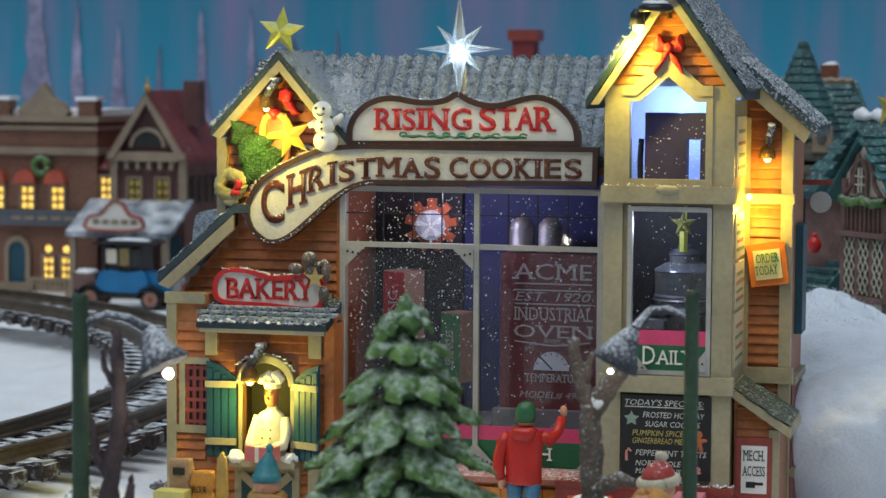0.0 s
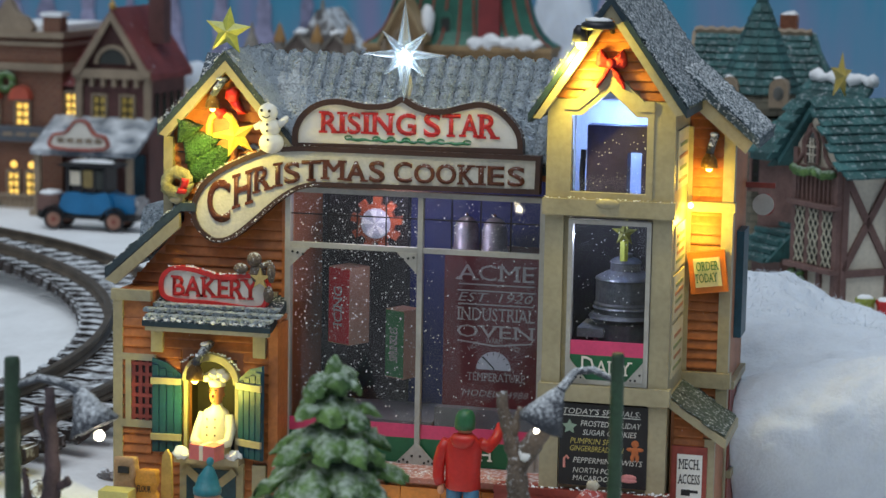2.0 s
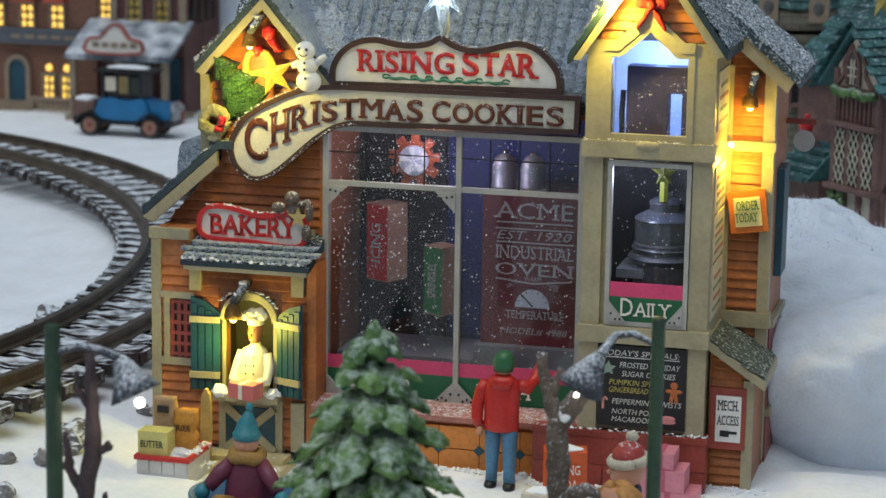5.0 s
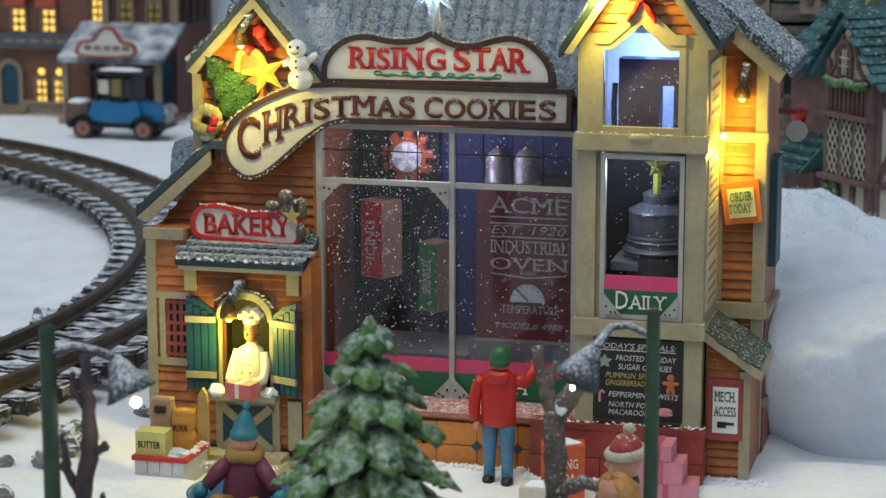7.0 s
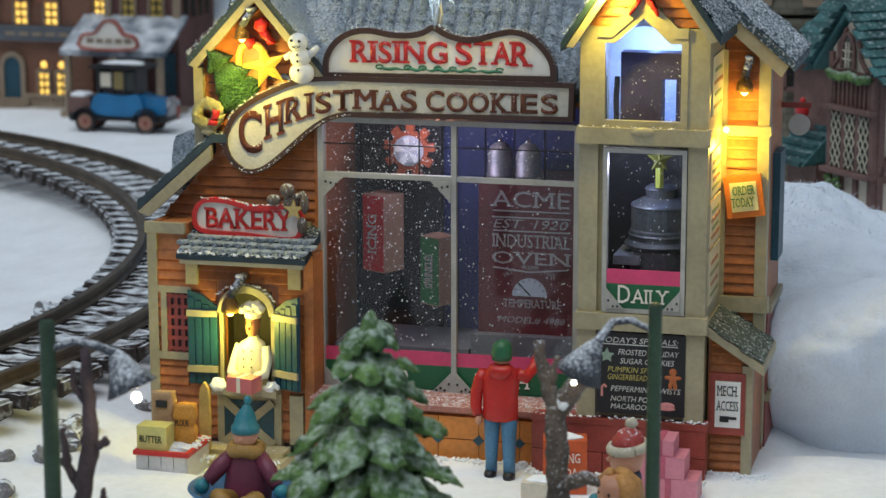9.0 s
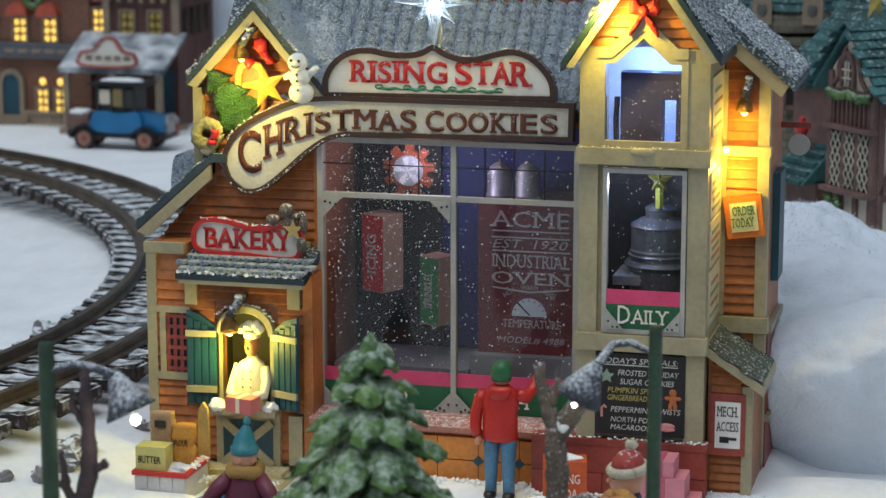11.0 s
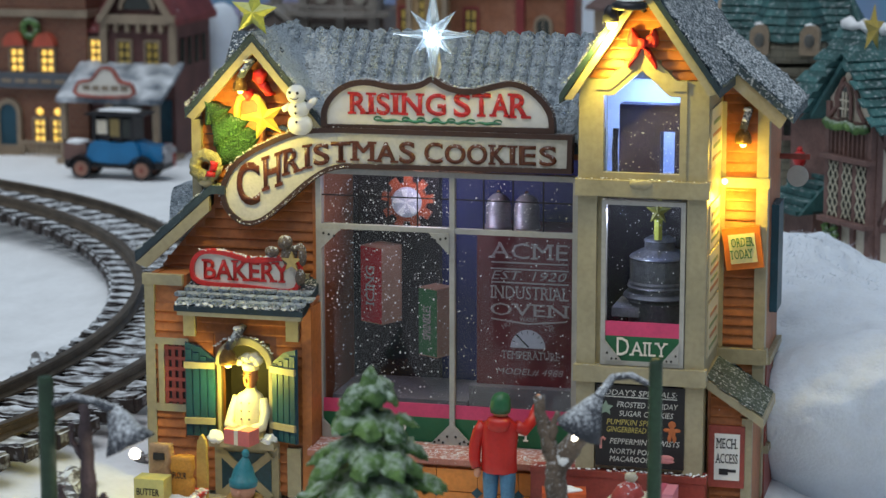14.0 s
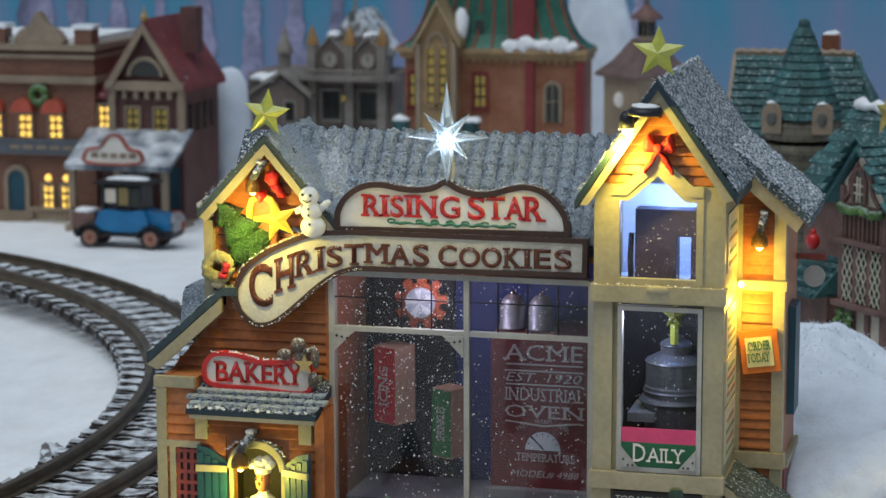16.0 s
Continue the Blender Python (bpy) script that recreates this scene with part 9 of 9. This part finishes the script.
def crumbs(name, line, count, parent, label, size=0.06, spread=0.07, seed=1):
    """Loose snow caught along an edge: many small lumps, too small to tell apart."""
    g = random.Random(seed)
    bm = bmn()
    legs = [(Vector(a), Vector(b)) for a, b in zip(line, line[1:])]
    total = sum((b - a).length for a, b in legs)
    for a, b in legs:
        for k in range(max(1, round(count * (b - a).length / total))):
            p = a.lerp(b, g.random()) + Vector((g.gauss(0, spread), g.gauss(0, spread * 0.8), abs(g.gauss(0, spread * 0.5))))
            r = size * g.uniform(0.35, 1.1)
            ball(bm, p.x, p.y, p.z, r * g.uniform(0.9, 1.6), r, r * g.uniform(0.5, 0.9), 6, 4, rough=r * 0.5)
    return tagged(part(name, bm, M["snow"], parent, label), kind="stuff")


crumbs("sign_snow", [(x, 2.3, z + 0.02) for x, z in top_edge], 200, rising, "snow crumbs on the rim of the sign", 0.032, 0.06, 3)
crumbs("sign_snow", [(x, 2.2, z + 0.02) for x, z in mid[:22]], 230, cookies, "snow crumbs on the rim of the sign", 0.032, 0.07, 4)
crumbs("sign_snow", [(x, 2.03, z + 0.08) for x, z in mid[22:]], 90, cookies, "snow crumbs on the rim of the sign", 0.035, 0.05, 5)
crumbs("sign_snow", [(-7.3, 1.6, 11.3), (-6.0, 1.6, 11.36), (-4.6, 1.6, 11.08), (-3.0, 1.6, 11.2)], 90, bakery_sign, "snow crumbs on the sign", 0.055, 0.06, 6)
crumbs("ledge_snow", [(-7.7, 0.1, 9.05), (-1.8, 0.1, 9.05)], 160, awning, "snow crumbs along the awning", 0.08, 0.12, 7)
crumbs("ledge_snow", [(-6.2, 0.75, 7.0), (-5.6, 0.75, 7.4), (-4.8, 0.75, 7.55), (-4.0, 0.75, 7.4), (-3.4, 0.75, 6.8)], 60, hatch, "snow crumbs on the arch", 0.05, 0.05, 8)
crumbs("ledge_snow", [(-6.3, 0.1, 2.78), (-3.3, 0.1, 2.78)], 70, house, "snow crumbs on the hatch ledge", 0.09, 0.12, 9)
crumbs("ledge_snow", [(-1.6, 0.9, 2.5), (10.9, 0.9, 2.5)], 220, front, "snow crumbs on the window sill", 0.03, 0.2, 10)
crumbs("ledge_snow", [(10.9, -0.2, 15.62), (16.6, -0.2, 15.62)], 40, house, "snow crumbs on the tower ledge", 0.04, 0.05, 11)
crumbs("ledge_snow", [(9.0, -0.1, 2.58), (16.7, -0.1, 2.58)], 130, plinth, "snow crumbs on the plinth", 0.05, 0.1, 12)
crumbs("granular_snow", [(-7.95, 2.3, 17.9), (-4.63, 2.3, 21.5), (-1.25, 2.3, 17.5)], 320, gable_roof, "snow grains on the roof edge", 0.03, 0.08, 13)
crumbs("granular_snow", [(10.3, -0.8, 19.45), (13.75, -0.8, 24.6), (17.15, -0.8, 19.9)], 260, troof, "snow grains on the roof edge", 0.03, 0.08, 14)
crumbs("goods_snow", [(-8.3, -3.4, 0.72), (-6.1, -3.4, 0.72), (-6.1, -1.6, 0.72)], 110, crate, "snow crumbs in the crate", 0.1, 0.14, 18)
